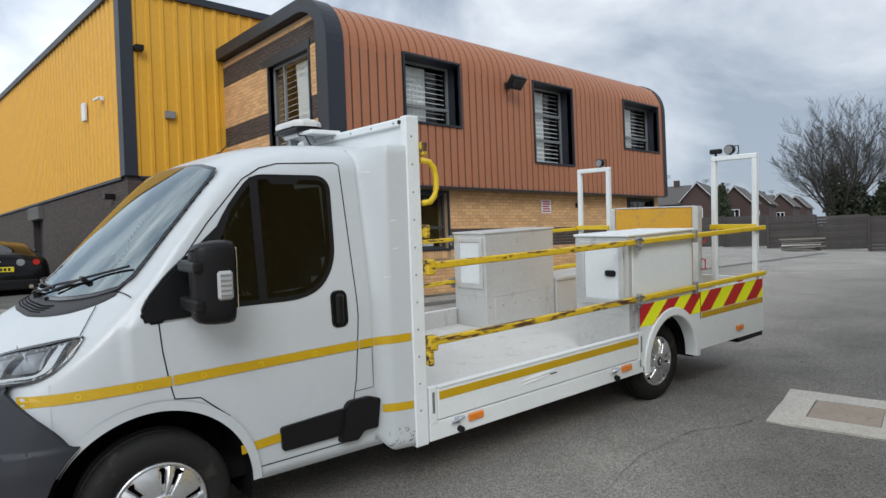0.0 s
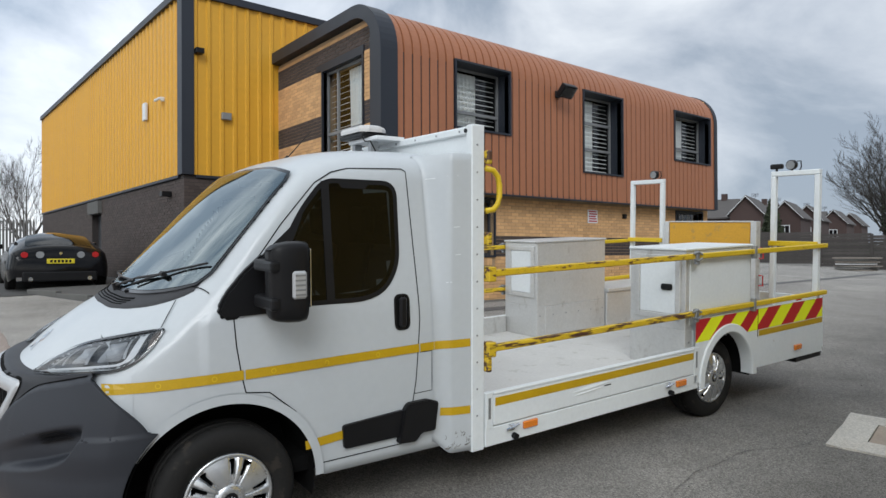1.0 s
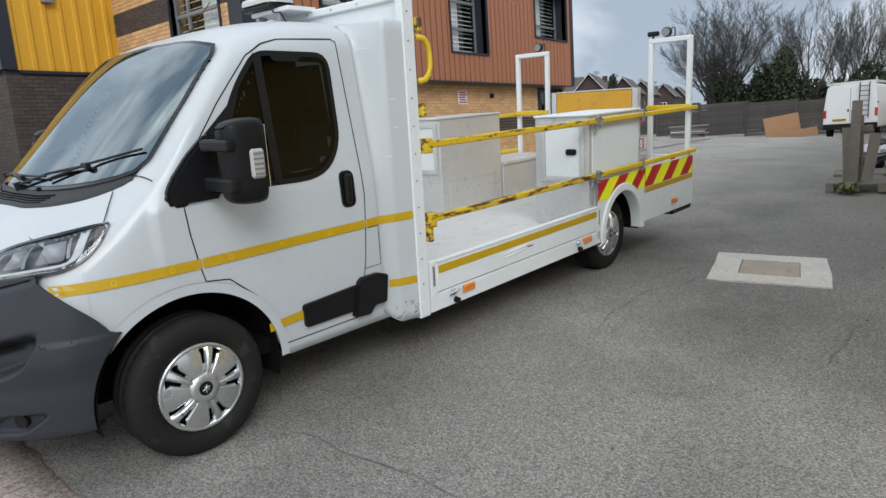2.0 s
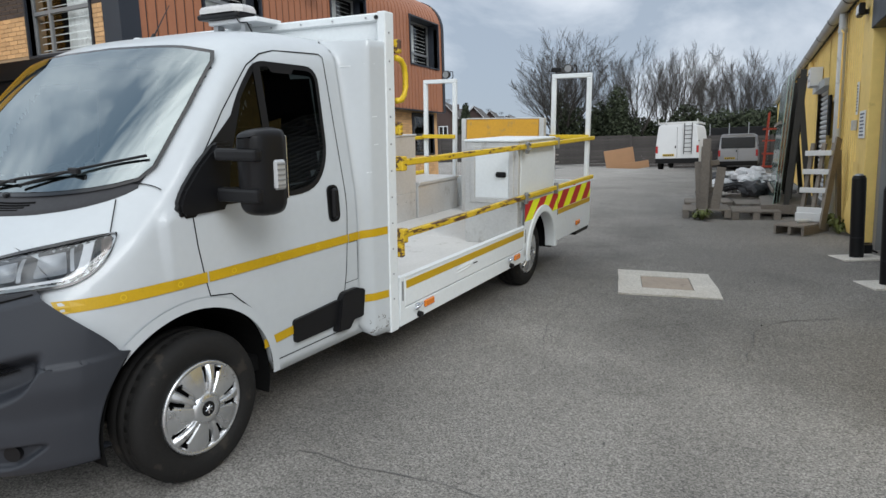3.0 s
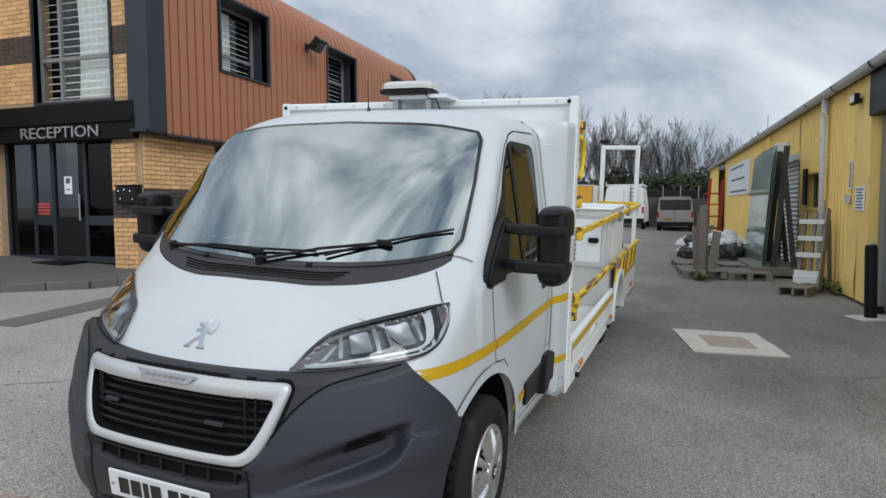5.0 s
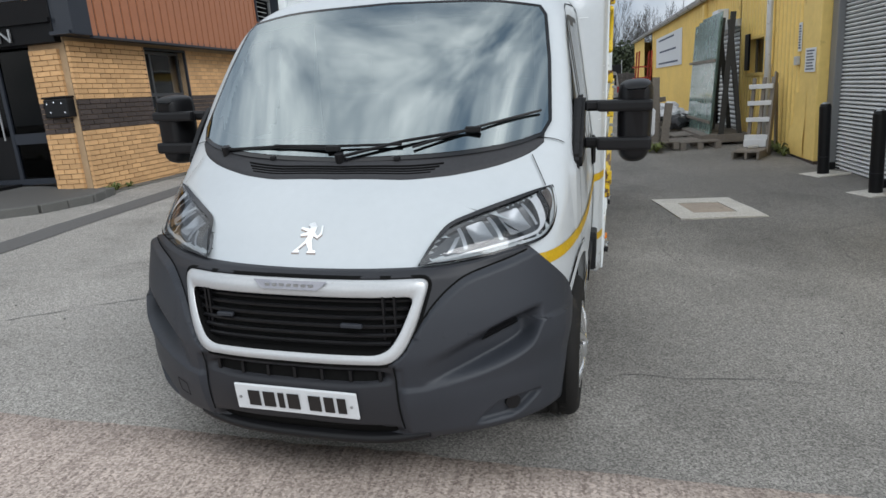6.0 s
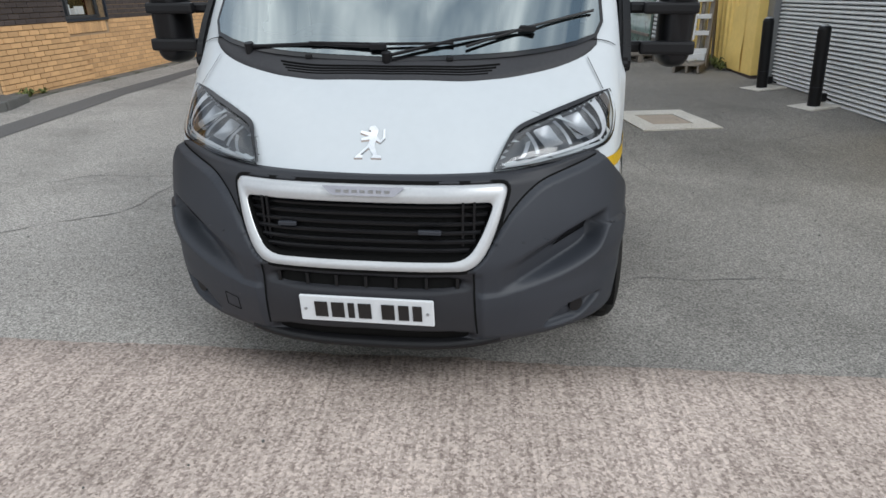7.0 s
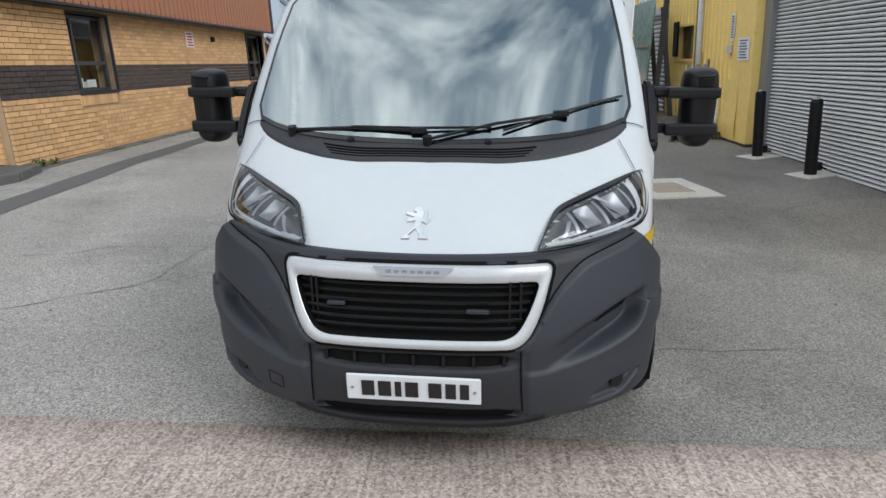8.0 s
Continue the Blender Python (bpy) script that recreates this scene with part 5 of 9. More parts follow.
# glass outlines: side glass in (y, z), windscreen in (x, z)
SIDE_GLASS = round_poly([(1.105, 1.245), (1.735, 1.245), (1.865, 1.40), (1.885, 1.86), (1.475, 1.865), (1.30, 1.66)], [0.03, 0.16, 0.10, 0.07, 0.06, 0.3])
SCREEN_BASE = curve_through([(0.0, 1.272), (0.4, 1.285), (0.7, 1.315), (0.86, 1.36)])
SCREEN_TOP = curve_through([(0.0, 1.962), (0.5, 1.945), (0.8, 1.90)])
screen_poly = [(x, SCREEN_BASE(abs(x))) for x in np.linspace(-0.83, 0.83, 21)] + [(0.855, 1.40), (0.83, 1.66), (0.795, 1.865)] + [(x, SCREEN_TOP(abs(x))) for x in np.linspace(0.765, -0.765, 17)] + [(-0.795, 1.865), (-0.83, 1.66), (-0.855, 1.40)]

screen_poly = subdivide_line(screen_poly + screen_poly[:1], 0.03)[:-1]

# shell: one skin, mirrored, with the glass openings left out
ys = sorted(set(np.round(np.concatenate([np.linspace(0.12, 0.46, 17), np.linspace(0.46, 1.375, 48), np.linspace(1.375, 2.34, 28)]), 4)))
bm = bmesh.new()
for sgn in (1, -1):
    rows = []
    for y in ys:
        lo, ze, zt, he = cab_low(y), cab_ze(y), cab_zt(y), cab_he(y)
        line = [(cab_side(y, z), z) for z in np.linspace(lo, ze, 60)] if ze > lo else []
        line += [(he * max(0.0, math.cos(a)) ** (2 / cab_n(y)), ze + (zt - ze) * math.sin(a) ** (2 / cab_m(y))) for a in np.linspace(0.01, math.pi / 2, 140)]
        if y < 0.46:
            kept = [q for q in line if q[1] > (bump_top(q[0]) if y < 0.37 else min(bump_top(q[0]), wing_edge(y))) - (0.014 if y < 0.30 else 0.05)]
            line = kept if len(kept) > 3 else line[-4:]
        run = [0.0]
        for a, b in zip(line, line[1:]):
            run.append(run[-1] + math.hypot(b[0] - a[0], b[1] - a[1]))
        at = np.linspace(0, run[-1], 54)
        row = [(sgn * float(u), y, float(v)) for u, v in zip(np.interp(at, run, [q[0] for q in line]), np.interp(at, run, [q[1] for q in line]))]
        rows.append([(row[0][0] - sgn * (0.05 if y > 0.46 else 0.015), y + (0 if y > 0.46 else 0.01), row[0][2])] + row)
    add_grid(bm, rows)
bmesh.ops.remove_doubles(bm, verts=bm.verts, dist=0.0008)
hole_side, hole_screen = inset_poly(SIDE_GLASS, 0.03), inset_poly(screen_poly, 0.010)
gone = []
for f in bm.faces:
    c = f.calc_center_median()
    if abs(c.x) > 0.80 and in_poly((c.y, c.z), hole_side) and c.y > 1.05 and abs(c.x) > cab_side(c.y, c.z) - 0.03:
        gone.append(f)
    elif c.y < 1.42 and c.y > 0.55 and in_poly((c.x, c.z), hole_screen) and abs(c.z - cab_top(c.x, c.y)) < 0.03:
        gone.append(f)
    elif c.y < 0.70 and in_poly((abs(c.x), c.z), inset_poly(LAMP_OUTLINE, 0.012)):
        gone.append(f)
bmesh.ops.delete(bm, geom=gone, context="FACES")
bmesh.ops.recalc_face_normals(bm, faces=bm.faces)
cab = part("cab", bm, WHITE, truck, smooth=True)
part("cab_back", box_bm(-0.90, 0.90, 2.30, 2.335, 0.34, 2.03), WHITE_BODY, cab)
part("cab_floor", box_bm(-0.90, 0.90, 1.0, 2.30, 0.34, 0.42), DARK, cab)


def on_side(sgn, off):
    return lambda y, z: Vector((sgn * (cab_side(y, z) + off), y, z))


# the glass is one even curve: a low polynomial through the screen opening of the shell
def screen_terms(x, z):
    u, v = (x / 0.85) ** 2, (z - 1.65) / 0.35
    return [1, v, v * v, v ** 3, u, u * v, u * v * v, u * u, u * u * v, u ** 3]


glass_at = [(x, z) for x in np.linspace(-0.84, 0.84, 29) for z in np.linspace(1.30, 1.98, 18) if in_poly((x, z), screen_poly)]
screen_fit = np.linalg.lstsq(np.array([screen_terms(*p) for p in glass_at]), np.array([screen_y(*p) for p in glass_at]), rcond=None)[0]


def glass_y(x, z):
    return float(np.dot(screen_terms(x, z), screen_fit))


def glass_normal(x, z, d=0.004):
    return Vector(((glass_y(x + d, z) - glass_y(x - d, z)) / (2 * d), -1, (glass_y(x, z + d) - glass_y(x, z - d)) / (2 * d))).normalized()


def on_screen(off):
    return lambda x, z: Vector((x, glass_y(x, z), z)) + glass_normal(x, z) * off


def on_border(x, z):
    """On the glass, but never under the shell that it closes."""
    p = on_screen(0.012)(x, z)
    p.y = min(p.y, screen_y(p.x, p.z) - 0.009)
    return p


def on_top(off):
    return lambda x, y: Vector((x, y, cab_top(x, y) + off))


# windscreen with its black border
screen = part("windscreen", facing(fill_patch(inset_poly(screen_poly, 0.004), on_screen(0.014), 0.05), (0, -1, 1)), SCREEN, truck, "raked windscreen reflecting clouds", smooth=True)
screen.visible_shadow = False
screen.data.normals_split_custom_set_from_vertices([glass_normal(v.co.x, v.co.z) for v in screen.data.vertices])
bm = bmesh.new()
add_grid(bm, [[on_border(*p) for p in inset_poly(screen_poly, d)] for d in (-0.012, 0.0, 0.012, 0.022, 0.03, 0.05, 0.062)], wrap=True)
part("screen_border", bm, FRIT, truck, smooth=True)
band = [(x, SCREEN_BASE(abs(x)) + 0.01) for x in np.linspace(-0.80, 0.80, 31)] + [(x, SCREEN_BASE(abs(x)) + 0.075 - 0.03 * (abs(x) / 0.8) ** 2) for x in np.linspace(0.80, -0.80, 31)]
part("screen_band", fill_patch(band, on_screen(0.011), 0.08), FRIT, truck, "black band along the foot of the windscreen", smooth=True)
# doors: glass, divider, seams, handles
for sgn, side in ((1, "near"), (-1, "off")):
    door = part("door_glass", facing(fill_patch(inset_poly(SIDE_GLASS, 0.004), on_side(sgn, 0.003), 0.08), (sgn, 0, 0)), TINTED, truck, "dark tinted door window", smooth=True)
    door.visible_shadow = False
    part("window_seal", ring_patch(inset_poly(SIDE_GLASS, -0.022), inset_poly(SIDE_GLASS, 0.03), on_side(sgn, 0.0025)), BLACK, truck, "black rubber window seal", smooth=True)
    part("window_divider", strip(subdivide_line([(1.455, 1.235), (1.475, 1.87)]), 0.045, on_side(sgn, 0.007)), BLACK, truck)
    seam = [(1.005, 0.83), (0.985, 0.92), (0.965, 1.06), (0.955, 1.22), (1.04, 1.41), (1.22, 1.64), (1.42, 1.86), (1.52, 1.92), (1.62, 1.945), (1.95, 1.955), (1.975, 1.94), (1.985, 1.5), (1.995, 1.1), (1.965, 0.75), (1.905, 0.405)]
    part("door_seam", strip(subdivide_line(seam), 0.006, on_side(sgn, 0.0015)), DARK, truck)
    part("door_seam", strip(subdivide_line([(1.005, 0.83), (1.12, 0.815), (1.25, 0.70), (1.345, 0.50), (1.36, 0.40), (1.905, 0.405)]), 0.006, on_side(sgn, 0.0015)), DARK, truck)
    flap = part("fuel_flap", strip(subdivide_line([(1.992, 0.912), (2.073, 0.912), (2.074, 0.683), (1.958, 0.680)]), 0.004, on_side(sgn, 0.0015)), DARK, truck)
    bm = bmesh.new()
    recess = round_poly([(1.835, 1.055), (1.925, 1.055), (1.925, 1.245), (1.835, 1.245)], 0.035)
    part("handle_recess", fill_patch(recess, on_side(sgn, 0.002), 0.05), DARK, truck)
    m = Matrix.Translation((sgn * (cab_side(1.88, 1.15) + 0.012), 1.88, 1.15))
    bm = box_bm(-0.014, 0.014, -0.024, 0.024, -0.085, 0.085, bevel=0.012, m=m)
    part("door_handle", bm, BLACK, truck, "black door handle")
    bm = ring_patch(inset_poly(recess, -0.006), inset_poly(recess, 0.006), on_side(sgn, 0.004))
    part("handle_bezel", bm, BLACK, truck)
    # black rub strip along the door foot
    rub = round_poly([(1.515, 0.452), (1.868, 0.455), (1.882, 0.603), (1.505, 0.580)], 0.02)
    bm = fill_patch(rub, on_side(sgn, 0.018), 0.06)
    ext = bmesh.ops.extrude_face_region(bm, geom=bm.faces[:])
    for v in [g for g in ext["geom"] if isinstance(g, bmesh.types.BMVert)]:
        v.co.x -= sgn * 0.022
    bmesh.ops.recalc_face_normals(bm, faces=bm.faces)
    part("rub_strip", bm, BLACK, truck, "black plastic rub strip")
    bm = prism_bm([(1.840, 0.420), (1.948, 0.413), (1.990, 0.456), (2.080, 0.455), (2.103, 0.616), (2.034, 0.640), (1.905, 0.638), (1.878, 0.610)], sgn * 0.98, sgn * 1.052, axis="x")
    bmesh.ops.bevel(bm, geom=bm.edges[:], offset=0.006, segments=2, affect="EDGES")
    part("corner_moulding", bm, BLACK, truck, "black plastic corner moulding")
    # yellow tape
    part("tape_stripe", strip(subdivide_line([(0.405, 0.905), (0.75, 0.912), (0.995, 0.918)]), 0.047, on_side(sgn, 0.0055)), YELLOW_TAPE, truck)
    part("tape_stripe", strip(subdivide_line([(1.003, 0.918), (1.5, 0.930), (1.985, 0.938)]), 0.047, on_side(sgn, 0.0055)), YELLOW_TAPE, truck)
    part("tape_stripe", strip(subdivide_line([(1.992, 0.938), (2.086, 0.940)]), 0.047, on_side(sgn, 0.0055)), YELLOW_TAPE, truck)
    part("tape_stripe", strip(subdivide_line([(1.303, 0.512), (1.525, 0.530)]), 0.047, on_side(sgn, 0.0055)), YELLOW_TAPE, truck)
    for yy in (0.62, 0.86, 1.14, 1.42, 1.72):
        ring = [(yy + 0.013 * math.cos(a), 0.905 + 0.0145 * (yy - 0.4) * 1.4 + 0.013 * math.sin(a)) for a in np.linspace(0, 2 * math.pi, 15)[:-1]]
        part("tape_mark", ring_patch(ring, [(yy + 0.009 * math.cos(a), 0.905 + 0.0145 * (yy - 0.4) * 1.4 + 0.009 * math.sin(a)) for a in np.linspace(0, 2 * math.pi, 15)[:-1]], on_side(sgn, 0.0065)), YELLOW_RAIL, truck)
    # arch lip and liner
    lip = [(ARCH_Y + (ARCH_R - 0.0) * math.cos(a), ARCH_Z + ARCH_R * math.sin(a)) for a in np.linspace(0.0, math.radians(150), 40)]
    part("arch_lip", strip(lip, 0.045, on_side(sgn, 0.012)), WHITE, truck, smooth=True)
    bm = bmesh.new()
    add_grid(bm, [[(sgn * x, ARCH_Y + (ARCH_R - 0.015) * math.cos(a), ARCH_Z + (ARCH_R - 0.015) * math.sin(a)) for x in (0.55, 0.975)] for a in np.linspace(-0.25, math.pi + 0.2, 30)])
    add_grid(bm, [[(sgn * 0.56, ARCH_Y + r * math.cos(a), ARCH_Z + r * math.sin(a)) for r in (0.1, 0.45)] for a in np.linspace(-0.2, math.pi + 0.2, 20)])
    part("arch_liner", bm, DARK, truck)

# unseen tray added to close the space under the front and keep light out
bm = box_bm(-0.58, 0.58, 0.16, 0.50, 0.275, 0.300, bevel=0.01)
add_box(bm, -0.55, 0.55, 0.49, 2.2, 0.235, 0.270, bevel=0.01)
part("undertray", bm, DARK, truck, "unseen black tray added to block light under the front")
# wing between the headlamp and the bumper's corner
lamp_foot = curve_through([(k[2], k[3]) for k in LAMP_LOW[:5]])
for sgn in (1, -1):
    bm = bmesh.new()
    add_grid(bm, [[(sgn * (cab_side(y, z) + 0.0025), y, z) for z in np.linspace(wing_edge(y) - 0.07, lamp_foot(y) + 0.006, 9)] for y in np.linspace(0.35, 0.52, 13)])
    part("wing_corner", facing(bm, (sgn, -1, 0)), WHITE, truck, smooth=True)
# bonnet shut line, cowl and vents
for sgn in (1, -1):
    for name, (xa, ya), (xb, yb) in (("bonnet_seam", (0.80, 0.742), (0.866, 0.660)), ("wing_seam", (0.79, 0.80), (0.925, 0.866))):
        bm = bmesh.new()
        line = [Vector((sgn * lerp(xa, xb, k), lerp(ya, yb, k), cab_top(lerp(xa, xb, k), lerp(ya, yb, k)))) for k in np.linspace(0, 1, 14)]
        wide = (line[-1] - line[0]).cross(Vector((sgn * 0.6, -0.5, 0.6))).normalized() * 0.0024
        add_grid(bm, [[p + Vector((sgn * 0.003, -0.005, 0.006)) - wide, p + Vector((sgn * 0.003, -0.005, 0.006)) + wide] for p in line])
        part(name, bm, DARK, truck)
SLAT_GREY = mat("faded_black_plastic", (0.034, 0.034, 0.037), 0.6, var=0.15, bump=0.08, spec=0.25)
cowl_front = curve_through([(0.0, 0.490), (0.27, 0.505), (0.44, 0.552), (0.56, 0.605), (0.70, 0.678), (0.80, 0.755), (0.85, 0.82)])


def cowl_back(x):
    return screen_y(x, SCREEN_BASE(abs(x)) + 0.022)


def on_cowl(x, k, off):
    y = lerp(cowl_front(abs(x)), max(cowl_back(x), cowl_front(abs(x)) + 0.02), k)
    return Vector((x, y, cab_top(x, y) + off))


bm = bmesh.new()
add_grid(bm, [[on_cowl(x, k, off) for k, off in ((0, -0.004), (0.02, 0.007), (0.15, 0.010), (0.4, 0.007), (0.7, 0.006), (1, 0.0065))] for x in np.linspace(-0.845, 0.845, 61)])
cowl = part("cowl", bm, SLAT_GREY, truck, "black plastic scuttle panel", smooth=True)
for k in range(4):
    k0 = 0.14 + k * 0.105
    bm = bmesh.new()
    add_grid(bm, [[on_cowl(x, k0 + dk, dz) for dk, dz in ((0, 0.008), (0.006, 0.013), (0.030, 0.013), (0.036, 0.008))] for x in np.linspace(-0.44 - 0.015 * k, 0.40 + 0.015 * k, 25)])
    part("vent_slat", bm, DARK, cowl)
for x in (-0.36, 0.24):
    part("washer_jet", box_bm(-0.014, 0.014, -0.012, 0.012, 0, 0.018, bevel=0.004, m=Matrix.Translation(on_cowl(x, 0.72, 0.004))), BLACK, cowl)


def wiper(pts):
    arm = part("wiper", bmesh.new(), BLACK, truck, "black wiper arm and blade")
    bm = bmesh.new()
    line = [on_screen(0.03)(x, z) if z > SCREEN_BASE(abs(x)) else on_top(0.03)(x, cowl_back(x) - 0.045) for x, z in pts]
    add_tube(bm, [line[0], line[0].lerp(line[1], 0.5) + Vector((0, -0.005, 0.012)), line[1]], 0.007, 8)
    add_tube(bm, line[2:], 0.006, 8)
    add_cyl(bm, line[0] - Vector((0, -0.01, 0.03)), line[0] + Vector((0, 0, 0.015)), 0.02, seg=12)
    mid = line[1]
    add_box(bm, -0.035, 0.035, -0.012, 0.012, -0.012, 0.014, bevel=0.005, m=Matrix.Translation(mid))
    me = mesh_of("wiper", bm, BLACK)
    arm.data = me
    return arm


wiper([(-0.65, 1.20), (-0.06, 1.302), (-0.36, 1.314), (-0.06, 1.312), (0.25, 1.316)])
wiper([(-0.02, 1.20), (0.545, 1.366), (0.30, 1.304), (0.545, 1.372), (0.815, 1.432)])
# roof aerial, mirror housing behind the screen
part("aerial", cyl_bm((-0.02, 1.61, 2.06), (-0.17, 1.86, 2.29), 0.0045, 0.002, seg=8), BLACK, truck)
part("aerial_base", cyl_bm((-0.014, 1.595, 2.045), (-0.032, 1.63, 2.085), 0.016, 0.010, seg=12), BLACK, truck)
part("sensor_pod", box_bm(-0.13, 0.13, 1.33, 1.40, 1.87, 1.925, bevel=0.012), BLACK, truck)

# ---- front: bumper, grille, lamps, plate ----
bump_prof = curve_through([(0.22, 0.075), (0.27, 0.045), (0.33, 0.008), (0.45, 0.0), (0.58, 0.012), (0.75, 0.042), (0.90, 0.088), (1.02, 0.130)])


def plan_y(x):
    return 0.60 - 0.59 * math.sqrt(max(0.0, 1 - (abs(x) / 0.985) ** 2.6))


def front_y(x, z):
    return plan_y(x) + bump_prof(z)


GRILLE = round_poly([(-0.415, 0.605), (0.415, 0.605), (0.475, 0.715), (0.520, 0.908), (-0.520, 0.908), (-0.475, 0.715)], [0.06, 0.06, 0.1, 0.04, 0.04, 0.1])


def pocket(x, z, cx, cz, hx, hz, shear=0.0):
    """1 inside a soft rounded box, 0 outside."""
    u, v = abs(x - cx - shear * (z - cz)) / hx, abs(z - cz) / hz
    return smooth01((1.0 - (u ** 4 + v ** 4) ** 0.25) / 0.28)


crease = curve_through([(0.37, 0.600), (0.40, 0.625), (0.442, 0.665), (0.492, 0.745), (0.53, 0.805), (0.575, 0.857), (0.635, 0.902), (0.72, 0.930), (0.80, 0.952), (0.86, 0.972)])
scoop_low = curve_through([(0.50, 0.52), (0.58, 0.532), (0.70, 0.556), (0.79, 0.588), (0.845, 0.625), (0.88, 0.71)])
scoop_top = curve_through([(0.50, 0.62), (0.58, 0.662), (0.69, 0.712), (0.78, 0.748), (0.88, 0.772)])


def bumper_dy(x, z):
    """How far the moulded front stands behind its plain form."""
    ax, y = abs(x), 0.0
    if ax > 0.36:
        y -= 0.024 * smooth01((crease(ax) - z) / 0.016) * smooth01((z - 0.50) / 0.14) * smooth01((ax - 0.37) / 0.05)
    if ax > 0.5:
        v = (z - scoop_low(ax)) / (scoop_top(ax) - scoop_low(ax))
        y += 0.085 * smooth01((ax - 0.46) / 0.30) * smooth01((0.885 - ax) / 0.05) * smooth01(v / 0.16) * smooth01((1 - v) / 0.45)
    y += 0.034 * pocket(ax, z, 0.775, 0.368, 0.085, 0.050, 1.1)              # fog lamp blanks
    y += 0.050 * pocket(x, z, 0.0, 0.554, 0.415, 0.026)                      # slot under the grille
    y += 0.055 * pocket(x, z, 0.0, 0.325, 0.43, 0.034)                       # slot under the plate
    y += 0.010 * smooth01((0.44 - ax) / 0.015) * smooth01((0.60 - z) / 0.02) * smooth01((z - 0.30) / 0.02)
    if in_poly((x, z), GRILLE):
        y += 0.05
    y -= 0.012 * smooth01((scoop_low(max(0.5, min(ax, 0.88))) - z) / 0.012) * smooth01((z - 0.30) / 0.20) * smooth01((ax - 0.415) / 0.012)
    return y


def bumper_y(x, z):
    return front_y(x, z) + bumper_dy(x, z)


def wing_end(z):
    """Where the bumper ends beside the wheel arch."""
    if z > 0.70:
        return lerp(0.575, 0.372, smooth01((z - 0.70) / 0.27) * 0.35 + 0.65 * (z - 0.70) / 0.27)
    return ARCH_Y - math.sqrt(max(0.01, (ARCH_R + 0.012) ** 2 - (z - ARCH_Z) ** 2)) + 0.02


bm = bmesh.new()
cols = []
for f in np.linspace(-1, 1, 281):
    af = abs(f)
    xa = 0.985 * math.sin(af * math.pi / 2) ** (2 / 2.6)
    zb = lerp(0.250, 0.275, smooth01((af - 0.33) / 0.04)) + 0.02 * af
    zt = bump_top(min(0.87, 0.87 * (af / 0.94) ** 0.8 if af > 0 else 0))
    col = []
    for k in range(84):
        z = lerp(zb, zt, k / 83)
        pr = bump_prof(z)
        end = math.acos(max(0.0, min(1.0, (0.60 + pr - wing_end(z)) / 0.59)))
        th = af * end
        x, y = 0.985 * math.sin(th) ** (2 / 2.6) if th > 0 else 0.0, 0.60 - 0.59 * math.cos(th) + pr
        out = Vector((0.2 + 0.8 * (th / 1.57) ** 2, -1 + 0.8 * (th / 1.57) ** 3, 0)).normalized()
        d = bumper_dy(x, z) * (1 if th < 1.25 else max(0, (1.57 - th) / 0.32))
        if abs(x) < 0.56:
            col.append((math.copysign(x, f), y + d, z))
        else:
            col.append((math.copysign(x - out.x * d, f), y - out.y * d, z))
    top = col[-1]
    cols.append([(col[0][0] * 0.94, col[0][1] + 0.06, col[0][2] + 0.004)] + col + [(top[0] * 0.965, top[1] + 0.05, top[2] - 0.006)])
cols = [[(c[0][0], c[0][1] + 0.03, c[0][2])] + c for c in cols]
cols = [[(p[0] * 0.94, p[1] + 0.012, p[2]) for p in cols[0]]] + cols + [[(p[0] * 0.94, p[1] + 0.012, p[2]) for p in cols[-1]]]
add_grid(bm, cols)
bmesh.ops.recalc_face_normals(bm, faces=bm.faces)
for f in bm.faces:
    c = f.calc_center_median()
    if abs(c.x) < 0.408 or c.z > crease(min(0.86, abs(c.x))) + 0.004:
        f.material_index = 1
bumper = part("bumper", bm, (PLASTIC, PLASTIC_DARK), truck, "dark grey textured plastic bumper", smooth=True)
for sgn in (1, -1):
    part("bumper_seam", strip(subdivide_line([(sgn * x, crease(x) + 0.006) for x in np.linspace(0.40, 0.83, 30)]), 0.007, lambda x, z: Vector((x, front_y(x, z) - 0.003, z))), DARK, bumper)
for sgn in (1, -1):
    part("fog_blank", cyl_bm((sgn * 0.790, front_y(0.785, 0.38) + 0.022, 0.380), (sgn * 0.768, front_y(0.785, 0.38) + 0.06, 0.380), 0.030, seg=20), BLACK, bumper)
    for k in range(4):
        bm = bmesh.new()
        add_grid(bm, [[(sgn * x, bumper_y(x, 0.640 + 0.35 * (x - 0.66) + k * 0.014 + dz) + dy, 0.640 + 0.35 * (x - 0.66) + k * 0.014 + dz) for dz, dy in ((0, -0.001), (0.001, -0.012), (0.007, -0.012), (0.008, -0.001))] for x in np.linspace(0.685 + 0.01 * k, 0.80, 7)])
        part("scoop_vent", bm, BLACK, bumper)
    part("panel_seam", strip(subdivide_line([(sgn * 0.415, 0.34), (sgn * 0.405, 0.60)]), 0.007, lambda x, z: Vector((x, bumper_y(x, z) - 0.003, z))), DARK, bumper)
part("tow_cover", ring_patch(round_poly([(-0.61, 0.38), (-0.54, 0.375), (-0.54, 0.44), (-0.61, 0.445)], 0.008), inset_poly(round_poly([(-0.61, 0.38), (-0.54, 0.375), (-0.54, 0.44), (-0.61, 0.445)], 0.008), 0.004), lambda x, z: Vector((x, bumper_y(x, z) - 0.002, z))), DARK, bumper)
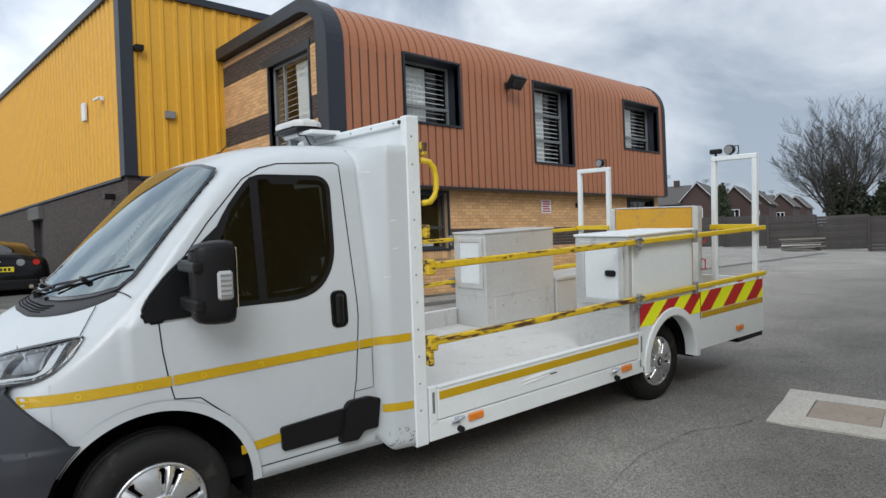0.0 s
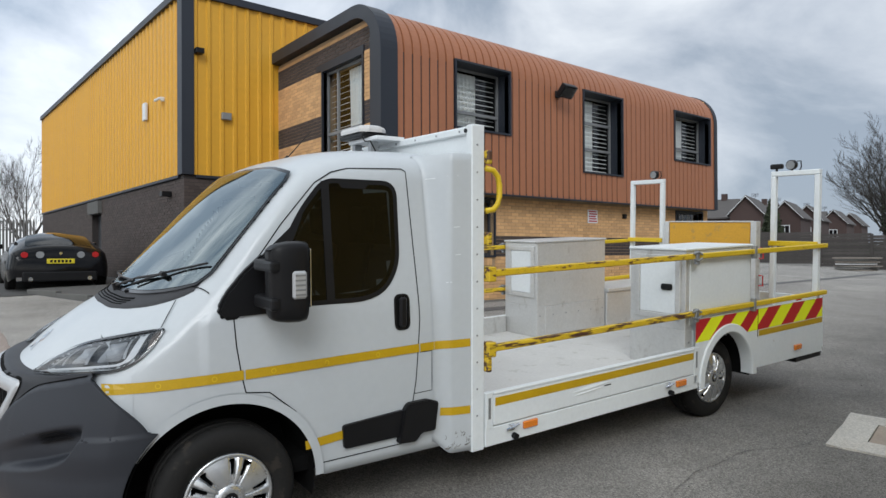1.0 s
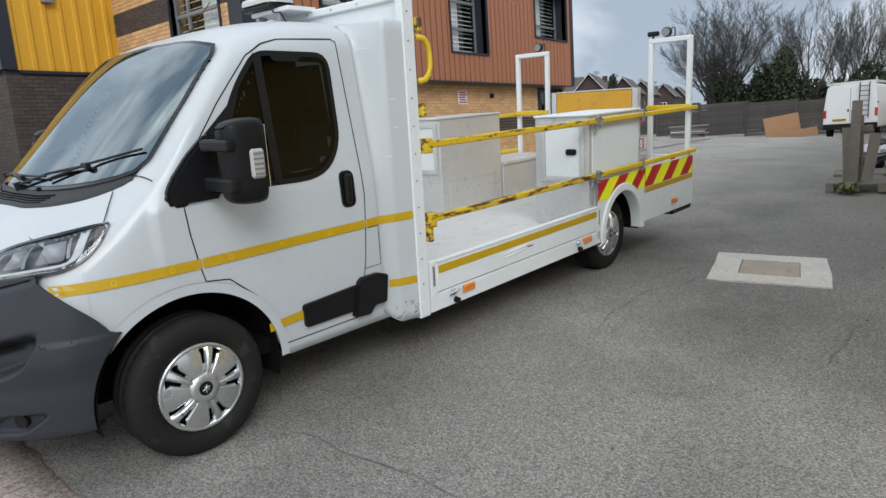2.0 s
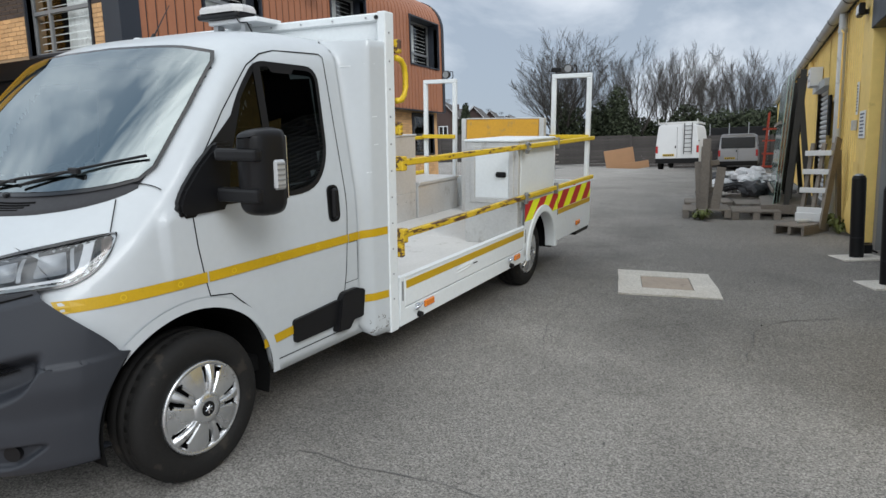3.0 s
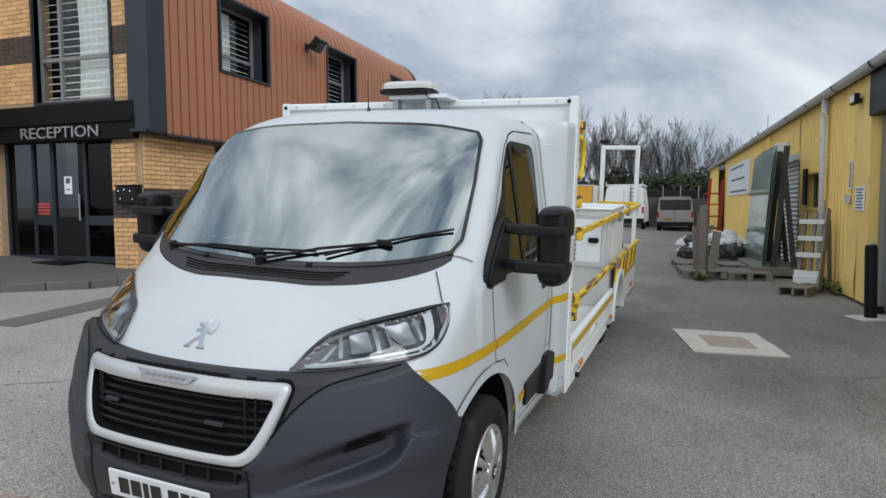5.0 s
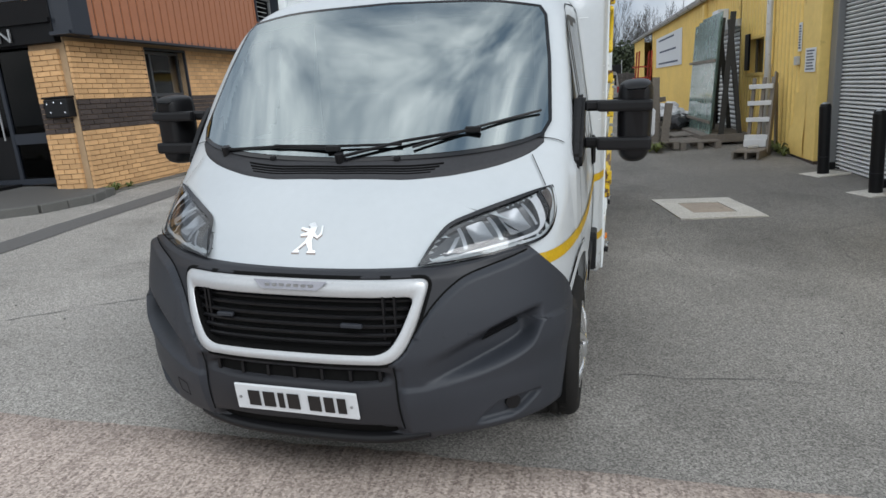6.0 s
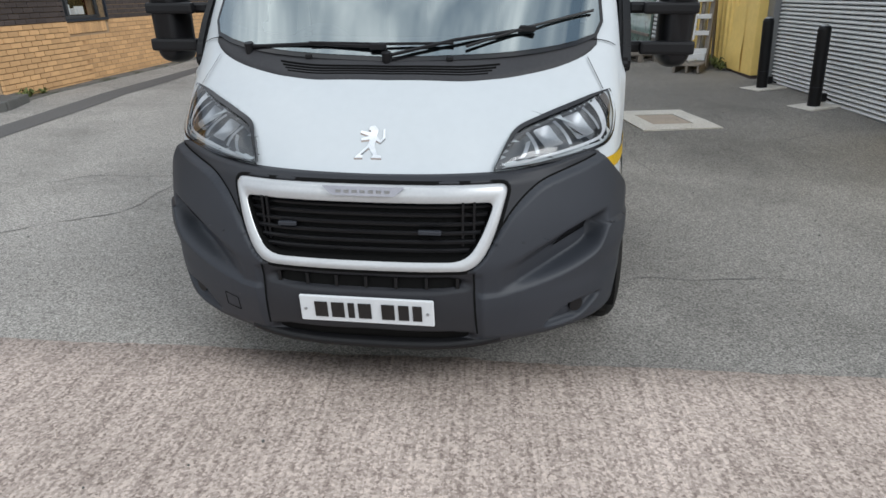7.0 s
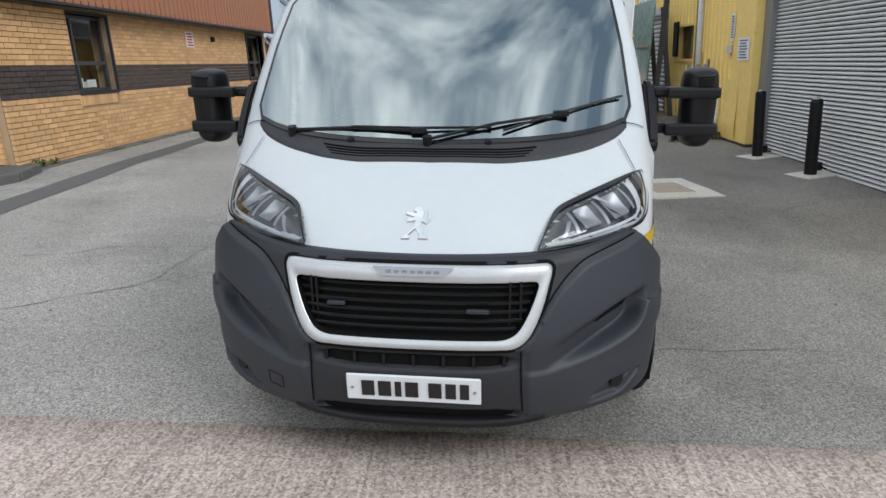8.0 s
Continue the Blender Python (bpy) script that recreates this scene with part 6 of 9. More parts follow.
# grille: silver surround, dark back and slats
grille = part("grille", fill_patch(inset_poly(GRILLE, 0.02), lambda x, z: Vector((x, front_y(x, z) + 0.042, z)), 0.08), DARK, truck, "black slatted radiator grille")
g_in = round_poly([(-0.372, 0.641), (0.372, 0.641), (0.425, 0.72), (0.467, 0.842), (-0.467, 0.842), (-0.425, 0.72)], [0.06, 0.06, 0.1, 0.03, 0.03, 0.1])
bm = bmesh.new()
dense = lambda poly: [(lerp(p[0], q[0], k / 8), lerp(p[1], q[1], k / 8)) for p, q in zip(poly, poly[1:] + poly[:1]) for k in range(8)]
between = lambda k: [(lerp(p[0], q[0], k), lerp(p[1], q[1], k)) for p, q in zip(dense(GRILLE), dense(g_in))]
n = len(between(0))
rings = [[bm.verts.new((p[0], front_y(*p) + d, p[1])) for p in between(k)] for k, d in ((0, 0.012), (0.05, -0.010), (0.14, -0.016), (0.82, -0.013), (0.93, -0.006))]
for r0, r1 in zip(rings, rings[1:]):
    for i in range(n):
        bm.faces.new((r0[i], r0[(i + 1) % n], r1[(i + 1) % n], r1[i]))
bmesh.ops.recalc_face_normals(bm, faces=bm.faces)
part("grille_surround", bm, SILVER, grille, "satin silver grille surround", smooth=True)
bm = bmesh.new()
add_grid(bm, [[(p[0], front_y(*p) + d, p[1]) for p in between(k)] for k, d in ((0.93, -0.006), (0.99, 0.012), (1, 0.042))], wrap=True)
part("surround_lip", bm, DARK, grille, "black inner lip of the surround")
part("surround_seam", ring_patch(dense(inset_poly(GRILLE, -0.012)), dense(GRILLE), lambda x, z: Vector((x, front_y(x, z) - 0.002, z))), DARK, grille)
grille_half = curve_through([(0.64, 0.372), (0.72, 0.425), (0.842, 0.467)])
for z in (0.668, 0.699, 0.731, 0.763, 0.795, 0.824):
    w = grille_half(z) - 0.006
    bm = bmesh.new()
    add_grid(bm, [[(x, front_y(x, z) + dy, z + dz) for dy, dz in ((0.040, 0.006), (0.024, 0.010), (0.017, 0.006), (0.019, -0.003), (0.040, -0.007))] for x in np.linspace(-w, w, 17)])
    part("grille_slat", bm, BLACK, grille)
for x in (-0.40, -0.38, 0.36, 0.40):
    part("grille_rib", box_bm(x - 0.004, x + 0.004, front_y(x, 0.75) + 0.02, front_y(x, 0.75) + 0.035, 0.68, 0.85), BLACK, grille)
for x0, x1, z in ((-0.335, -0.265, 0.752), (0.20, 0.285, 0.742)):
    part("strobe_light", box_bm(x0, x1, front_y(x0, z) + 0.002, front_y(x0, z) + 0.02, z - 0.008, z + 0.008, bevel=0.003), PLASTIC, grille, "slim warning lamp in the grille")
bm = bmesh.new()
badge_poly = round_poly([(-0.155, 0.906), (0.155, 0.906), (0.115, 0.874), (-0.115, 0.874)], 0.008)
part("badge_bar", fill_patch(badge_poly, lambda x, z: Vector((x, front_y(x, z) - 0.026, z)), 0.05), mat("badge_grey", (0.27, 0.27, 0.30), 0.3, 0.3, var=0.08, bump=0), grille, "grey badge bar with embossed mark")
bm = bmesh.new()
for k in range(7):
    add_box(bm, -0.10 + k * 0.03, -0.082 + k * 0.03, front_y(0, 0.89) - 0.029, front_y(0, 0.89) - 0.025, 0.884, 0.895)
part("badge_mark", bm, STEEL, grille)
# emblem on the bonnet: a plain rearing shape in chrome
shape = [(-0.050, -0.045), (-0.022, -0.045), (-0.022, -0.037), (-0.030, -0.035), (-0.006, -0.012), (0.012, -0.036), (0.006, -0.045), (0.040, -0.045), (0.038, -0.037), (0.026, -0.036), (0.012, -0.004), (0.014, 0.012), (0.030, 0.004), (0.044, 0.020), (0.040, 0.050), (0.034, 0.050), (0.036, 0.022), (0.028, 0.012), (0.016, 0.024), (0.018, 0.046), (0.004, 0.062), (-0.012, 0.058), (-0.016, 0.048), (-0.006, 0.044), (-0.008, 0.038), (-0.040, 0.044), (-0.042, 0.037), (-0.010, 0.026), (-0.036, 0.018), (-0.035, 0.011), (-0.006, 0.014), (-0.012, -0.006), (-0.038, -0.034)]
bm = fill_patch([(1.15 * p[0] - 0.012, 1.15 * p[1]) for p in shape], lambda x, z: on_top(0.008)(x, 0.213 + z * 0.88), 0.4)
side = bmesh.ops.extrude_face_region(bm, geom=bm.faces[:])
for v in [g for g in side["geom"] if isinstance(g, bmesh.types.BMVert)]:
    v.co.z -= 0.010
bmesh.ops.recalc_face_normals(bm, faces=bm.faces)
part("emblem", bm, CHROME, truck, "chrome emblem on the bonnet")
# number plate
plate = part("number_plate", box_bm(-0.26, 0.26, front_y(0, 0.45) + 0.002, front_y(0, 0.45) + 0.014, 0.396, 0.507, bevel=0.004), PLATE, truck, "white plate with black bars")
for x0, x1 in ((-0.20, -0.15), (-0.135, -0.085), (-0.07, -0.045), (-0.03, 0.02), (0.06, 0.11), (0.125, 0.165), (0.18, 0.215)):
    part("plate_bar", box_bm(x0, x1, front_y(0, 0.45) - 0.001, front_y(0, 0.45) + 0.0015, 0.420, 0.485), FRIT, plate)
for x in (-0.237, 0.237):
    part("plate_screw", cyl_bm((x, front_y(0, 0.45), 0.452), (x, front_y(0, 0.45) + 0.004, 0.452), 0.006, seg=10), STEEL, plate)
for k in range(7):
    x = -0.345 + k * 0.115
    part("slot_bar", box_bm(x - 0.006, x + 0.006, front_y(x, 0.545) + 0.020, front_y(x, 0.545) + 0.04, 0.534, 0.574), BLACK, bumper)
part("slot_back", fill_patch(round_poly([(-0.405, 0.532), (0.405, 0.532), (0.405, 0.576), (-0.405, 0.576)], 0.012), lambda x, z: Vector((x, front_y(x, z) + 0.032, z)), 0.1), DARK, bumper)
bm = bmesh.new()
add_grid(bm, [[(x, front_y(x, 0.30) + dy, z + 0.03 * (abs(x) / 0.5) ** 4) for dy, z in ((0.06, 0.300), (0.004, 0.297), (-0.012, 0.282), (-0.010, 0.264), (0.02, 0.252), (0.09, 0.248))] for x in np.linspace(-0.50, 0.50, 41)])
part("chin_lip", facing(bm, (0, -1, 0)), BLACK, bumper, "black plastic chin lip", smooth=True)
part("lip_back", fill_patch(round_poly([(-0.42, 0.296), (0.42, 0.296), (0.42, 0.352), (-0.42, 0.352)], 0.008), lambda x, z: Vector((x, front_y(x, z) + 0.025, z)), 0.1), DARK, bumper)


# the middle of the front, grille and bumper together, is drawn forward to a blunt nose
for ob in [bumper, *bumper.children, grille, *grille.children, plate, *plate.children]:
    for v in ob.data.vertices:
        x, y, z = v.co
        w = (1 - smooth01((abs(x) - 0.30) / 0.52)) * smooth01((z - 0.12) / 0.40) * (1 - 0.6 * smooth01((z - 0.90) / 0.05))
        if ob == bumper and z > 0.88 and y > front_y(x, z) + 0.03:
            continue
        v.co = (x * (1 - 0.028 * w), y - 0.068 * w, z + 0.018 * w * (1.62 - z) * smooth01((z - 0.45) / 0.2))

INDICATOR = mat("indicator_tint", (0.11, 0.09, 0.08), 0.35, 0.4, var=0.25, scale=30, bump=0.2)
GUIDE = mat("light_guide_white", (0.58, 0.59, 0.61), 0.3, var=0.06, bump=0)
LAMP_GREY = mat("lamp_bowl_grey", (0.14, 0.143, 0.15), 0.4, 0.3, var=0.1, bump=0)
REFLECTOR = mat("lamp_reflector", (0.36, 0.37, 0.39), 0.45, 0.6, var=0.1, scale=20, bump=0.1)


# headlamps: dark bowl, silver reflectors, clear lens
def headlamp(sgn):
    def pt(u, v, off):
        a, b = Vector([f(u) for f in lamp_low]), Vector([f(u) for f in lamp_up])
        p = a.lerp(b, v)
        out = Vector((0.30 + 0.55 * u, -1.0 + 0.45 * u, 0.45)).normalized()
        p += out * (off + 0.030 * math.sin(math.pi * v) * math.sin(math.pi * min(1, 0.08 + 0.92 * u)) ** 0.7)
        w = max(0.0, 1 - 5 * min(v, 1 - v))
        if w and u > 0.1 and p.z < cab_zt(p.y) - 0.01:
            p.x += w * max(0.0, cab_side(p.y, p.z) + 0.004 + off * 0.5 - p.x)
        p.x *= sgn
        return p
    square = [(0, 0), (1, 0), (1, 1), (0, 1)]
    lamp = part("headlamp", facing(fill_patch(square, lambda u, v: pt(u, v, 0.005), 0.07), (sgn * 0.6, -1, 0.4)), LENS, truck, "clear headlamp with silver reflectors", smooth=True)
    lamp.visible_shadow = False
    part("bowl", fill_patch(square, lambda u, v: pt(u, v, 0.002 - 0.075 * math.sin(math.pi * v) ** 0.5 * math.sin(math.pi * u) ** 0.5), 0.06), LAMP_GREY, lamp, smooth=True)
    edge = [(u, -0.03) for u in np.linspace(0, 1, 30)] + [(u, 1.05) for u in np.linspace(1, 0, 30)]
    inner = [(0.012 + 0.976 * u, 0.028) for u in np.linspace(0, 1, 30)] + [(0.012 + 0.976 * u, 0.955) for u in np.linspace(1, 0, 30)]
    part("lamp_rim", ring_patch(edge, inner, lambda u, v: pt(u, v, 0.011)), FRIT, lamp, smooth=True)
    part("indicator", fill_patch(round_poly([(0.855, 0.16), (0.945, 0.20), (0.965, 0.84), (0.90, 0.86)], 0.02), lambda u, v: pt(u, v, -0.006), 0.03), INDICATOR, lamp, "amber-tinted indicator section", smooth=True)
    for u0, u1, v0, v1, dp in ((0.36, 0.47, 0.30, 0.80, -0.022), (0.55, 0.68, 0.28, 0.82, -0.022)):
        poly = round_poly([(u0, v0), (u1, v0), (u1 + 0.02, v1), (u0 + 0.03, v1)], 0.03)
        part("reflector", fill_patch(poly, lambda u, v: pt(u, v, dp - 0.030 * math.sin(math.pi * min(1, max(0, (u - u0) / (u1 - u0 + 0.03)))) * math.sin(math.pi * max(0, min(1, (v - v0) / (v1 - v0))))), 0.03), REFLECTOR, lamp, smooth=True)
    for u0, v0, u1, v1, wide in ((0.20, 0.30, 0.30, 0.62, 0.035), (0.30, 0.26, 0.345, 0.82, 0.022), (0.49, 0.24, 0.525, 0.82, 0.020), (0.71, 0.28, 0.735, 0.84, 0.018)):
        part("lamp_fin", strip(subdivide_line([(u0, v0), (u1, v1)], 0.06), wide, lambda u, v: pt(u, v, -0.012)), REFLECTOR, lamp, smooth=True)
    guide = [(u, 0.15) for u in np.linspace(0.06, 0.68, 22)] + [(0.72, 0.17), (0.75, 0.22), (0.77, 0.32), (0.79, 0.48), (0.81, 0.66), (0.825, 0.84)]
    part("light_guide", strip(guide, 0.060, lambda u, v: pt(u, v, -0.007)), GUIDE, lamp, "white daytime light guide", smooth=True)
    part("lamp_ledge", strip([(u, 0.93) for u in np.linspace(0.30, 0.96, 24)], 0.07, lambda u, v: pt(u, v, -0.004)), FRIT, lamp, smooth=True)
    part("lamp_mask", fill_patch([(0.80, 0.10), (0.985, 0.10), (0.985, 0.92), (0.86, 0.92)], lambda u, v: pt(u, v, -0.010), 0.05), FRIT, lamp, "black outer end of the lamp", smooth=True)
    return lamp


headlamp(1)
headlamp(-1)


# mirrors: black housings on two long arms
def door_mirror(sgn):
    bm = prism_bm([(0.882, 1.245), (0.885, 1.21), (0.91, 1.185), (1.13, 1.19), (1.165, 1.25), (1.20, 1.50), (1.10, 1.50), (1.00, 1.41), (0.915, 1.31)], sgn * 0.955, sgn * 1.005, axis="x")
    bmesh.ops.bevel(bm, geom=bm.edges[:], offset=0.014, segments=2, affect="EDGES")
    root = part("door_mirror", bm, BLACK, truck, "black towing door mirror on two arms", smooth=False)
    tri = round_poly([(0.90, 1.20), (1.12, 1.235), (1.34, 1.69), (1.18, 1.55), (1.03, 1.42), (0.92, 1.30)], 0.02)
    part("mirror_sail", fill_patch(tri, on_side(sgn, 0.006), 0.08), BLACK, root)
    for z in (1.452, 1.282):
        add = bmesh.new()
        add_box(add, 1.0, 1.20, 1.075, 1.135, z - 0.024, z + 0.024, bevel=0.012)
        if sgn < 0:
            bmesh.ops.scale(add, vec=(-1, 1, 1), verts=add.verts)
            bmesh.ops.reverse_faces(add, faces=add.faces)
        part("mirror_arm", add, BLACK, root)
    bm = bmesh.new()
    outline = round_poly([(1.155, 1.185), (1.300, 1.19), (1.308, 1.52), (1.287, 1.565), (1.172, 1.56), (1.150, 1.52)], [0.085, 0.085, 0.075, 0.075, 0.075, 0.075], 8)
    layers = []
    for y, d in ((1.215, 0.012), (1.21, 0.002), (1.18, -0.002), (1.13, 0.0), (1.09, 0.006), (1.065, 0.014), (1.050, 0.026), (1.042, 0.040)):
        layers.append([(sgn * p[0], y, p[1]) for p in (inset_poly(outline, d) if d else outline)])
    vs = add_grid(bm, layers, wrap=True)
    bm.faces.new(vs[0])
    bm.faces.new(vs[-1])
    bmesh.ops.recalc_face_normals(bm, faces=bm.faces)
    part("mirror_housing", bm, BLACK, root, smooth=True)
    for zc, hh in ((1.452, 0.026), (1.282, 0.03)):
        part("arm_cover", box_bm(sgn * 1.06, sgn * 1.302, 1.030, 1.075, zc - hh, zc + hh, bevel=0.014), BLACK, root)
    part("mirror_glass", box_bm(sgn * 1.185, sgn * 1.30, 1.217, 1.221, 1.26, 1.53, bevel=0.001), CHROME, root, "mirror glass")
    part("indicator_lens", box_bm(sgn * 1.282, sgn * 1.318, 1.128, 1.196, 1.302, 1.430, bevel=0.010), SILVER, root, "clear ribbed indicator lens")
    for k in range(5):
        part("lens_rib", box_bm(sgn * 1.316, sgn * 1.321, 1.138, 1.186, 1.318 + k * 0.022, 1.326 + k * 0.022), ALU_MID, root)


door_mirror(1)
door_mirror(-1)


# wheels
def wheel(x, y, z, sgn):
    w = new("wheel")
    w.parent = truck
    w.location = (x, y, z)
    R = 0.338
    prof = [(0.205, -0.10), (0.215, -0.005), (0.26, 0.008), (0.305, 0.004), (R - 0.012, -0.012), (R, -0.035)]
    prof += [(R, -0.075), (R - 0.008, -0.078), (R - 0.008, -0.086), (R, -0.089), (R, -0.125), (R - 0.008, -0.128), (R - 0.008, -0.136), (R, -0.139), (R, -0.18), (R - 0.012, -0.203), (0.305, -0.218), (0.22, -0.21), (0.205, -0.12)]
    seg = 72
    bm = bmesh.new()
    add_grid(bm, [[(sgn * b, a * math.cos(2 * math.pi * k / seg), a * math.sin(2 * math.pi * k / seg)) for k in range(seg)] for a, b in prof], wrap=True)
    bmesh.ops.recalc_face_normals(bm, faces=bm.faces)
    part("tyre", bm, RUBBER, w, "black worn tyre", smooth=True)
    lug = mesh_of("tread_block", box_bm(-sgn * 0.038, -sgn * 0.072, -0.014, 0.014, R - 0.014, R + 0.0012), RUBBER)
    for k in range(40):
        ob = new("tread_block", lug)
        ob.parent = w
        ob.matrix_local = pose(0, 0, 0, 9 * k, 0, 0)
    bm = bmesh.new()
    add_cyl(bm, (-sgn * 0.05, 0, 0), (-sgn * 0.045, 0, 0), 0.207, seg=48)
    part("rim", bm, DARK, w, "dark steel rim")
    trim = bmesh.new()
    add_grid(trim, [[(sgn * b, a * math.cos(2 * math.pi * k / 60), a * math.sin(2 * math.pi * k / 60)) for k in range(60)] for a, b in ((0.212, -0.012), (0.212, 0.0), (0.205, 0.006), (0.193, 0.002), (0.190, -0.02))], wrap=True)
    def face(r, deg):
        d = abs((deg + 36) % 72 - 36)          # away from the nearest narrow spoke
        t = (r - 0.06) / 0.138
        ridge = smooth01((7.5 - d) / 3.0)
        petal = smooth01((d - 13) / 4.0)
        base = 0.020 - 0.020 * t * t
        return base + 0.010 * ridge * math.sin(math.pi * min(1, t * 0.9 + 0.1)) + 0.004 * petal * (1 - abs(d - 36) / 40) - 0.012 * (1 - ridge) * (1 - petal)
    radii = list(np.linspace(0.062, 0.196, 14))
    grid = [[trim.verts.new((sgn * face(r, 2 * k), r * math.cos(math.radians(2 * k)), r * math.sin(math.radians(2 * k)))) for k in range(180)] for r in radii]
    for i in range(13):
        for k in range(180):
            d = abs((2 * k + 1 + 36) % 72 - 36)
            r = (radii[i] + radii[i + 1]) / 2
            if 0.118 < r < 0.188 and 7 < d < 13 + 30 * (0.19 - r) * 0.2 + 5 * smooth01((r - 0.15) / 0.03):
                continue
            trim.faces.new((grid[i][k], grid[i][(k + 1) % 180], grid[i + 1][(k + 1) % 180], grid[i + 1][k]))
    bmesh.ops.recalc_face_normals(trim, faces=trim.faces)
    cover = part("wheel_trim", trim, TRIM_SILVER, w, "scuffed silver wheel trim", smooth=True)
    bm = bmesh.new()
    add_grid(bm, [[(sgn * b, a * math.cos(2 * math.pi * k / 40), a * math.sin(2 * math.pi * k / 40)) for k in range(40)] for a, b in ((0.075, 0.015), (0.068, 0.028), (0.04, 0.032), (0.034, 0.030))], wrap=True)
    bmesh.ops.recalc_face_normals(bm, faces=bm.faces)
    part("hub_ring", bm, TRIM_SILVER, w, smooth=True)
    part("hub_cap", cyl_bm((sgn * 0.02, 0, 0), (sgn * 0.031, 0, 0), 0.034, seg=32), BLACK, w, "black hub cap with a silver mark")
    mark = bmesh.new()
    for a in (20, 75, 130, 200, 270, 330):
        add_cyl(mark, (sgn * 0.033, 0, 0.0), (sgn * 0.033, 0.02 * math.cos(radians(a)), 0.02 * math.sin(radians(a))), 0.0035, seg=6)
    part("hub_mark", mark, CHROME, w)
    return w


wheel(1.012, 0.915, 0.338, 1)
wheel(-1.022, 0.915, 0.338, -1)
wheel(0.955, 4.95, 0.335, 1)
wheel(-1.01, 4.95, 0.335, -1)
part("front_axle", cyl_bm((-0.8, 0.915, 0.33), (0.8, 0.915, 0.33), 0.05), DARK, truck)
part("rear_axle", cyl_bm((-0.8, 4.95, 0.33), (0.75, 4.95, 0.33), 0.06), DARK, truck)

# cab interior seen through the glass
INT = mat("cab_trim_plastic", (0.035, 0.036, 0.038), 0.7, var=0.15, bump=0.05)
SEAT = mat("seat_fabric", (0.045, 0.046, 0.050), 0.9, var=0.2, scale=12, fine=120, bump=0.2)
bm = bmesh.new()
add_grid(bm, [[(x, y, z) for x in np.linspace(-0.78, 0.78, 9)] for y, z in ((0.80, 1.20), (0.86, 1.235), (0.98, 1.25), (1.08, 1.22), (1.12, 1.10), (1.10, 0.80))])
part("dashboard", bm, INT, truck, "dark dashboard", smooth=True)
for x in (-0.52, 0.16, 0.60):
    part("seat_base", box_bm(x - 0.22, x + 0.22, 1.45, 1.95, 0.75, 0.93, bevel=0.05), SEAT, truck)
    part("seat_back", box_bm(x - 0.22, x + 0.22, -0.06, 0.06, 0, 0.62, bevel=0.05, m=pose(0, 1.95, 0.90, -12, 0, 0)), SEAT, truck)
    part("headrest", box_bm(x - 0.12, x + 0.12, 2.03, 2.12, 1.56, 1.76, bevel=0.04), SEAT, truck)
bm = bmesh.new()
add_tube(bm, [pose(-0.5, 1.22, 1.18, 65, 0, 0) @ Vector((0.19 * math.cos(a), 0.19 * math.sin(a), 0)) for a in np.linspace(0, 2 * math.pi, 29)[:-1]], 0.016, 8, close=True)
part("steering_wheel", bm, INT, truck, smooth=True)
part("headlining", box_bm(-0.80, 0.80, 1.50, 2.28, 1.96, 1.97), INT, truck)
part("rear_lining", box_bm(-0.88, 0.88, 2.27, 2.285, 0.45, 1.98), INT, truck)

# ---- flatbed body: slight rise towards the rear ----
BX0, BX1 = -1.155, 1.085
RAKE = 0.017


def bz(z, y):
    return z + RAKE * (y - 2.45)


def bed_box(name, x0, x1, y0, y1, z0, z1, material, label="", bevel=0.004, parent=None):
    """A box on the body whose heights follow the body's rise."""
    bm = box_bm(x0, x1, y0, y1, z0, z1, bevel=bevel)
    for v in bm.verts:
        v.co.z = bz(v.co.z, v.co.y)
    return part(name, bm, material, parent or truck, label)


PRIMER = mat("scraped_primer", (0.16, 0.15, 0.14), 0.8, var=0.4, scale=30, fine=200, bump=0.2)
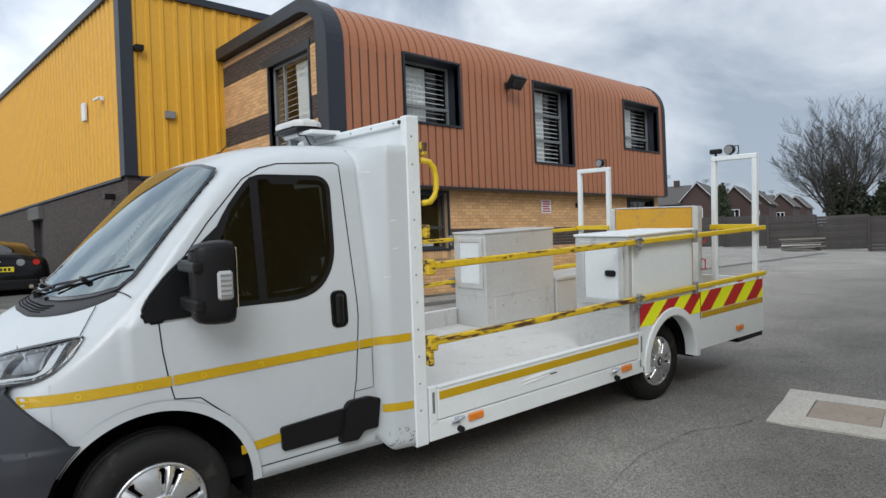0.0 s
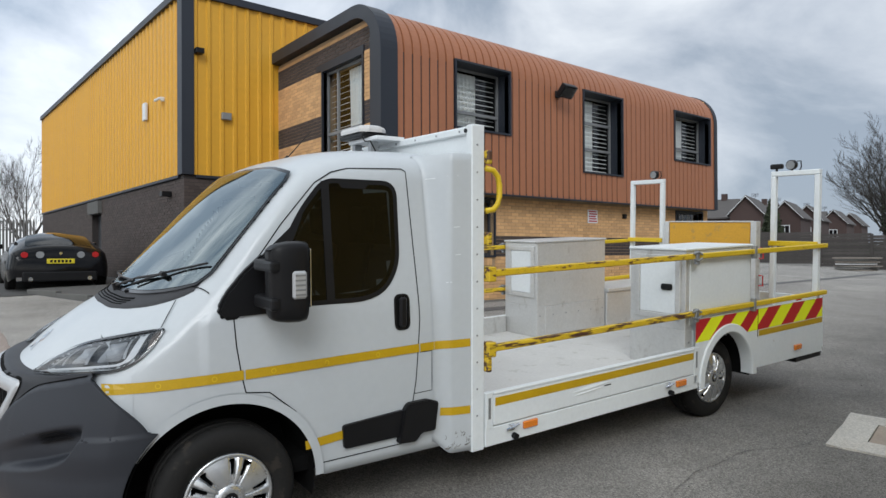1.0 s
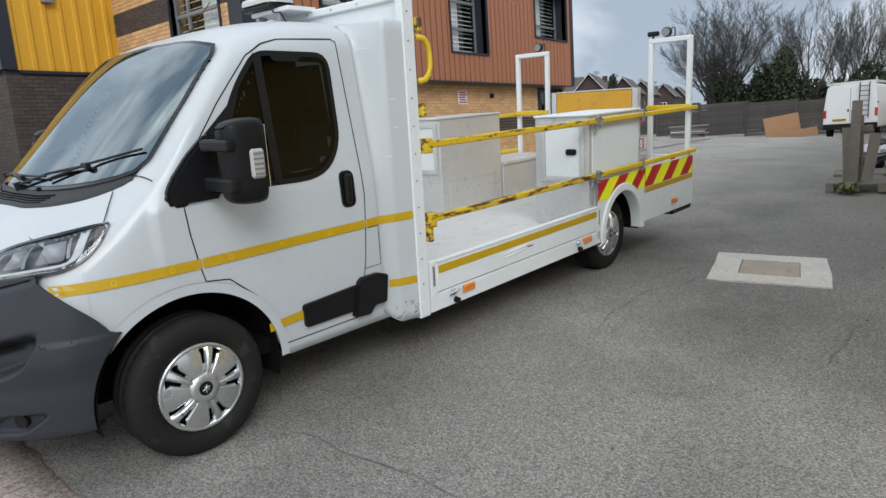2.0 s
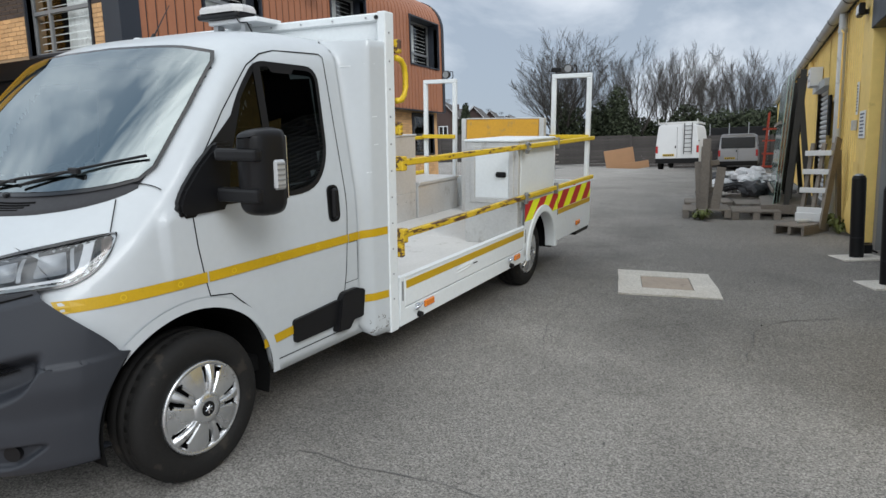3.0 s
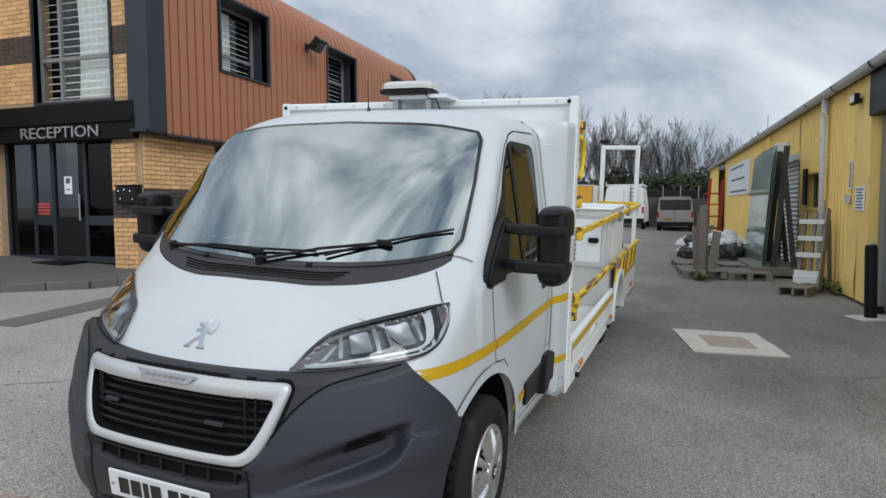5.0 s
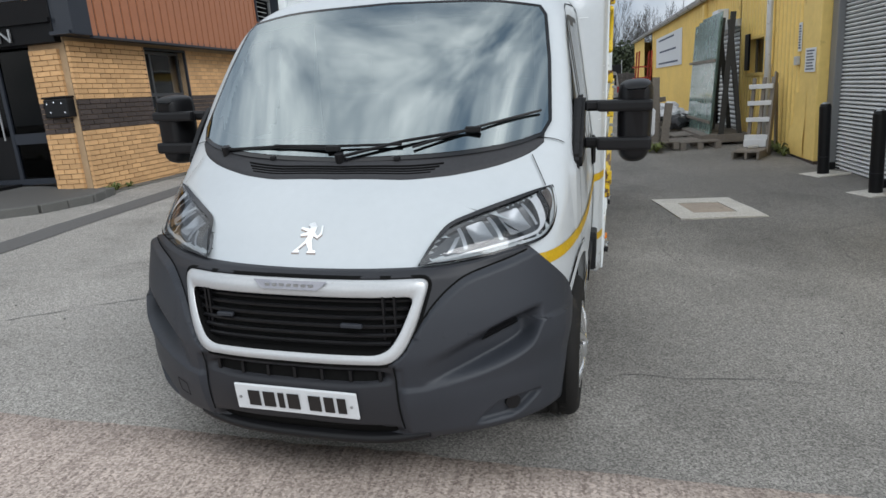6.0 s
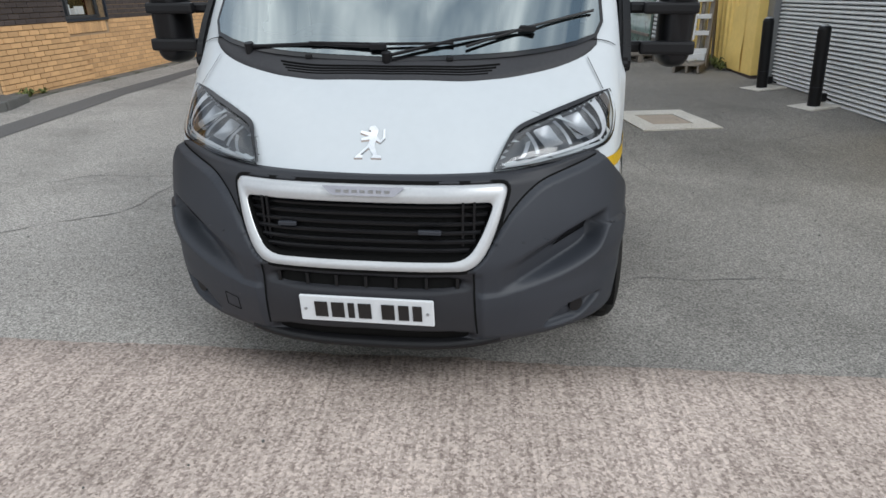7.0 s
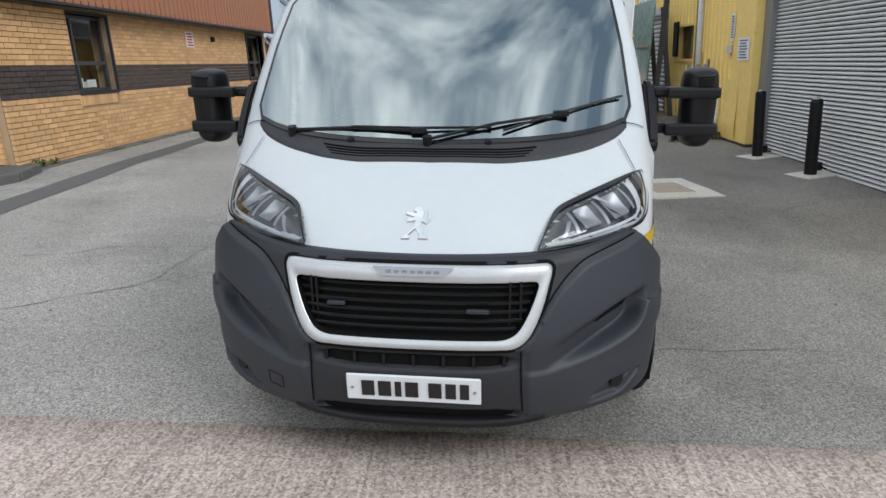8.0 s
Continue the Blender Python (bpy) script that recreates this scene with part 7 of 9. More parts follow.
# infill panels behind the doors and the headboard
for sgn in (1, -1):
    def skin(y, z, off=0.0, s=sgn):
        k = smooth01((y - 2.085) / 0.11)
        return Vector((s * (lerp(min(cab_side(2.085, z), 1.02) + 0.004, 1.056 + 0.18 * (y - 2.18), k) + off), y, z))
    bm = bmesh.new()
    foot = lambda y: lerp(0.375, 0.300, smooth01((y - 2.085) / 0.10))
    cols = [[skin(y, lerp(foot(y), lerp(2.030, 2.040, smooth01((y - 2.085) / 0.10)), k / 40)) for k in range(41)] for y in np.linspace(2.082, 2.318, 26)]
    cols = [[Vector((sgn * 0.86, c[0].y, c[0].z + 0.03))] + c + [Vector((sgn * (abs(c[-1].x) - 0.012), c[-1].y, c[-1].z + 0.010)), Vector((sgn * min(0.93, abs(c[-1].x) - 0.014), c[-1].y, c[-1].z + 0.012)), Vector((sgn * min(0.76, abs(c[-1].x) - 0.03), c[-1].y, cab_top(0.76, c[-1].y) - 0.02))] for c in cols]
    add_grid(bm, cols)
    part("infill_panel", facing(bm, (sgn, 0, 0)), WHITE, truck, "white moulded infill panel behind the door", smooth=True)
    # small highlights on the panel, painted as flat paler strips
    for y, z, wide in ((2.10, 1.90, 0.035), (2.17, 1.915, 0.06), (2.20, 1.62, 0.04), (2.21, 1.46, 0.035), (2.16, 1.30, 0.03)):
        part("panel_ridge", strip([(y, z), (y + wide, z + 0.003)], 0.005, lambda a, b: skin(a, b, 0.0015)), WHITE_BODY, truck)
    place = lambda y, z: skin(y, z, 0.0022)
    rnd = random.Random(31)
    for k in range(22):
        y0, z0 = 2.15 + 0.15 * rnd.random(), 0.325 + 0.09 * rnd.random() ** 1.6
        turn, long = rnd.uniform(-0.5, 1.3), rnd.uniform(0.010, 0.035)
        mark = [(y0, z0), (y0 + 0.5 * long * math.cos(turn), z0 + 0.5 * long * math.sin(turn)), (y0 + long * math.cos(turn + 0.5), z0 + long * math.sin(turn + 0.5))]
        part("scuff", strip(mark, rnd.choice((0.0025, 0.004, 0.007)), lambda y, z: skin(min(y, 2.315), z, 0.0012)), PRIMER, truck)
    part("tape_stripe", strip(subdivide_line([(2.088, 0.940), (2.305, 0.944)], 0.02), 0.047, place), YELLOW_TAPE, truck)
    part("tape_stripe", strip(subdivide_line([(2.125, 0.549), (2.305, 0.545)], 0.02), 0.047, place), YELLOW_TAPE, truck)
part("headboard", box_bm(BX0, BX1, 2.350, 2.385, 0.45, 2.20, bevel=0.004), WHITE_BODY, truck, "white steel headboard with bolted edges")
part("headboard_cap", box_bm(BX0, BX1, 2.328, 2.398, 2.165, 2.215, bevel=0.008), WHITE_BODY, truck)
for x0, x1 in ((BX1 - 0.055, BX1 + 0.003), (BX0 - 0.003, BX0 + 0.055)):
    post = part("headboard_post", box_bm(x0, x1, 2.312, 2.405, 0.284, 2.218, bevel=0.006), WHITE_BODY, truck, "white boxed headboard post")
    xo = x1 if x1 > 0 else x0
    for z in np.arange(0.5, 2.15, 0.16):
        part("rivet", cyl_bm((xo - 0.004, 2.350, z), (xo + 0.004, 2.350, z), 0.008, 0.005, seg=8), STEEL, post)
part("post_bolt", cyl_bm((1.03, 2.304, 2.185), (1.03, 2.313, 2.185), 0.013, seg=10), BLACK, truck)
part("post_bolt", cyl_bm((-1.12, 2.304, 2.185), (-1.12, 2.313, 2.185), 0.013, seg=10), BLACK, truck)
for k in range(9):
    x = lerp(BX0 + 0.12, BX1 - 0.14, k / 8)
    part("cap_rivet", cyl_bm((x, 2.322, 2.19), (x, 2.329, 2.19), 0.006, seg=8), STEEL, truck)
# deck and its side rails
bed_box("deck", BX0 + 0.03, BX1 - 0.03, 2.386, 4.55, 0.43, 0.452, DECK, "dusty alloy deck plate")
bed_box("deck", -0.76, 0.70, 4.551, 5.399, 0.43, 0.452, DECK, "dusty alloy deck plate between the wheel arches")
bed_box("deck", BX0 + 0.03, BX1 - 0.03, 5.40, 6.58, 0.43, 0.452, DECK, "dusty alloy deck plate")
# plain dark boxes added to shade the ground under the deck
bed_box("underbody", -0.82, 0.82, 2.45, 4.4, 0.24, 0.40, DARK, "dark box added in place of chassis and tanks to block light under the deck")
bed_box("underbody", -0.62, 0.62, 4.4, 6.3, 0.24, 0.40, DARK, "dark box added in place of the rear chassis to block light under the deck")
bed_box("chassis_beam", 0.36, 0.44, 2.3, 6.4, 0.28, 0.42, DARK)
bed_box("chassis_beam", -0.44, -0.36, 2.3, 6.4, 0.28, 0.42, DARK)
for x0, x1 in ((BX1 - 0.035, BX1 + 0.005), (BX0 - 0.005, BX0 + 0.035)):
    s = 1 if x0 > 0 else -1
    xo = x1 if s > 0 else x0
    rail = bed_box("side_rail", x0, x1, 2.41, 4.56, 0.296, 0.409, WHITE_BODY, "white lower side rail")
    gate = bed_box("drop_side", xo - s * 0.035, xo + s * 0.002, 2.474, 4.498, 0.415, 0.606, WHITE_BODY, "white dented drop side with yellow tape", bevel=0.006)
    bed_box("gate_cap", xo - s * 0.035, xo + s * 0.008, 2.474, 4.498, 0.6065, 0.622, WHITE_BODY, bevel=0.004, parent=gate)
    bed_box("tape_stripe", xo + s * 0.0025, xo + s * 0.0045, 2.486, 4.49, 0.536, 0.587, YELLOW_TAPE, bevel=0, parent=gate)
    # long crease knocked into the panel, torn open at its end
    bm = bmesh.new()
    for zc, ya, yb, tall in ((0.502, 3.14, 3.54, 0.016), (0.478, 3.16, 3.46, 0.009)):
        add_grid(bm, [[(xo + s * (0.0022 + d * math.sin(math.pi * k)), lerp(ya, yb, k), bz(zc + 0.02 * k + dz * tall * math.sin(math.pi * k), lerp(ya, yb, k))) for dz, d in ((1, 0), (0.2, 0.004), (-0.3, 0.009), (-1, 0.0))] for k in np.linspace(0.02, 0.98, 18)])
    part("gate_dent", facing(bm, (s, 0, 0)), WHITE_BODY, gate, smooth=True)
    bed_box("gate_tear", xo + s * 0.003, xo + s * 0.0075, 3.46, 3.525, 0.497, 0.503, DARK, bevel=0, parent=gate)
    for y in (2.440, 4.530):
        end = bed_box("gate_post", xo - s * 0.035, xo + s * 0.004, y - 0.028, y + 0.028, 0.400, 0.625, WHITE_BODY, "white slotted post at the end of the drop side")
        bed_box("gate_slot", xo + s * 0.0045, xo + s * 0.0065, y - 0.009, y + 0.009, 0.465, 0.592, STEEL, bevel=0, parent=end)
    for y in (2.636, 4.196):
        bed_box("marker_lamp", xo, xo + s * 0.02, y + 0.07, y + 0.19, 0.352, 0.400, AMBER, "amber side marker lamp", bevel=0.006)
        bm = bmesh.new()
        add_tube(bm, [(xo + s * 0.02, y - 0.075, bz(0.378, y)), (xo + s * 0.03, y - 0.03, bz(0.388, y)), (xo + s * 0.02, y + 0.025, bz(0.397, y))], 0.008, 8)
        add_box(bm, xo, xo + s * 0.02, y - 0.045, y - 0.005, bz(0.366, y), bz(0.404, y), bevel=0.004)
        part("gate_latch", bm, CHROME, truck, "bright steel gate latch")
        part("rope_hook", cyl_bm((xo, y, bz(0.326, y)), (xo + s * 0.030, y, bz(0.322, y)), 0.020, seg=14), BLACK, truck)
    # rear quarter: panel cut round the wheel, flare, chevrons
    bm = bmesh.new()
    cy, cz, cr, tall = 4.98, 0.36, 0.352, 1.08
    cols = []
    for y in sorted(set(list(np.linspace(4.51, 6.58, 40)) + list(np.linspace(4.55, 5.35, 33)))):
        lo = 0.375 + 0.008 * (y - 4.5)
        if abs(y - cy) < cr:
            lo = max(lo, cz + tall * math.sqrt(cr * cr - (y - cy) ** 2))
        cols.append([(xo, y, lo), (xo, y, bz(0.845, y)), (xo - s * 0.03, y, bz(0.845, y)), (xo - s * 0.03, y, lo), (xo, y, lo)])
    add_grid(bm, cols)
    bmesh.ops.recalc_face_normals(bm, faces=bm.faces)
    quarter = part("rear_quarter", bm, WHITE_BODY, truck, "white rear side panel with red and lime chevrons")
    bm = bmesh.new()
    arc = np.linspace(-0.05, math.pi + 0.08, 40)
    for prof in (((0.414, 0.0005), (0.412, 0.012), (0.407, 0.016)), ((0.407, 0.016), (0.356, 0.018)), ((0.356, 0.018), (0.348, 0.014), (0.345, 0.004), (0.344, -0.09))):
        add_grid(bm, [[(xo + s * dx, cy + r * math.cos(a), cz + r * math.sin(a) * tall) for r, dx in prof] for a in arc])
    bmesh.ops.recalc_face_normals(bm, faces=bm.faces)
    part("wheel_flare", bm, WHITE_BODY, truck, "white moulded wheel arch flare", smooth=True)
    bm = bmesh.new()
    add_grid(bm, [[(xo - s * x, cy + 0.372 * math.cos(a), cz + 0.372 * tall * math.sin(a)) for x in (0.031, 0.36)] for a in np.linspace(-0.1, math.pi + 0.1, 24)])
    add_grid(bm, [[(xo - s * 0.35, cy + r * math.cos(a), cz + r * tall * math.sin(a)) for r in (0.02, 0.38)] for a in np.linspace(-0.2, math.pi + 0.2, 20)])
    part("rear_arch_liner", bm, DARK, truck)
    bands = (0.662, 0.842)
    lean = 0.21
    for y, k, wide, ya, yb in ((4.33, 0, 0.185, 4.515, 5.415), (5.16, 5, 0.215, 5.424, 6.57)):
        while y < yb:
            quad = [(y, bands[0]), (y + wide, bands[0]), (y + wide + lean, bands[1]), (y + lean, bands[1])]
            bm = bmesh.new()
            bm.faces.new([bm.verts.new((q[0], q[1], 0)) for q in quad])
            for co, no in (((ya, 0, 0), (-1, 0, 0)), ((yb, 0, 0), (1, 0, 0))):
                bmesh.ops.bisect_plane(bm, geom=bm.verts[:] + bm.edges[:] + bm.faces[:], plane_co=co, plane_no=no, clear_outer=True)
            if yb < 5.5:
                # cut back under the flare
                for g in np.arange(4.53, 5.41, 0.02):
                    bmesh.ops.bisect_plane(bm, geom=bm.verts[:] + bm.edges[:] + bm.faces[:], plane_co=(g, 0, 0), plane_no=(1, 0, 0))
                for g in np.arange(bands[0] + 0.015, bands[1], 0.02):
                    bmesh.ops.bisect_plane(bm, geom=bm.verts[:] + bm.edges[:] + bm.faces[:], plane_co=(0, g, 0), plane_no=(0, 1, 0))
            for v in bm.verts:
                v.co = (xo + s * 0.0022, v.co.x, bz(v.co.y, v.co.x))
            gone = [f for f in bm.faces if math.hypot(f.calc_center_median().y - cy, (f.calc_center_median().z - cz) / tall) < 0.385]
            bmesh.ops.delete(bm, geom=gone, context="FACES")
            if len(bm.faces):
                part("chevron", bm, RED_TAPE if k % 2 == 0 else LIME_TAPE, quarter)
            else:
                bm.free()
            y += wide
            k += 1
    bed_box("tape_stripe", xo + s * 0.0005, xo + s * 0.0026, 5.44, 6.57, 0.605, 0.655, YELLOW_TAPE, bevel=0, parent=quarter)
    bed_box("marker_lamp", xo, xo + s * 0.02, 6.04, 6.16, 0.40, 0.45, AMBER, "amber side marker lamp", bevel=0.006)
    bed_box("quarter_seam", xo + s * 0.0005, xo + s * 0.0035, 5.416, 5.421, 0.60, 0.845, DARK, bevel=0, parent=quarter)
    part("mudflap", box_bm(xo - s * 0.30, xo - s * 0.05, 5.36, 5.372, 0.33, 0.55), BLACK, truck)
bed_box("tail_step", -1.0, 1.075, 6.12, 6.60, 0.27, 0.375, BLACK, "black rear step under the deck", bevel=0.006)
bed_box("tail_board", BX0, BX1, 6.585, 6.615, 0.36, 0.845, WHITE_BODY, "white tailboard")


# hinged yellow safety rails with clamps
def safety_rail(xo, s, z, rusty):
    for y0, y1, m in ((2.44, 4.47, rusty), (4.48, 6.60, YELLOW_RAIL)):
        r = bed_box("safety_rail", xo - s * 0.005, xo + s * 0.035, y0, y1, z - 0.021, z + 0.021, m, "yellow safety rail, paint chipped to rust" if m is not YELLOW_RAIL else "yellow safety rail with small dark chips", bevel=0.006)
    bm = bmesh.new()
    for dz in (-0.035, 0.035):
        add_tube(bm, [(xo + s * 0.045, 4.42, bz(z + dz * 0.6, 4.4)), (xo + s * 0.05, 4.47, bz(z + dz, 4.4)), (xo + s * 0.045, 4.53, bz(z + dz * 0.4, 4.4))], 0.008, 8)
    add_box(bm, xo + s * 0.02, xo + s * 0.05, 4.455, 4.495, bz(z - 0.06, 4.4), bz(z + 0.045, 4.4), bevel=0.004)
    part("rail_clamp", bm, STEEL, truck, "rusty steel rail clamp")
    bm = box_bm(xo - s * 0.02, xo + s * 0.045, 2.406, 2.466, z - 0.05, z + 0.04, bevel=0.006)
    part("rail_hinge", bm, YELLOW_WORN, truck, "yellow rail hinge")
    bm = box_bm(xo + s * 0.0, xo + s * 0.04, 5.30, 5.335, bz(z - 0.06, 5.3), bz(z + 0.05, 5.3), bevel=0.004)
    part("rail_strap", bm, STEEL, truck)


for xo, s in ((BX1, 1), (BX0, -1)):
    safety_rail(xo, s, 1.345, YELLOW_CHIPPED)
    safety_rail(xo, s, 0.895, YELLOW_WORN)
    for z, h in ((2.03, 0.04), (1.55, 0.04), (0.80, 0.045)):
        part("post_bracket", box_bm(xo - s * 0.02, xo + s * 0.035, 2.406, 2.442, z - h, z + h, bevel=0.008), YELLOW_WORN, truck, "yellow bracket on the headboard post")
    bm = bmesh.new()
    loop = [(xo + s * 0.01, 2.41, 1.965), (xo + s * 0.01, 2.465, 1.955), (xo + s * 0.01, 2.500, 1.92), (xo + s * 0.01, 2.512, 1.87), (xo + s * 0.01, 2.512, 1.80), (xo + s * 0.01, 2.498, 1.755), (xo + s * 0.01, 2.465, 1.722), (xo + s * 0.01, 2.41, 1.715)]
    add_tube(bm, loop, 0.018, 10)
    part("grab_handle", bm, YELLOW_RAIL, truck, "yellow bent-tube grab handle", smooth=True)


# white goal-post frames at the rear, with work lamps
def rear_frame(x0, x1, lamps, outer):
    y = 6.50
    f = bed_box("rear_frame", x0, x1, y - 0.025, y + 0.025, 2.03, 2.08, WHITE_BODY, "white box-section lamp frame", bevel=0.006)
    for x in (x0, x1 - 0.05):
        low = 0.36 if (x > 0) == (x == x1 - 0.05) and outer else 0.452
        bed_box("frame_post", x, x + 0.05, y - 0.025, y + 0.025, low, 2.03, WHITE_BODY, bevel=0.006, parent=f)
    bed_box("cross_bar", x0, x1, y - 0.06, y - 0.026, 1.335, 1.385, YELLOW_RAIL, "yellow cross bar", bevel=0.005, parent=f)
    for k, (x, big) in enumerate(lamps):
        bm = bmesh.new()
        z = bz(2.08, y)
        if big:
            add_cyl(bm, (x, y - 0.03, z + 0.055), (x, y + 0.02, z + 0.06), 0.048, seg=20)
            add_tube(bm, [(x + 0.05, y, z + 0.09), (x + 0.085, y, z + 0.09), (x + 0.09, y, z + 0.03), (x + 0.075, y, z)], 0.006, 6)
        else:
            add_box(bm, x - 0.06, x + 0.06, y - 0.025, y + 0.03, z + 0.025, z + 0.075, bevel=0.01)
        add_cyl(bm, (x, y, z), (x, y, z + 0.04), 0.012, seg=8)
        part("work_lamp", bm, BLACK, f, "small black work lamp")
        if big:
            part("lamp_glass", cyl_bm((x, y - 0.034, z + 0.055), (x, y - 0.031, z + 0.055), 0.042, seg=20), ALU_MID, f)


rear_frame(0.615, 1.085, ((0.66, False), (0.81, True)), True)
rear_frame(-1.14, -0.66, ((-0.80, True),), True)


# lockers on the deck
def locker(x0, x1, y0, y1, z1, hinge, side_mat, label):
    """Alloy locker with a framed white door in its front."""
    body = bed_box("locker", x0, x1, y0, y1, 0.76, z1, ALU, label, bevel=0.004)
    bed_box("locker_base", x0, x1, y0 + 0.0005, 4.565, 0.452, 0.761, ALU, bevel=0.004, parent=body)
    ins = (0.70 if x0 > 0 else -0.76)
    bed_box("locker_base", min(ins, x0 if x0 > 0 else x1), max(ins, x0 if x0 > 0 else x1), 4.566, y1, 0.452, 0.759, ALU, bevel=0.004, parent=body)
    bed_box("locker_lid", x0 - 0.012, x1 + 0.012, y0 - 0.012, y1 + 0.012, z1 + 0.001, z1 + 0.022, WHITE_BODY if side_mat is WHITE_BODY else ALU, bevel=0.006, parent=body)
    dz0, dz1 = z1 - 0.55, z1 - 0.035
    bm = bmesh.new()
    w = 0.045
    a, b = x0 + 0.06, x1 - 0.04
    for q in ((a, a + w, dz0, dz1), (b - w, b, dz0, dz1), (a + w, b - w, dz0, dz0 + w), (a + w, b - w, dz1 - w, dz1)):
        add_box(bm, q[0], q[1], y0 - 0.016, y0 - 0.0005, q[2], q[3], bevel=0.004)
    for v in bm.verts:
        v.co.z = bz(v.co.z, v.co.y)
    part("door_frame", bm, ALU, body, "alloy door frame")
    bed_box("locker_door", a + w + 0.003, b - w - 0.003, y0 - 0.010, y0 - 0.001, dz0 + w + 0.003, dz1 - w - 0.003, WHITE_BODY, "white locker door", bevel=0.002, parent=body)
    lx = b - w - 0.075 if hinge > 0 else a + w + 0.05
    bed_box("locker_latch", lx - 0.05, lx + 0.05, y0 - 0.026, y0 - 0.011, dz0 + 0.235, dz0 + 0.285, BLACK, "black paddle latch", bevel=0.012, parent=body)
    if side_mat is WHITE_BODY:
        bed_box("side_panel", x1 - 0.002, x1 + 0.006, y0 + 0.05, y1 - 0.02, 0.80, z1 - 0.02, WHITE_BODY, "white side panel", bevel=0.002, parent=body)
    for k in range(6):
        y = lerp(y0 + 0.04, y1 - 0.04, k / 5)
        bed_box("rivet", (x1 + 0.0065 if side_mat is WHITE_BODY else x1) , (x1 + 0.010 if side_mat is WHITE_BODY else x1 + 0.004), y - 0.006, y + 0.006, 0.66, 0.672, STEEL, bevel=0, parent=body)
    return body


locker(0.525, 1.055, 4.43, 5.36, 1.385, 1, WHITE_BODY, "alloy deck locker with white door and side")
locker(-1.13, -0.64, 4.45, 5.45, 1.40, -1, ALU, "dull aluminium deck locker with small white door")
bed_box("bulwark", -1.12, -0.62, 5.46, 6.45, 0.452, 0.83, ALU, "low aluminium side bin", bevel=0.006)
bed_box("bulwark_cap", -1.13, -0.60, 5.46, 6.45, 0.831, 0.87, ALU, bevel=0.005)
bed_box("kick_plate", BX0 + 0.035, BX0 + 0.05, 2.47, 4.44, 0.4525, 0.62, ALU, bevel=0.003)
# upright board with alloy edge, and red-handled steel rack behind the lockers
board = bed_box("sign_board", -0.35, 0.585, 6.17, 6.23, 0.47, 1.575, ORANGE_BOARD, "scuffed orange board standing upright on the deck", bevel=0.006)
bed_box("board_edge", 0.588, 0.648, 6.16, 6.24, 0.453, 1.585, ALU, "alloy edge channel", bevel=0.004, parent=board)
bed_box("board_edge", -0.413, -0.353, 6.16, 6.24, 0.453, 1.585, ALU, bevel=0.004, parent=board)
bed_box("board_cap", -0.35, 0.585, 6.165, 6.235, 1.577, 1.590, ALU, bevel=0.003, parent=board)
for z in (0.62, 0.95, 1.22):
    bm = bmesh.new()
    add_tube(bm, [(0.66, 6.2, bz(z, 6.2)), (0.70, 6.2, bz(z, 6.2)), (0.70, 6.2, bz(z + 0.1, 6.2)), (0.66, 6.2, bz(z + 0.1, 6.2))], 0.008, 8)
    part("rack_handle", bm, RED_LENS, board)
bed_box("reflector_red", 0.90, 0.95, 6.45, 6.462, 0.80, 0.86, RED_LENS, "red rear reflector", bevel=0.003)

# beacon bar on the roof
BEACON_LENS = mat("frosted_lens", (0.50, 0.49, 0.48), 0.3, var=0.12, scale=20, fine=90, bump=0.2, coat=0.4)
beacon = part("beacon_bar", box_bm(-0.21, 0.15, 2.09, 2.29, 2.235, 2.268, bevel=0.01), BLACK, truck, "low beacon bar with a pale lens")
bm = bmesh.new()
hexa = lambda d: [(-0.215 + d, 2.14 + d / 2), (-0.17 + d, 2.085 + d), (0.11 - d, 2.085 + d), (0.155 - d, 2.14 + d / 2), (0.155 - d, 2.24 - d / 2), (0.11 - d, 2.295 - d), (-0.17 + d, 2.295 - d), (-0.215 + d, 2.24 - d / 2)]
vs = add_grid(bm, [[(*p, z) for p in hexa(d)] for d, z in ((0.0, 2.269), (0.0, 2.292), (0.008, 2.308), (0.03, 2.318))], wrap=True)
bm.faces.new(vs[-1]), bm.faces.new(vs[0][::-1])
part("beacon_lens", bm, BEACON_LENS, beacon, "pale ribbed beacon lens")
part("beacon_bracket", box_bm(-0.16, 0.26, 2.14, 2.36, 2.205, 2.233, bevel=0.004), VAN_WHITE, beacon)
for x in (-0.12, 0.12):
    part("beacon_foot", box_bm(x - 0.02, x + 0.02, 2.16, 2.22, 2.09, 2.205, bevel=0.003), STEEL, beacon)
bm = bmesh.new()
add_tube(bm, [(0.12, 2.10, 2.24), (0.15, 2.11, 2.20), (0.19, 2.13, 2.20), (0.21, 2.16, 2.13)], 0.005, 6)
part("beacon_cable", bm, BLACK, beacon)


# ---- pallets, glass rack and scrap beside the shed ----
def board(bm, a, b, w, t, up=(0, 0, 1)):
    """A plank from a to b, w wide and t thick."""
    a, b = Vector(a), Vector(b)
    d = (b - a).normalized()
    u = Vector(up)
    s = d.cross(u).normalized()
    u = s.cross(d)
    m = Matrix(((*[d[0]], s[0], u[0], 0), (d[1], s[1], u[1], 0), (d[2], s[2], u[2], 0), (0, 0, 0, 1)))
    m.translation = (a + b) / 2
    L = (b - a).length
    add_box(bm, -L / 2, L / 2, -w / 2, w / 2, -t / 2, t / 2, m=m)


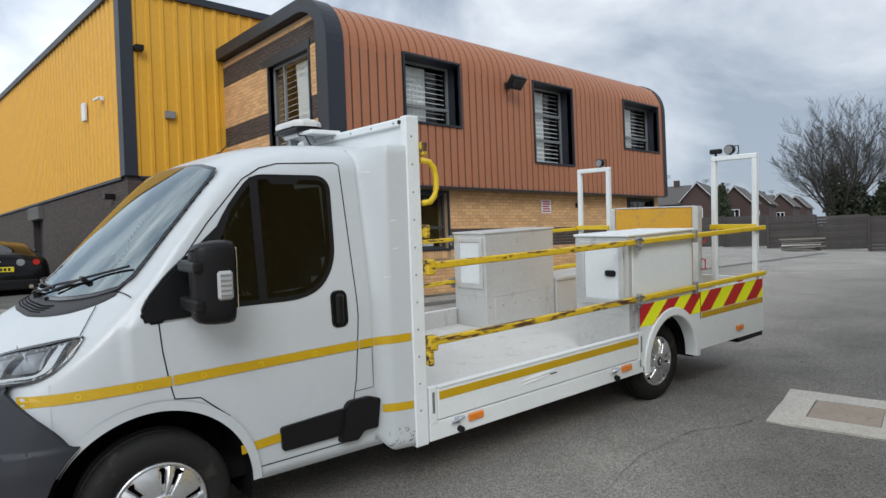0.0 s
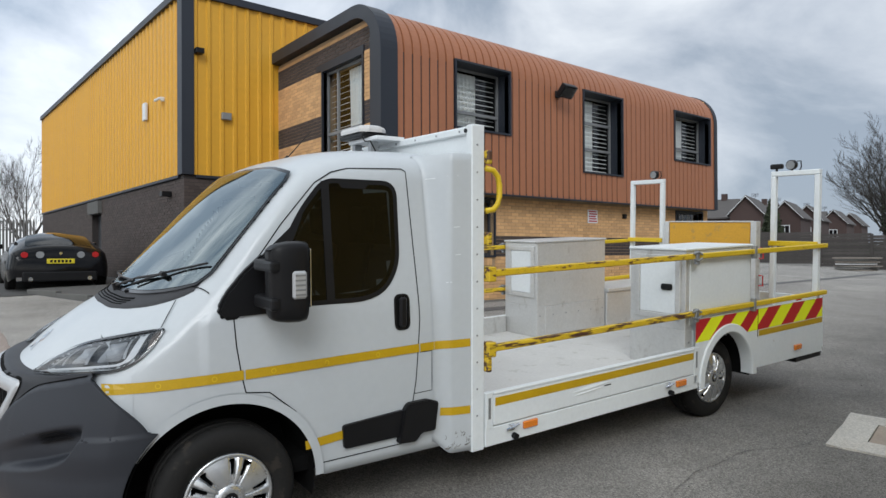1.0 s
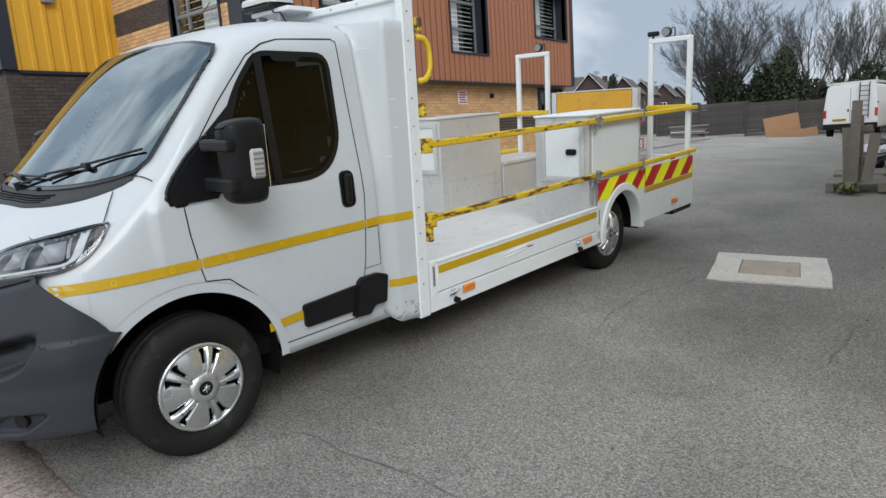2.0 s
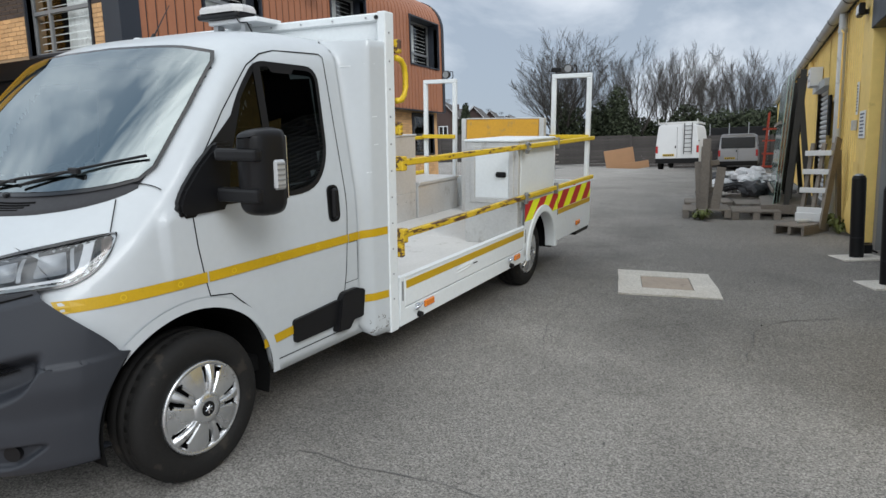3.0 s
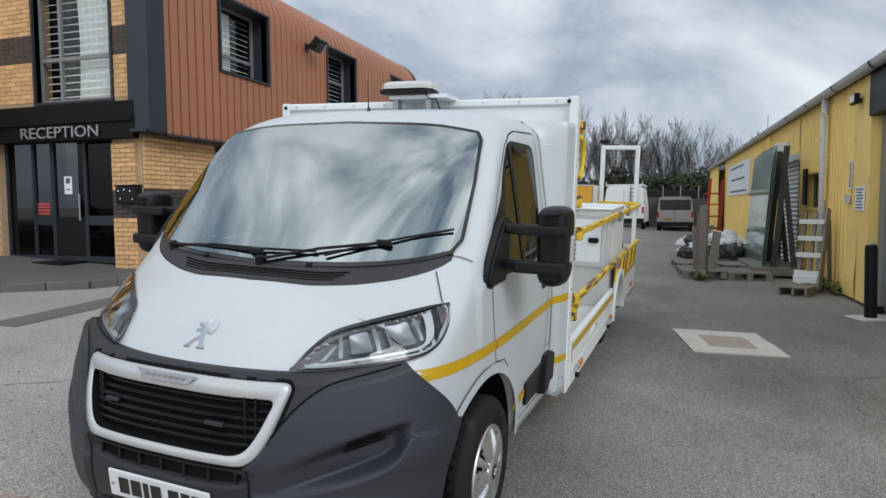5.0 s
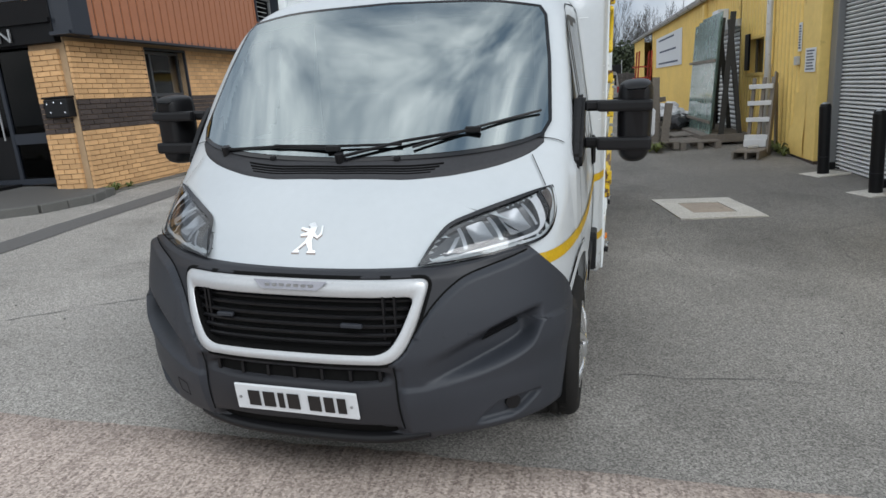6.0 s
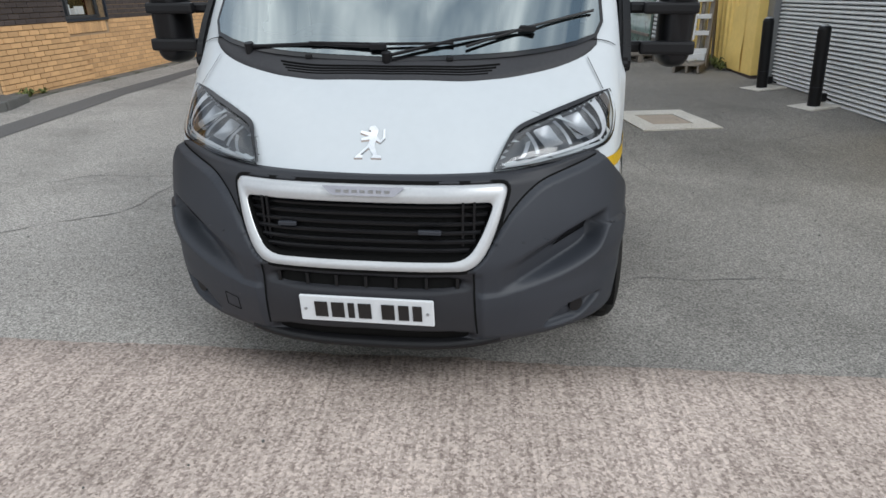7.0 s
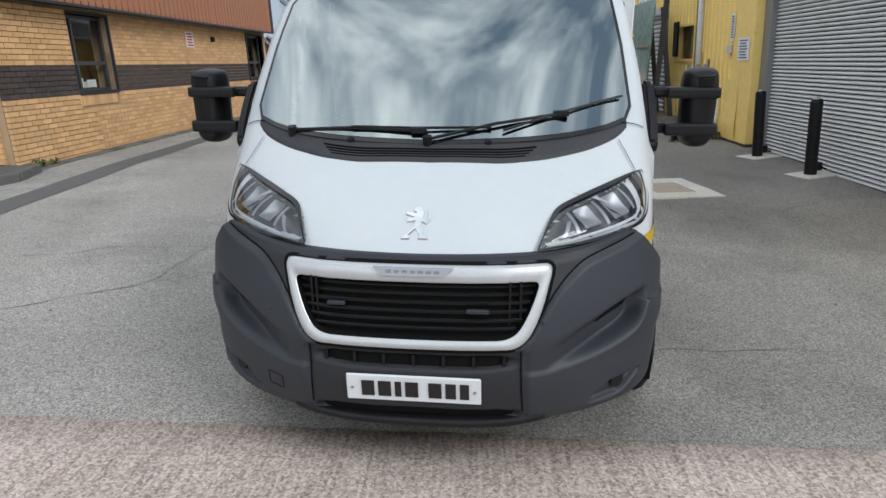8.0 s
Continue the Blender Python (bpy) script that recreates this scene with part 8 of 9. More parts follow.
def pallet(x, y, turn, z=0.0, tilt=0.0, w=1.2, d=1.0, label="weathered grey wooden pallet lying on the asphalt"):
    p = thing("pallet", pose(x, y, ground_z(x, y) + z, tilt, 0, turn), label, "pallet", group="pallets beside the shed")
    for k in range(6):
        yy = lerp(0.05, d - 0.05, k / 5)
        bm = bmesh.new()
        board(bm, (0, yy, 0.134), (w, yy + random.uniform(-0.01, 0.01), 0.134), 0.12, 0.02)
        part("plank", bm, WOOD_GREY, p)
    for xx in (0.05, w / 2, w - 0.05):
        bm = bmesh.new()
        board(bm, (xx, 0, 0.012), (xx, d, 0.012), 0.1, 0.02)
        for yy in (0.06, d / 2, d - 0.06):
            add_box(bm, xx - 0.05, xx + 0.05, yy - 0.06, yy + 0.06, 0.023, 0.122)
        part("bearer", bm, WOOD_GREY, p)
    return p


pallet(2.30, 10.35, 5, w=0.75)
pallet(3.07, 10.42, 4, w=0.72)
pallet(2.25, 11.5, 6, w=0.8)
pallet(3.1, 11.55, 4, w=0.7)
# upright broken pallet standing on edge
up = thing("broken_pallet", pose(2.62, 10.5, ground_z(2.62, 10.5), 0, 0, 18), "broken grey pallet boards standing on end", "pallet")
for k, (dx, dy, h, lean, w) in enumerate(((0.0, 0.0, 1.33, 0.03, 0.13), (0.10, 0.10, 1.12, -0.02, 0.12), (0.17, -0.03, 0.85, 0.10, 0.14), (0.05, 0.22, 1.2, 0.0, 0.1), (-0.03, 0.12, 0.95, -0.04, 0.12))):
    bm = bmesh.new()
    board(bm, (dx, dy, 0.15), (dx + lean, dy + 0.02, h), w, 0.035, up=(0.3, 1, 0))
    part("plank", bm, WOOD_GREY, up)
for z in (0.45, 0.9):
    bm = bmesh.new()
    board(bm, (-0.05, 0.1, z), (0.25, 0.14, z + 0.03), 0.10, 0.08)
    part("bearer", bm, WOOD_GREY, up)
# glass rack: leaning green sheets and dark timber uprights
GREEN_GLASS = mat("stacked_green_glass", (0.26, 0.37, 0.33), 0.12, var=0.25, scale=1.2, fine=6, bump=0.0, coat=0.6, tint=(0.19, 0.26, 0.23), tint_at=0.55)
DARK_WOOD = mat("wet_dark_timber", (0.035, 0.034, 0.032), 0.75, var=0.25, scale=4, fine=40, bump=0.3)
rack = thing("glass_rack", pose(0, 0, 0), "stack of dusty green glass sheets leaning on a timber rack", "glass rack")
for k in range(3):
    m = pose(3.68 + 0.05 * k, 11.05 + 0.14 * k, 0.32, 0, 4, 0)
    bm = box_bm(-0.006, 0.006, 0, 2.35 - 0.25 * k, 0, 2.20 + 0.06 * k, m=m)
    part("glass_sheet", bm, GREEN_GLASS, rack, "green-edged glass sheet")
for y, dx in ((10.92, 0.0), (12.2, 0.10), (13.5, 0.06)):
    bm = bmesh.new()
    board(bm, (3.86 + dx, y, 0.2), (4.04 + dx, y + 0.05, 2.58), 0.09, 0.06, up=(0, 1, 0))
    part("upright", bm, DARK_WOOD, rack)
    bm = bmesh.new()
    board(bm, (4.22 + dx, y, 0.2), (3.98 + dx, y + 0.05, 2.45), 0.08, 0.06, up=(0, 1, 0))
    part("brace", bm, DARK_WOOD, rack)
for z, x in ((0.62, 3.665), (1.75, 3.74)):
    bm = bmesh.new()
    board(bm, (x, 10.95, z), (x, 13.5, z), 0.03, 0.05)
    part("strap", bm, WOOD_GREY, rack)
part("ledge", box_bm(3.5, 4.35, 10.85, 13.6, ground_z(3.9, 12) + 0.02, ground_z(3.9, 12) + 0.17), WOOD_GREY, rack)
# L-shaped stillage with pale rungs, against the wall
still = thing("pallet_stillage", pose(4.13, 9.45, ground_z(4.0, 9.2), 0, 0, -30) @ Matrix.Diagonal((0.48, 1, 0.88, 1)), "upright wooden stillage with pale foam-edged rungs", "stillage")
for k, z in enumerate((0.30, 0.62, 0.92, 1.22)):
    part("rung", box_bm(-0.40, 0.36, -0.06 + 0.055 * k, 0.0 + 0.055 * k, z, z + 0.085, bevel=0.006), VAN_WHITE, still, "pale painted rung")
for x in (-0.30, 0.02, 0.30):
    bm = bmesh.new()
    board(bm, (x, -0.03, 0.14), (x, 0.25, 1.42), 0.11, 0.05, up=(0, 1, 0))
    part("upright", bm, WOOD_GREY, still)
bm = bmesh.new()
board(bm, (0.42, -0.12, 0.05), (0.36, 0.3, 1.5), 0.16, 0.05, up=(1, 0, 0))
board(bm, (0.38, 0.42, 0.05), (0.37, 0.3, 1.3), 0.14, 0.05, up=(1, 0, 0))
part("side_frame", bm, WOOD_GREY, still)
for k in range(4):
    part("plank", box_bm(-0.45, 0.42, -0.62 + k * 0.15, -0.50 + k * 0.15, 0.125, 0.15), WOOD_GREY, still)
for x in (-0.42, 0.0, 0.38):
    part("bearer", box_bm(x - 0.04, x + 0.04, -0.62, 0.1, 0.0, 0.12), WOOD_GREY, still)
part("foam_bar", box_bm(-0.40, 0.34, -0.10, -0.04, 0.16, 0.30, bevel=0.01), VAN_WHITE, still, "pale foam-edged bar")
part("tube", cyl_bm((-0.12, -0.30, 0.18), (0.10, -0.12, 0.18), 0.03), VAN_WHITE, still)

# heap of bags and offcuts
SACK = mat("dirty_sacking", (0.58, 0.58, 0.59), 0.8, var=0.25, scale=6, fine=30, bump=0.4, dist=0.01, tint=(0.16, 0.16, 0.17), tint_at=0.60)
SCRAP = mat("black_scrap", (0.03, 0.03, 0.033), 0.6, var=0.3, bump=0.1)


def crumpled(x, y, z, sx, sy, sz, seed, material, name, label, turn=0):
    bm = bmesh.new()
    bmesh.ops.create_icosphere(bm, subdivisions=3, radius=1)
    for v in bm.verts:
        d = v.co.normalized()
        r = 1 + 0.35 * noise.noise(d * 1.7 + Vector((seed, 0, 0))) + 0.22 * noise.noise(d * 4.5 + Vector((0, seed, 0))) - 0.12 * abs(noise.noise(d * 9 + Vector((0, 0, seed))))
        v.co = Vector((d.x * sx * r, d.y * sy * r, max(-0.8, d.z) * sz * r))
    ob = part(name, bm, material)
    ob.matrix_world = pose(x, y, ground_z(x, y) + z, 0, 0, turn)
    return tagged(ob, label, "rubbish bag", group="scrap heap")


for k in range(30):
    a, r = random.uniform(0, 6.28), random.random() ** 0.7
    x, y = 3.15 + 0.85 * r * math.cos(a), 14.2 + 1.3 * r * math.sin(a)
    sz = random.uniform(0.12, 0.2)
    crumpled(x, y, 0.12 + 0.52 * (1 - r) + 0.05 * random.random(), random.uniform(0.18, 0.32), random.uniform(0.18, 0.3), sz, k * 3.7, SACK if k % 6 else SCRAP, "scrap_bag", "crumpled pale sack on the scrap heap" if k % 6 else "crumpled black bag on the scrap heap", random.uniform(0, 180))
for k in range(9):
    bm = bmesh.new()
    x, y = 2.55 + 0.3 * random.random(), 13.0 + 0.9 * random.random()
    a = random.uniform(-0.6, 0.6)
    add_tube(bm, [(x, y, ground_z(x, y) + 0.12 + 0.03 * k), (x + 0.35 * math.cos(a), y + 0.35 * math.sin(a), ground_z(x, y) + 0.25 + 0.02 * k), (x + 0.8 * math.cos(a + 0.3), y + 0.8 * math.sin(a + 0.3), ground_z(x, y) + 0.16 + 0.03 * k)], 0.022, 6)
    tagged(part("scrap_pipe", bm, SCRAP), "bent black offcut on the scrap heap", "pipe", group="scrap pipes")

# red steel rack further along the wall
RED_STEEL = mat("red_oxide_steel", (0.36, 0.045, 0.022), 0.6, var=0.2, scale=3, fine=40, bump=0.1)
rr = thing("steel_rack", pose(4.1, 27.2, ground_z(4.1, 27.2)), "red oxide steel stillage rack against the shed", "rack")
for x in (-0.25, 0.25):
    for y in (-0.5, 0.5):
        bm = bmesh.new()
        board(bm, (x, y, 0), (x + 0.15, y, 2.35), 0.06, 0.06, up=(0, 1, 0))
        part("upright", bm, RED_STEEL, rr)
for z in (0.25, 0.75, 1.25, 1.7):
    for y in (-0.5, 0.5):
        part("rail", box_bm(-0.3, 0.36, y - 0.03, y + 0.03, z, z + 0.05), RED_STEEL, rr)
    part("shelf_bar", box_bm(-0.28, -0.22, -0.5, 0.5, z, z + 0.05), RED_STEEL, rr)

# weeds at the foot of the shed and pallets
WEED = mat("weed_leaves", (0.10, 0.12, 0.03), 0.7, var=0.3, bump=0, rand=0.3)


def weed(x, y, size, seed):
    rnd = random.Random(seed)
    bm = bmesh.new()
    for k in range(26):
        a, l, w = rnd.uniform(0, 6.28), size * rnd.uniform(0.5, 1), size * rnd.uniform(0.08, 0.16)
        d, s = Vector((math.cos(a), math.sin(a), 0)), Vector((-math.sin(a), math.cos(a), 0))
        h = rnd.uniform(0.3, 0.9) * size
        p = [Vector((0, 0, 0)), d * l * 0.5 + Vector((0, 0, h)) + s * w, d * l + Vector((0, 0, h * 0.6)), d * l * 0.5 + Vector((0, 0, h)) - s * w]
        bm.faces.new([bm.verts.new(q) for q in p])
    ob = part("weed", bm, WEED)
    ob.matrix_world = pose(x, y, ground_z(x, y))
    return tagged(ob, "small green weed growing from the asphalt", "weed", group="weeds")


for k, (x, y, s) in enumerate(((2.62, 10.2, 0.22), (2.5, 10.25, 0.14), (4.40, 9.75, 0.22), (4.45, 9.4, 0.2), (4.44, 9.1, 0.16), (4.42, 10.0, 0.2), (-5.86, 6.6, 0.16), (-5.85, 6.9, 0.12), (-5.8, 6.35, 0.14), (-12.3, 0.72, 0.16), (-13.1, 0.70, 0.20), (-14.2, 0.74, 0.18), (-15.4, 0.70, 0.22), (-16.8, 0.72, 0.2))):
    weed(x, y, s, k)

# loose stones and litter on the yard
bm = bmesh.new()
rnd = random.Random(4)
for k in range(170):
    x, y = rnd.uniform(-5, 4.2), rnd.uniform(-2.5, 12)
    s = rnd.uniform(0.003, 0.008)
    r = bmesh.ops.create_icosphere(bm, subdivisions=1, radius=s)
    bmesh.ops.translate(bm, vec=(x, y, ground_z(x, y) + s * 0.4 + (0.012 if y < 0.4 else 0)), verts=r["verts"])
tagged(part("grit", bm, KERB), "loose pale grit scattered on the yard", "grit", kind="stuff")
CRACK = mat("bitumen_crack", (0.10, 0.098, 0.095), 0.9, var=0.2, bump=0)
bm = bmesh.new()
rnd = random.Random(9)
for x0, y0, a, n in ((2.2, 2.6, 2.2, 26), (1.3, 1.2, 0.5, 30), (-4.2, 2.6, 0.12, 40), (3.3, 3.4, 1.4, 22), (-3.4, 6.0, 0.5, 26), (2.6, 8.3, 3.0, 30), (-3.0, 1.6, 1.0, 18), (0.4, 13.5, 0.1, 40)):
    pts, x, y = [], x0, y0
    for k in range(n):
        pts.append((x, y))
        a += rnd.uniform(-0.45, 0.45) * 0.8
        x, y = x + 0.11 * math.cos(a), y + 0.11 * math.sin(a)
    rows = []
    for i, p in enumerate(pts):
        w = 0.0035 * (0.2 + rnd.random())
        rows.append([(p[0] - w, p[1] + w, ground_z(*p) + 0.004), (p[0] + w, p[1] - w, ground_z(*p) + 0.004)])
    add_grid(bm, rows)
tagged(part("crack", bm, CRACK), "fine cracks across the asphalt", "crack", kind="stuff")


# ---- parked vehicles ----
def loft_car(parent, length, keys_top, keys_hw, keys_low, material, name="body", belt=0.62, n_y=48, seg=14, round_x=3.0, round_z=2.2):
    """Car skin along -y..+length: top height, half width and sill by distance from the rear; returns section functions."""
    zt, hw, zl = curve_through(keys_top), curve_through(keys_hw), curve_through(keys_low)
    bm = bmesh.new()
    rows = []
    for y in np.linspace(0, length, n_y):
        t, h, l = zt(y), hw(y), zl(y)
        row = []
        for sgn in (1, -1):
            half = []
            for k in range(seg + 1):
                z = lerp(l, min(belt, t - 0.05), k / seg)
                half.append((sgn * h * (1 - 0.06 * ((z - 0.45) / 0.4) ** 2), y, z))
            b = min(belt, t - 0.05)
            hb = h * (1 - 0.06 * ((b - 0.45) / 0.4) ** 2)
            for k in range(1, seg + 1):
                a = k / seg * math.pi / 2
                half.append((sgn * hb * math.cos(a) ** (2 / round_x), y, b + (t - b) * math.sin(a) ** (2 / round_z)))
            row += half if sgn > 0 else half[::-1][1:]
        rows.append(row)
    vs = add_grid(bm, rows)
    bm.faces.new(vs[0])
    bm.faces.new(vs[-1][::-1])
    bmesh.ops.recalc_face_normals(bm, faces=bm.faces)
    return part(name, bm, material, parent, smooth=True), zt, hw


def road_wheel(parent, x, y, r, sgn, rim_mat):
    w = new("wheel")
    w.parent = parent
    w.location = (x, y, r)
    bm = bmesh.new()
    add_grid(bm, [[(sgn * b, a * math.cos(2 * math.pi * k / 36), a * math.sin(2 * math.pi * k / 36)) for k in range(36)] for a, b in ((r * 0.66, -0.18), (r * 0.66, 0.0), (r * 0.9, 0.01), (r, -0.03), (r, -0.18), (r * 0.66, -0.19))], wrap=True)
    bmesh.ops.recalc_face_normals(bm, faces=bm.faces)
    part("tyre", bm, RUBBER, w)
    bm = bmesh.new()
    add_cyl(bm, (-sgn * 0.05, 0, 0), (-sgn * 0.04, 0, 0), r * 0.66, seg=30, mi=1)
    for k in range(5):
        add_box(bm, -sgn * 0.035, -sgn * 0.01, -0.03, 0.03, 0.03, r * 0.64, m=pose(0, 0, 0, k * 72, 0, 0))
    part("rim", bm, (rim_mat, DARK), w)


car = thing("parked_car", pose(-12.6, 2.02, ground_z(-12.8, 2.2) + 0.0, 0, 0, 88) @ Matrix.Diagonal((1.05, 1.0, 1.0, 1)), "glossy black hatchback coupe parked by the warehouse", "car")
loft_car(car, 4.8, [(0.0, 0.74), (0.05, 0.93), (0.22, 1.02), (0.6, 1.18), (1.1, 1.30), (1.9, 1.35), (2.5, 1.28), (3.1, 1.02), (3.5, 0.90), (4.3, 0.78), (4.7, 0.62), (4.8, 0.5)], [(0, 0.80), (0.12, 0.90), (0.35, 0.96), (1.0, 0.975), (3.8, 0.96), (4.5, 0.85), (4.8, 0.6)], [(0, 0.30), (0.3, 0.2), (4.4, 0.18), (4.8, 0.28)], CAR_BLACK, belt=0.80, round_x=2.3, round_z=1.7)
bm = bmesh.new()
add_grid(bm, [[(x * (1 - 0.10 * k), lerp(0.27, 1.02, k), 0.012 + curve_through([(0.27, 1.035), (0.6, 1.18), (1.02, 1.285)])(lerp(0.27, 1.02, k)) - 0.16 * abs(x) ** 2.2) for x in np.linspace(-0.64, 0.64, 11)] for k in np.linspace(0, 1, 7)])
part("rear_window", facing(bm, (0, -1, 1)), TINTED, car, "dark rear window", smooth=True)
part("window_backing", box_bm(-0.6, 0.6, 0.9, 0.95, 0.8, 1.1), DARK, car)
for sgn in (1, -1):
    part("side_window", box_bm(sgn * 0.74, sgn * 0.80, 0.85, 2.8, 0.90, 1.10, bevel=0.02), FRIT, car, "dark side windows")
    part("tail_lamp", cyl_bm((sgn * 0.66, 0.02, 0.80), (sgn * 0.66, -0.015, 0.80), 0.066, seg=20), RED_LENS, car, "round red tail lamp")
    part("exhaust", cyl_bm((sgn * 0.55, 0.05, 0.26), (sgn * 0.55, -0.03, 0.26), 0.045, seg=14), CHROME, car)
    part("sticker_disc", cyl_bm((sgn * 0.38, 0.01, 0.80), (sgn * 0.38, -0.012, 0.80), 0.075, seg=20), STEEL, car, "pale round disc beside the tail lamp")
    part("wing_mirror", box_bm(sgn * 0.93, sgn * 1.08, 2.75, 2.87, 0.95, 1.07, bevel=0.03), CAR_BLACK, car)
    for y in (0.85, 3.85):
        road_wheel(car, sgn * 0.96, y, 0.35, sgn, SILVER)
part("rear_diffuser", box_bm(-0.7, 0.7, -0.02, 0.12, 0.2, 0.42, bevel=0.03), BLACK, car)
pl = part("number_plate", box_bm(-0.26, 0.26, -0.03, -0.015, 0.60, 0.71, bevel=0.004), mat("yellow_plate", (0.62, 0.50, 0.02), 0.4, var=0.03, bump=0), car, "yellow plate with black bars")
for k in range(6):
    part("plate_bar", box_bm(-0.20 + k * 0.07, -0.155 + k * 0.07, -0.0325, -0.0305, 0.625, 0.685), FRIT, pl)
part("rear_badge", cyl_bm((0, 0.0, 0.83), (0, -0.012, 0.83), 0.03, seg=12), CHROME, car)


def panel_van(m, width, length, height, material, label, ladder):
    v = thing("parked_van", m, label, "van")
    hw = width / 2
    sec = round_poly([(-hw, 0.35), (hw, 0.35), (hw - 0.02, height * 0.55), (hw - 0.14, height), (-hw + 0.14, height), (-hw + 0.02, height * 0.55)], [0.06, 0.06, 0.3, 0.16, 0.16, 0.3], 5)
    bm = bmesh.new()
    rows = []
    for y, s, dz in ((0.0, 0.965, 0), (0.03, 0.99, 0), (0.12, 1, 0), (length * 0.62, 1, 0), (length * 0.74, 0.97, -0.10), (length * 0.85, 0.93, -0.85 * (height - 1.0)), (length, 0.85, -0.9 * (height - 0.9))):
        rows.append([(p[0] * s, y, p[1] + (dz * max(0, (p[1] - 0.9)) / (height - 0.9) if dz else 0)) for p in sec])
    vs = add_grid(bm, rows, wrap=True)
    bm.faces.new(vs[0])
    bm.faces.new(vs[-1][::-1])
    bmesh.ops.recalc_face_normals(bm, faces=bm.faces)
    part("body", bm, material, v, smooth=False)
    part("rear_bumper", box_bm(-hw + 0.02, hw - 0.02, -0.08, 0.06, 0.33, 0.56, bevel=0.03), BLACK, v)
    part("door_seam", box_bm(-0.006, 0.006, -0.004, 0.002, 0.58, height - 0.12), DARK, v)
    for s in (1, -1):
        part("tail_lamp", box_bm(s * (hw - 0.13), s * (hw - 0.03), -0.02, 0.05, 0.80, 1.12, bevel=0.01), RED_LENS, v, "red tail lamp")
        for y in (0.95, length - 0.95):
            road_wheel(v, s * (hw - 0.02), y, 0.34, s, STEEL)
        part("hinge", box_bm(s * (hw - 0.05), s * (hw - 0.01), -0.012, 0.02, 1.3, 1.36), BLACK, v)
    part("handle", box_bm(-0.09, -0.04, -0.03, 0.0, 1.02, 1.12), BLACK, v)
    pl = part("number_plate", box_bm(-0.62, -0.12, -0.02, -0.008, 0.66, 0.76), mat("yellow_plate_b", (0.6, 0.42, 0.06), 0.5, var=0.03, bump=0), v, "yellow plate with dark bars")
    for k in range(5):
        part("plate_bar", box_bm(-0.58 + k * 0.09, -0.52 + k * 0.09, -0.023, -0.0205, 0.68, 0.74), FRIT, pl)
    if ladder:
        for x in (0.30, 0.62):
            part("ladder_rail", cyl_bm((x, -0.07, 0.75), (x + 0.02, -0.05, height + 0.05), 0.018, seg=8), BLACK, v)
        for k in range(7):
            part("ladder_rung", cyl_bm((0.30, -0.07, 0.85 + k * 0.19), (0.63, -0.07, 0.85 + k * 0.19), 0.014, seg=8), BLACK, v)
        for y in (0.3, 1.5, 2.7):
            part("roof_bar", box_bm(-hw + 0.08, hw - 0.08, y, y + 0.05, height + 0.07, height + 0.12), ALU, v)
        for x in (-hw + 0.12, hw - 0.12):
            part("rack_rail", box_bm(x - 0.02, x + 0.02, 0.05, 3.0, height + 0.02, height + 0.07), ALU, v)
            part("rack_post", box_bm(x - 0.02, x + 0.02, 0.05, 0.1, height + 0.07, height + 0.22), ALU, v)
    else:
        part("rear_window", box_bm(-hw + 0.16, hw - 0.16, -0.014, 0.02, 1.20, 1.76, bevel=0.02), FRIT, v, "dark rear window")
        part("roof_spoiler", box_bm(-hw + 0.2, hw - 0.2, -0.12, 0.15, height - 0.05, height - 0.01, bevel=0.01), material, v)
    return v


panel_van(pose(0.38, 30.0, ground_z(0.4, 31), 0, 0, -3), 1.92, 4.9, 2.08, VAN_WHITE, "dusty white panel van with rear ladder and roof rack", True)
panel_van(pose(2.85, 35.0, ground_z(2.8, 36), 0, 0, -2), 1.9, 5.0, 1.93, VAN_SILVER, "silver people carrier van parked by the fence", False)
# dark mesh trailer beyond
tr = thing("cage_trailer", pose(1.2, 41.0, ground_z(1.2, 41)), "dark mesh-sided cage trailer behind the vans", "trailer")
part("box", box_bm(0, 3.2, 0, 2.5, 0.4, 2.35, bevel=0.02), BLACK, tr)
for x in (0, 1.05, 2.1, 3.15):
    part("post", box_bm(x, x + 0.05, -0.05, 0.0, 0.3, 2.6), STEEL, tr)
for s in (0.3, 2.6):
    part("wheel_block", cyl_bm((s, 0.3, 0.3), (s + 0.2, 0.3, 0.3), 0.3, seg=18), RUBBER, tr)

# planks and boards by the back fence
st = thing("plank_stack", pose(-7.0, 33.0, ground_z(-7.0, 33.0), 0, 0, 8) @ Matrix.Diagonal((0.78, 0.9, 0.85, 1)), "low stack of pale boards on the asphalt", "planks")
for k in range(7):
    bm = box_bm(-1.1 + 0.25 * random.random(), 1.0 + 0.3 * random.random(), -0.5 + 0.1 * random.random(), 0.55, 0.02 + 0.11 * k, 0.085 + 0.11 * k)
    ob = part("plank", bm, (WOOD_GREY, KERB, WOOD_GREY, VAN_WHITE)[k % 4], st)
    ob.rotation_euler.z = random.uniform(-0.25, 0.25)
PLY = mat("orange_ply", (0.42, 0.24, 0.13), 0.8, var=0.12, scale=2, bump=0.05)
ply = thing("plywood_sheet", pose(-3.1, 36.2, ground_z(-3, 36), 14, -8, 4), "broken orange plywood sheets leaning at the fence", "plywood")
part("sheet", box_bm(-0.85, 0.75, 0, 0.03, 0, 1.15), PLY, ply)
part("sheet", box_bm(0.2, 1.5, -0.5, -0.47, 0, 0.4), PLY, ply)

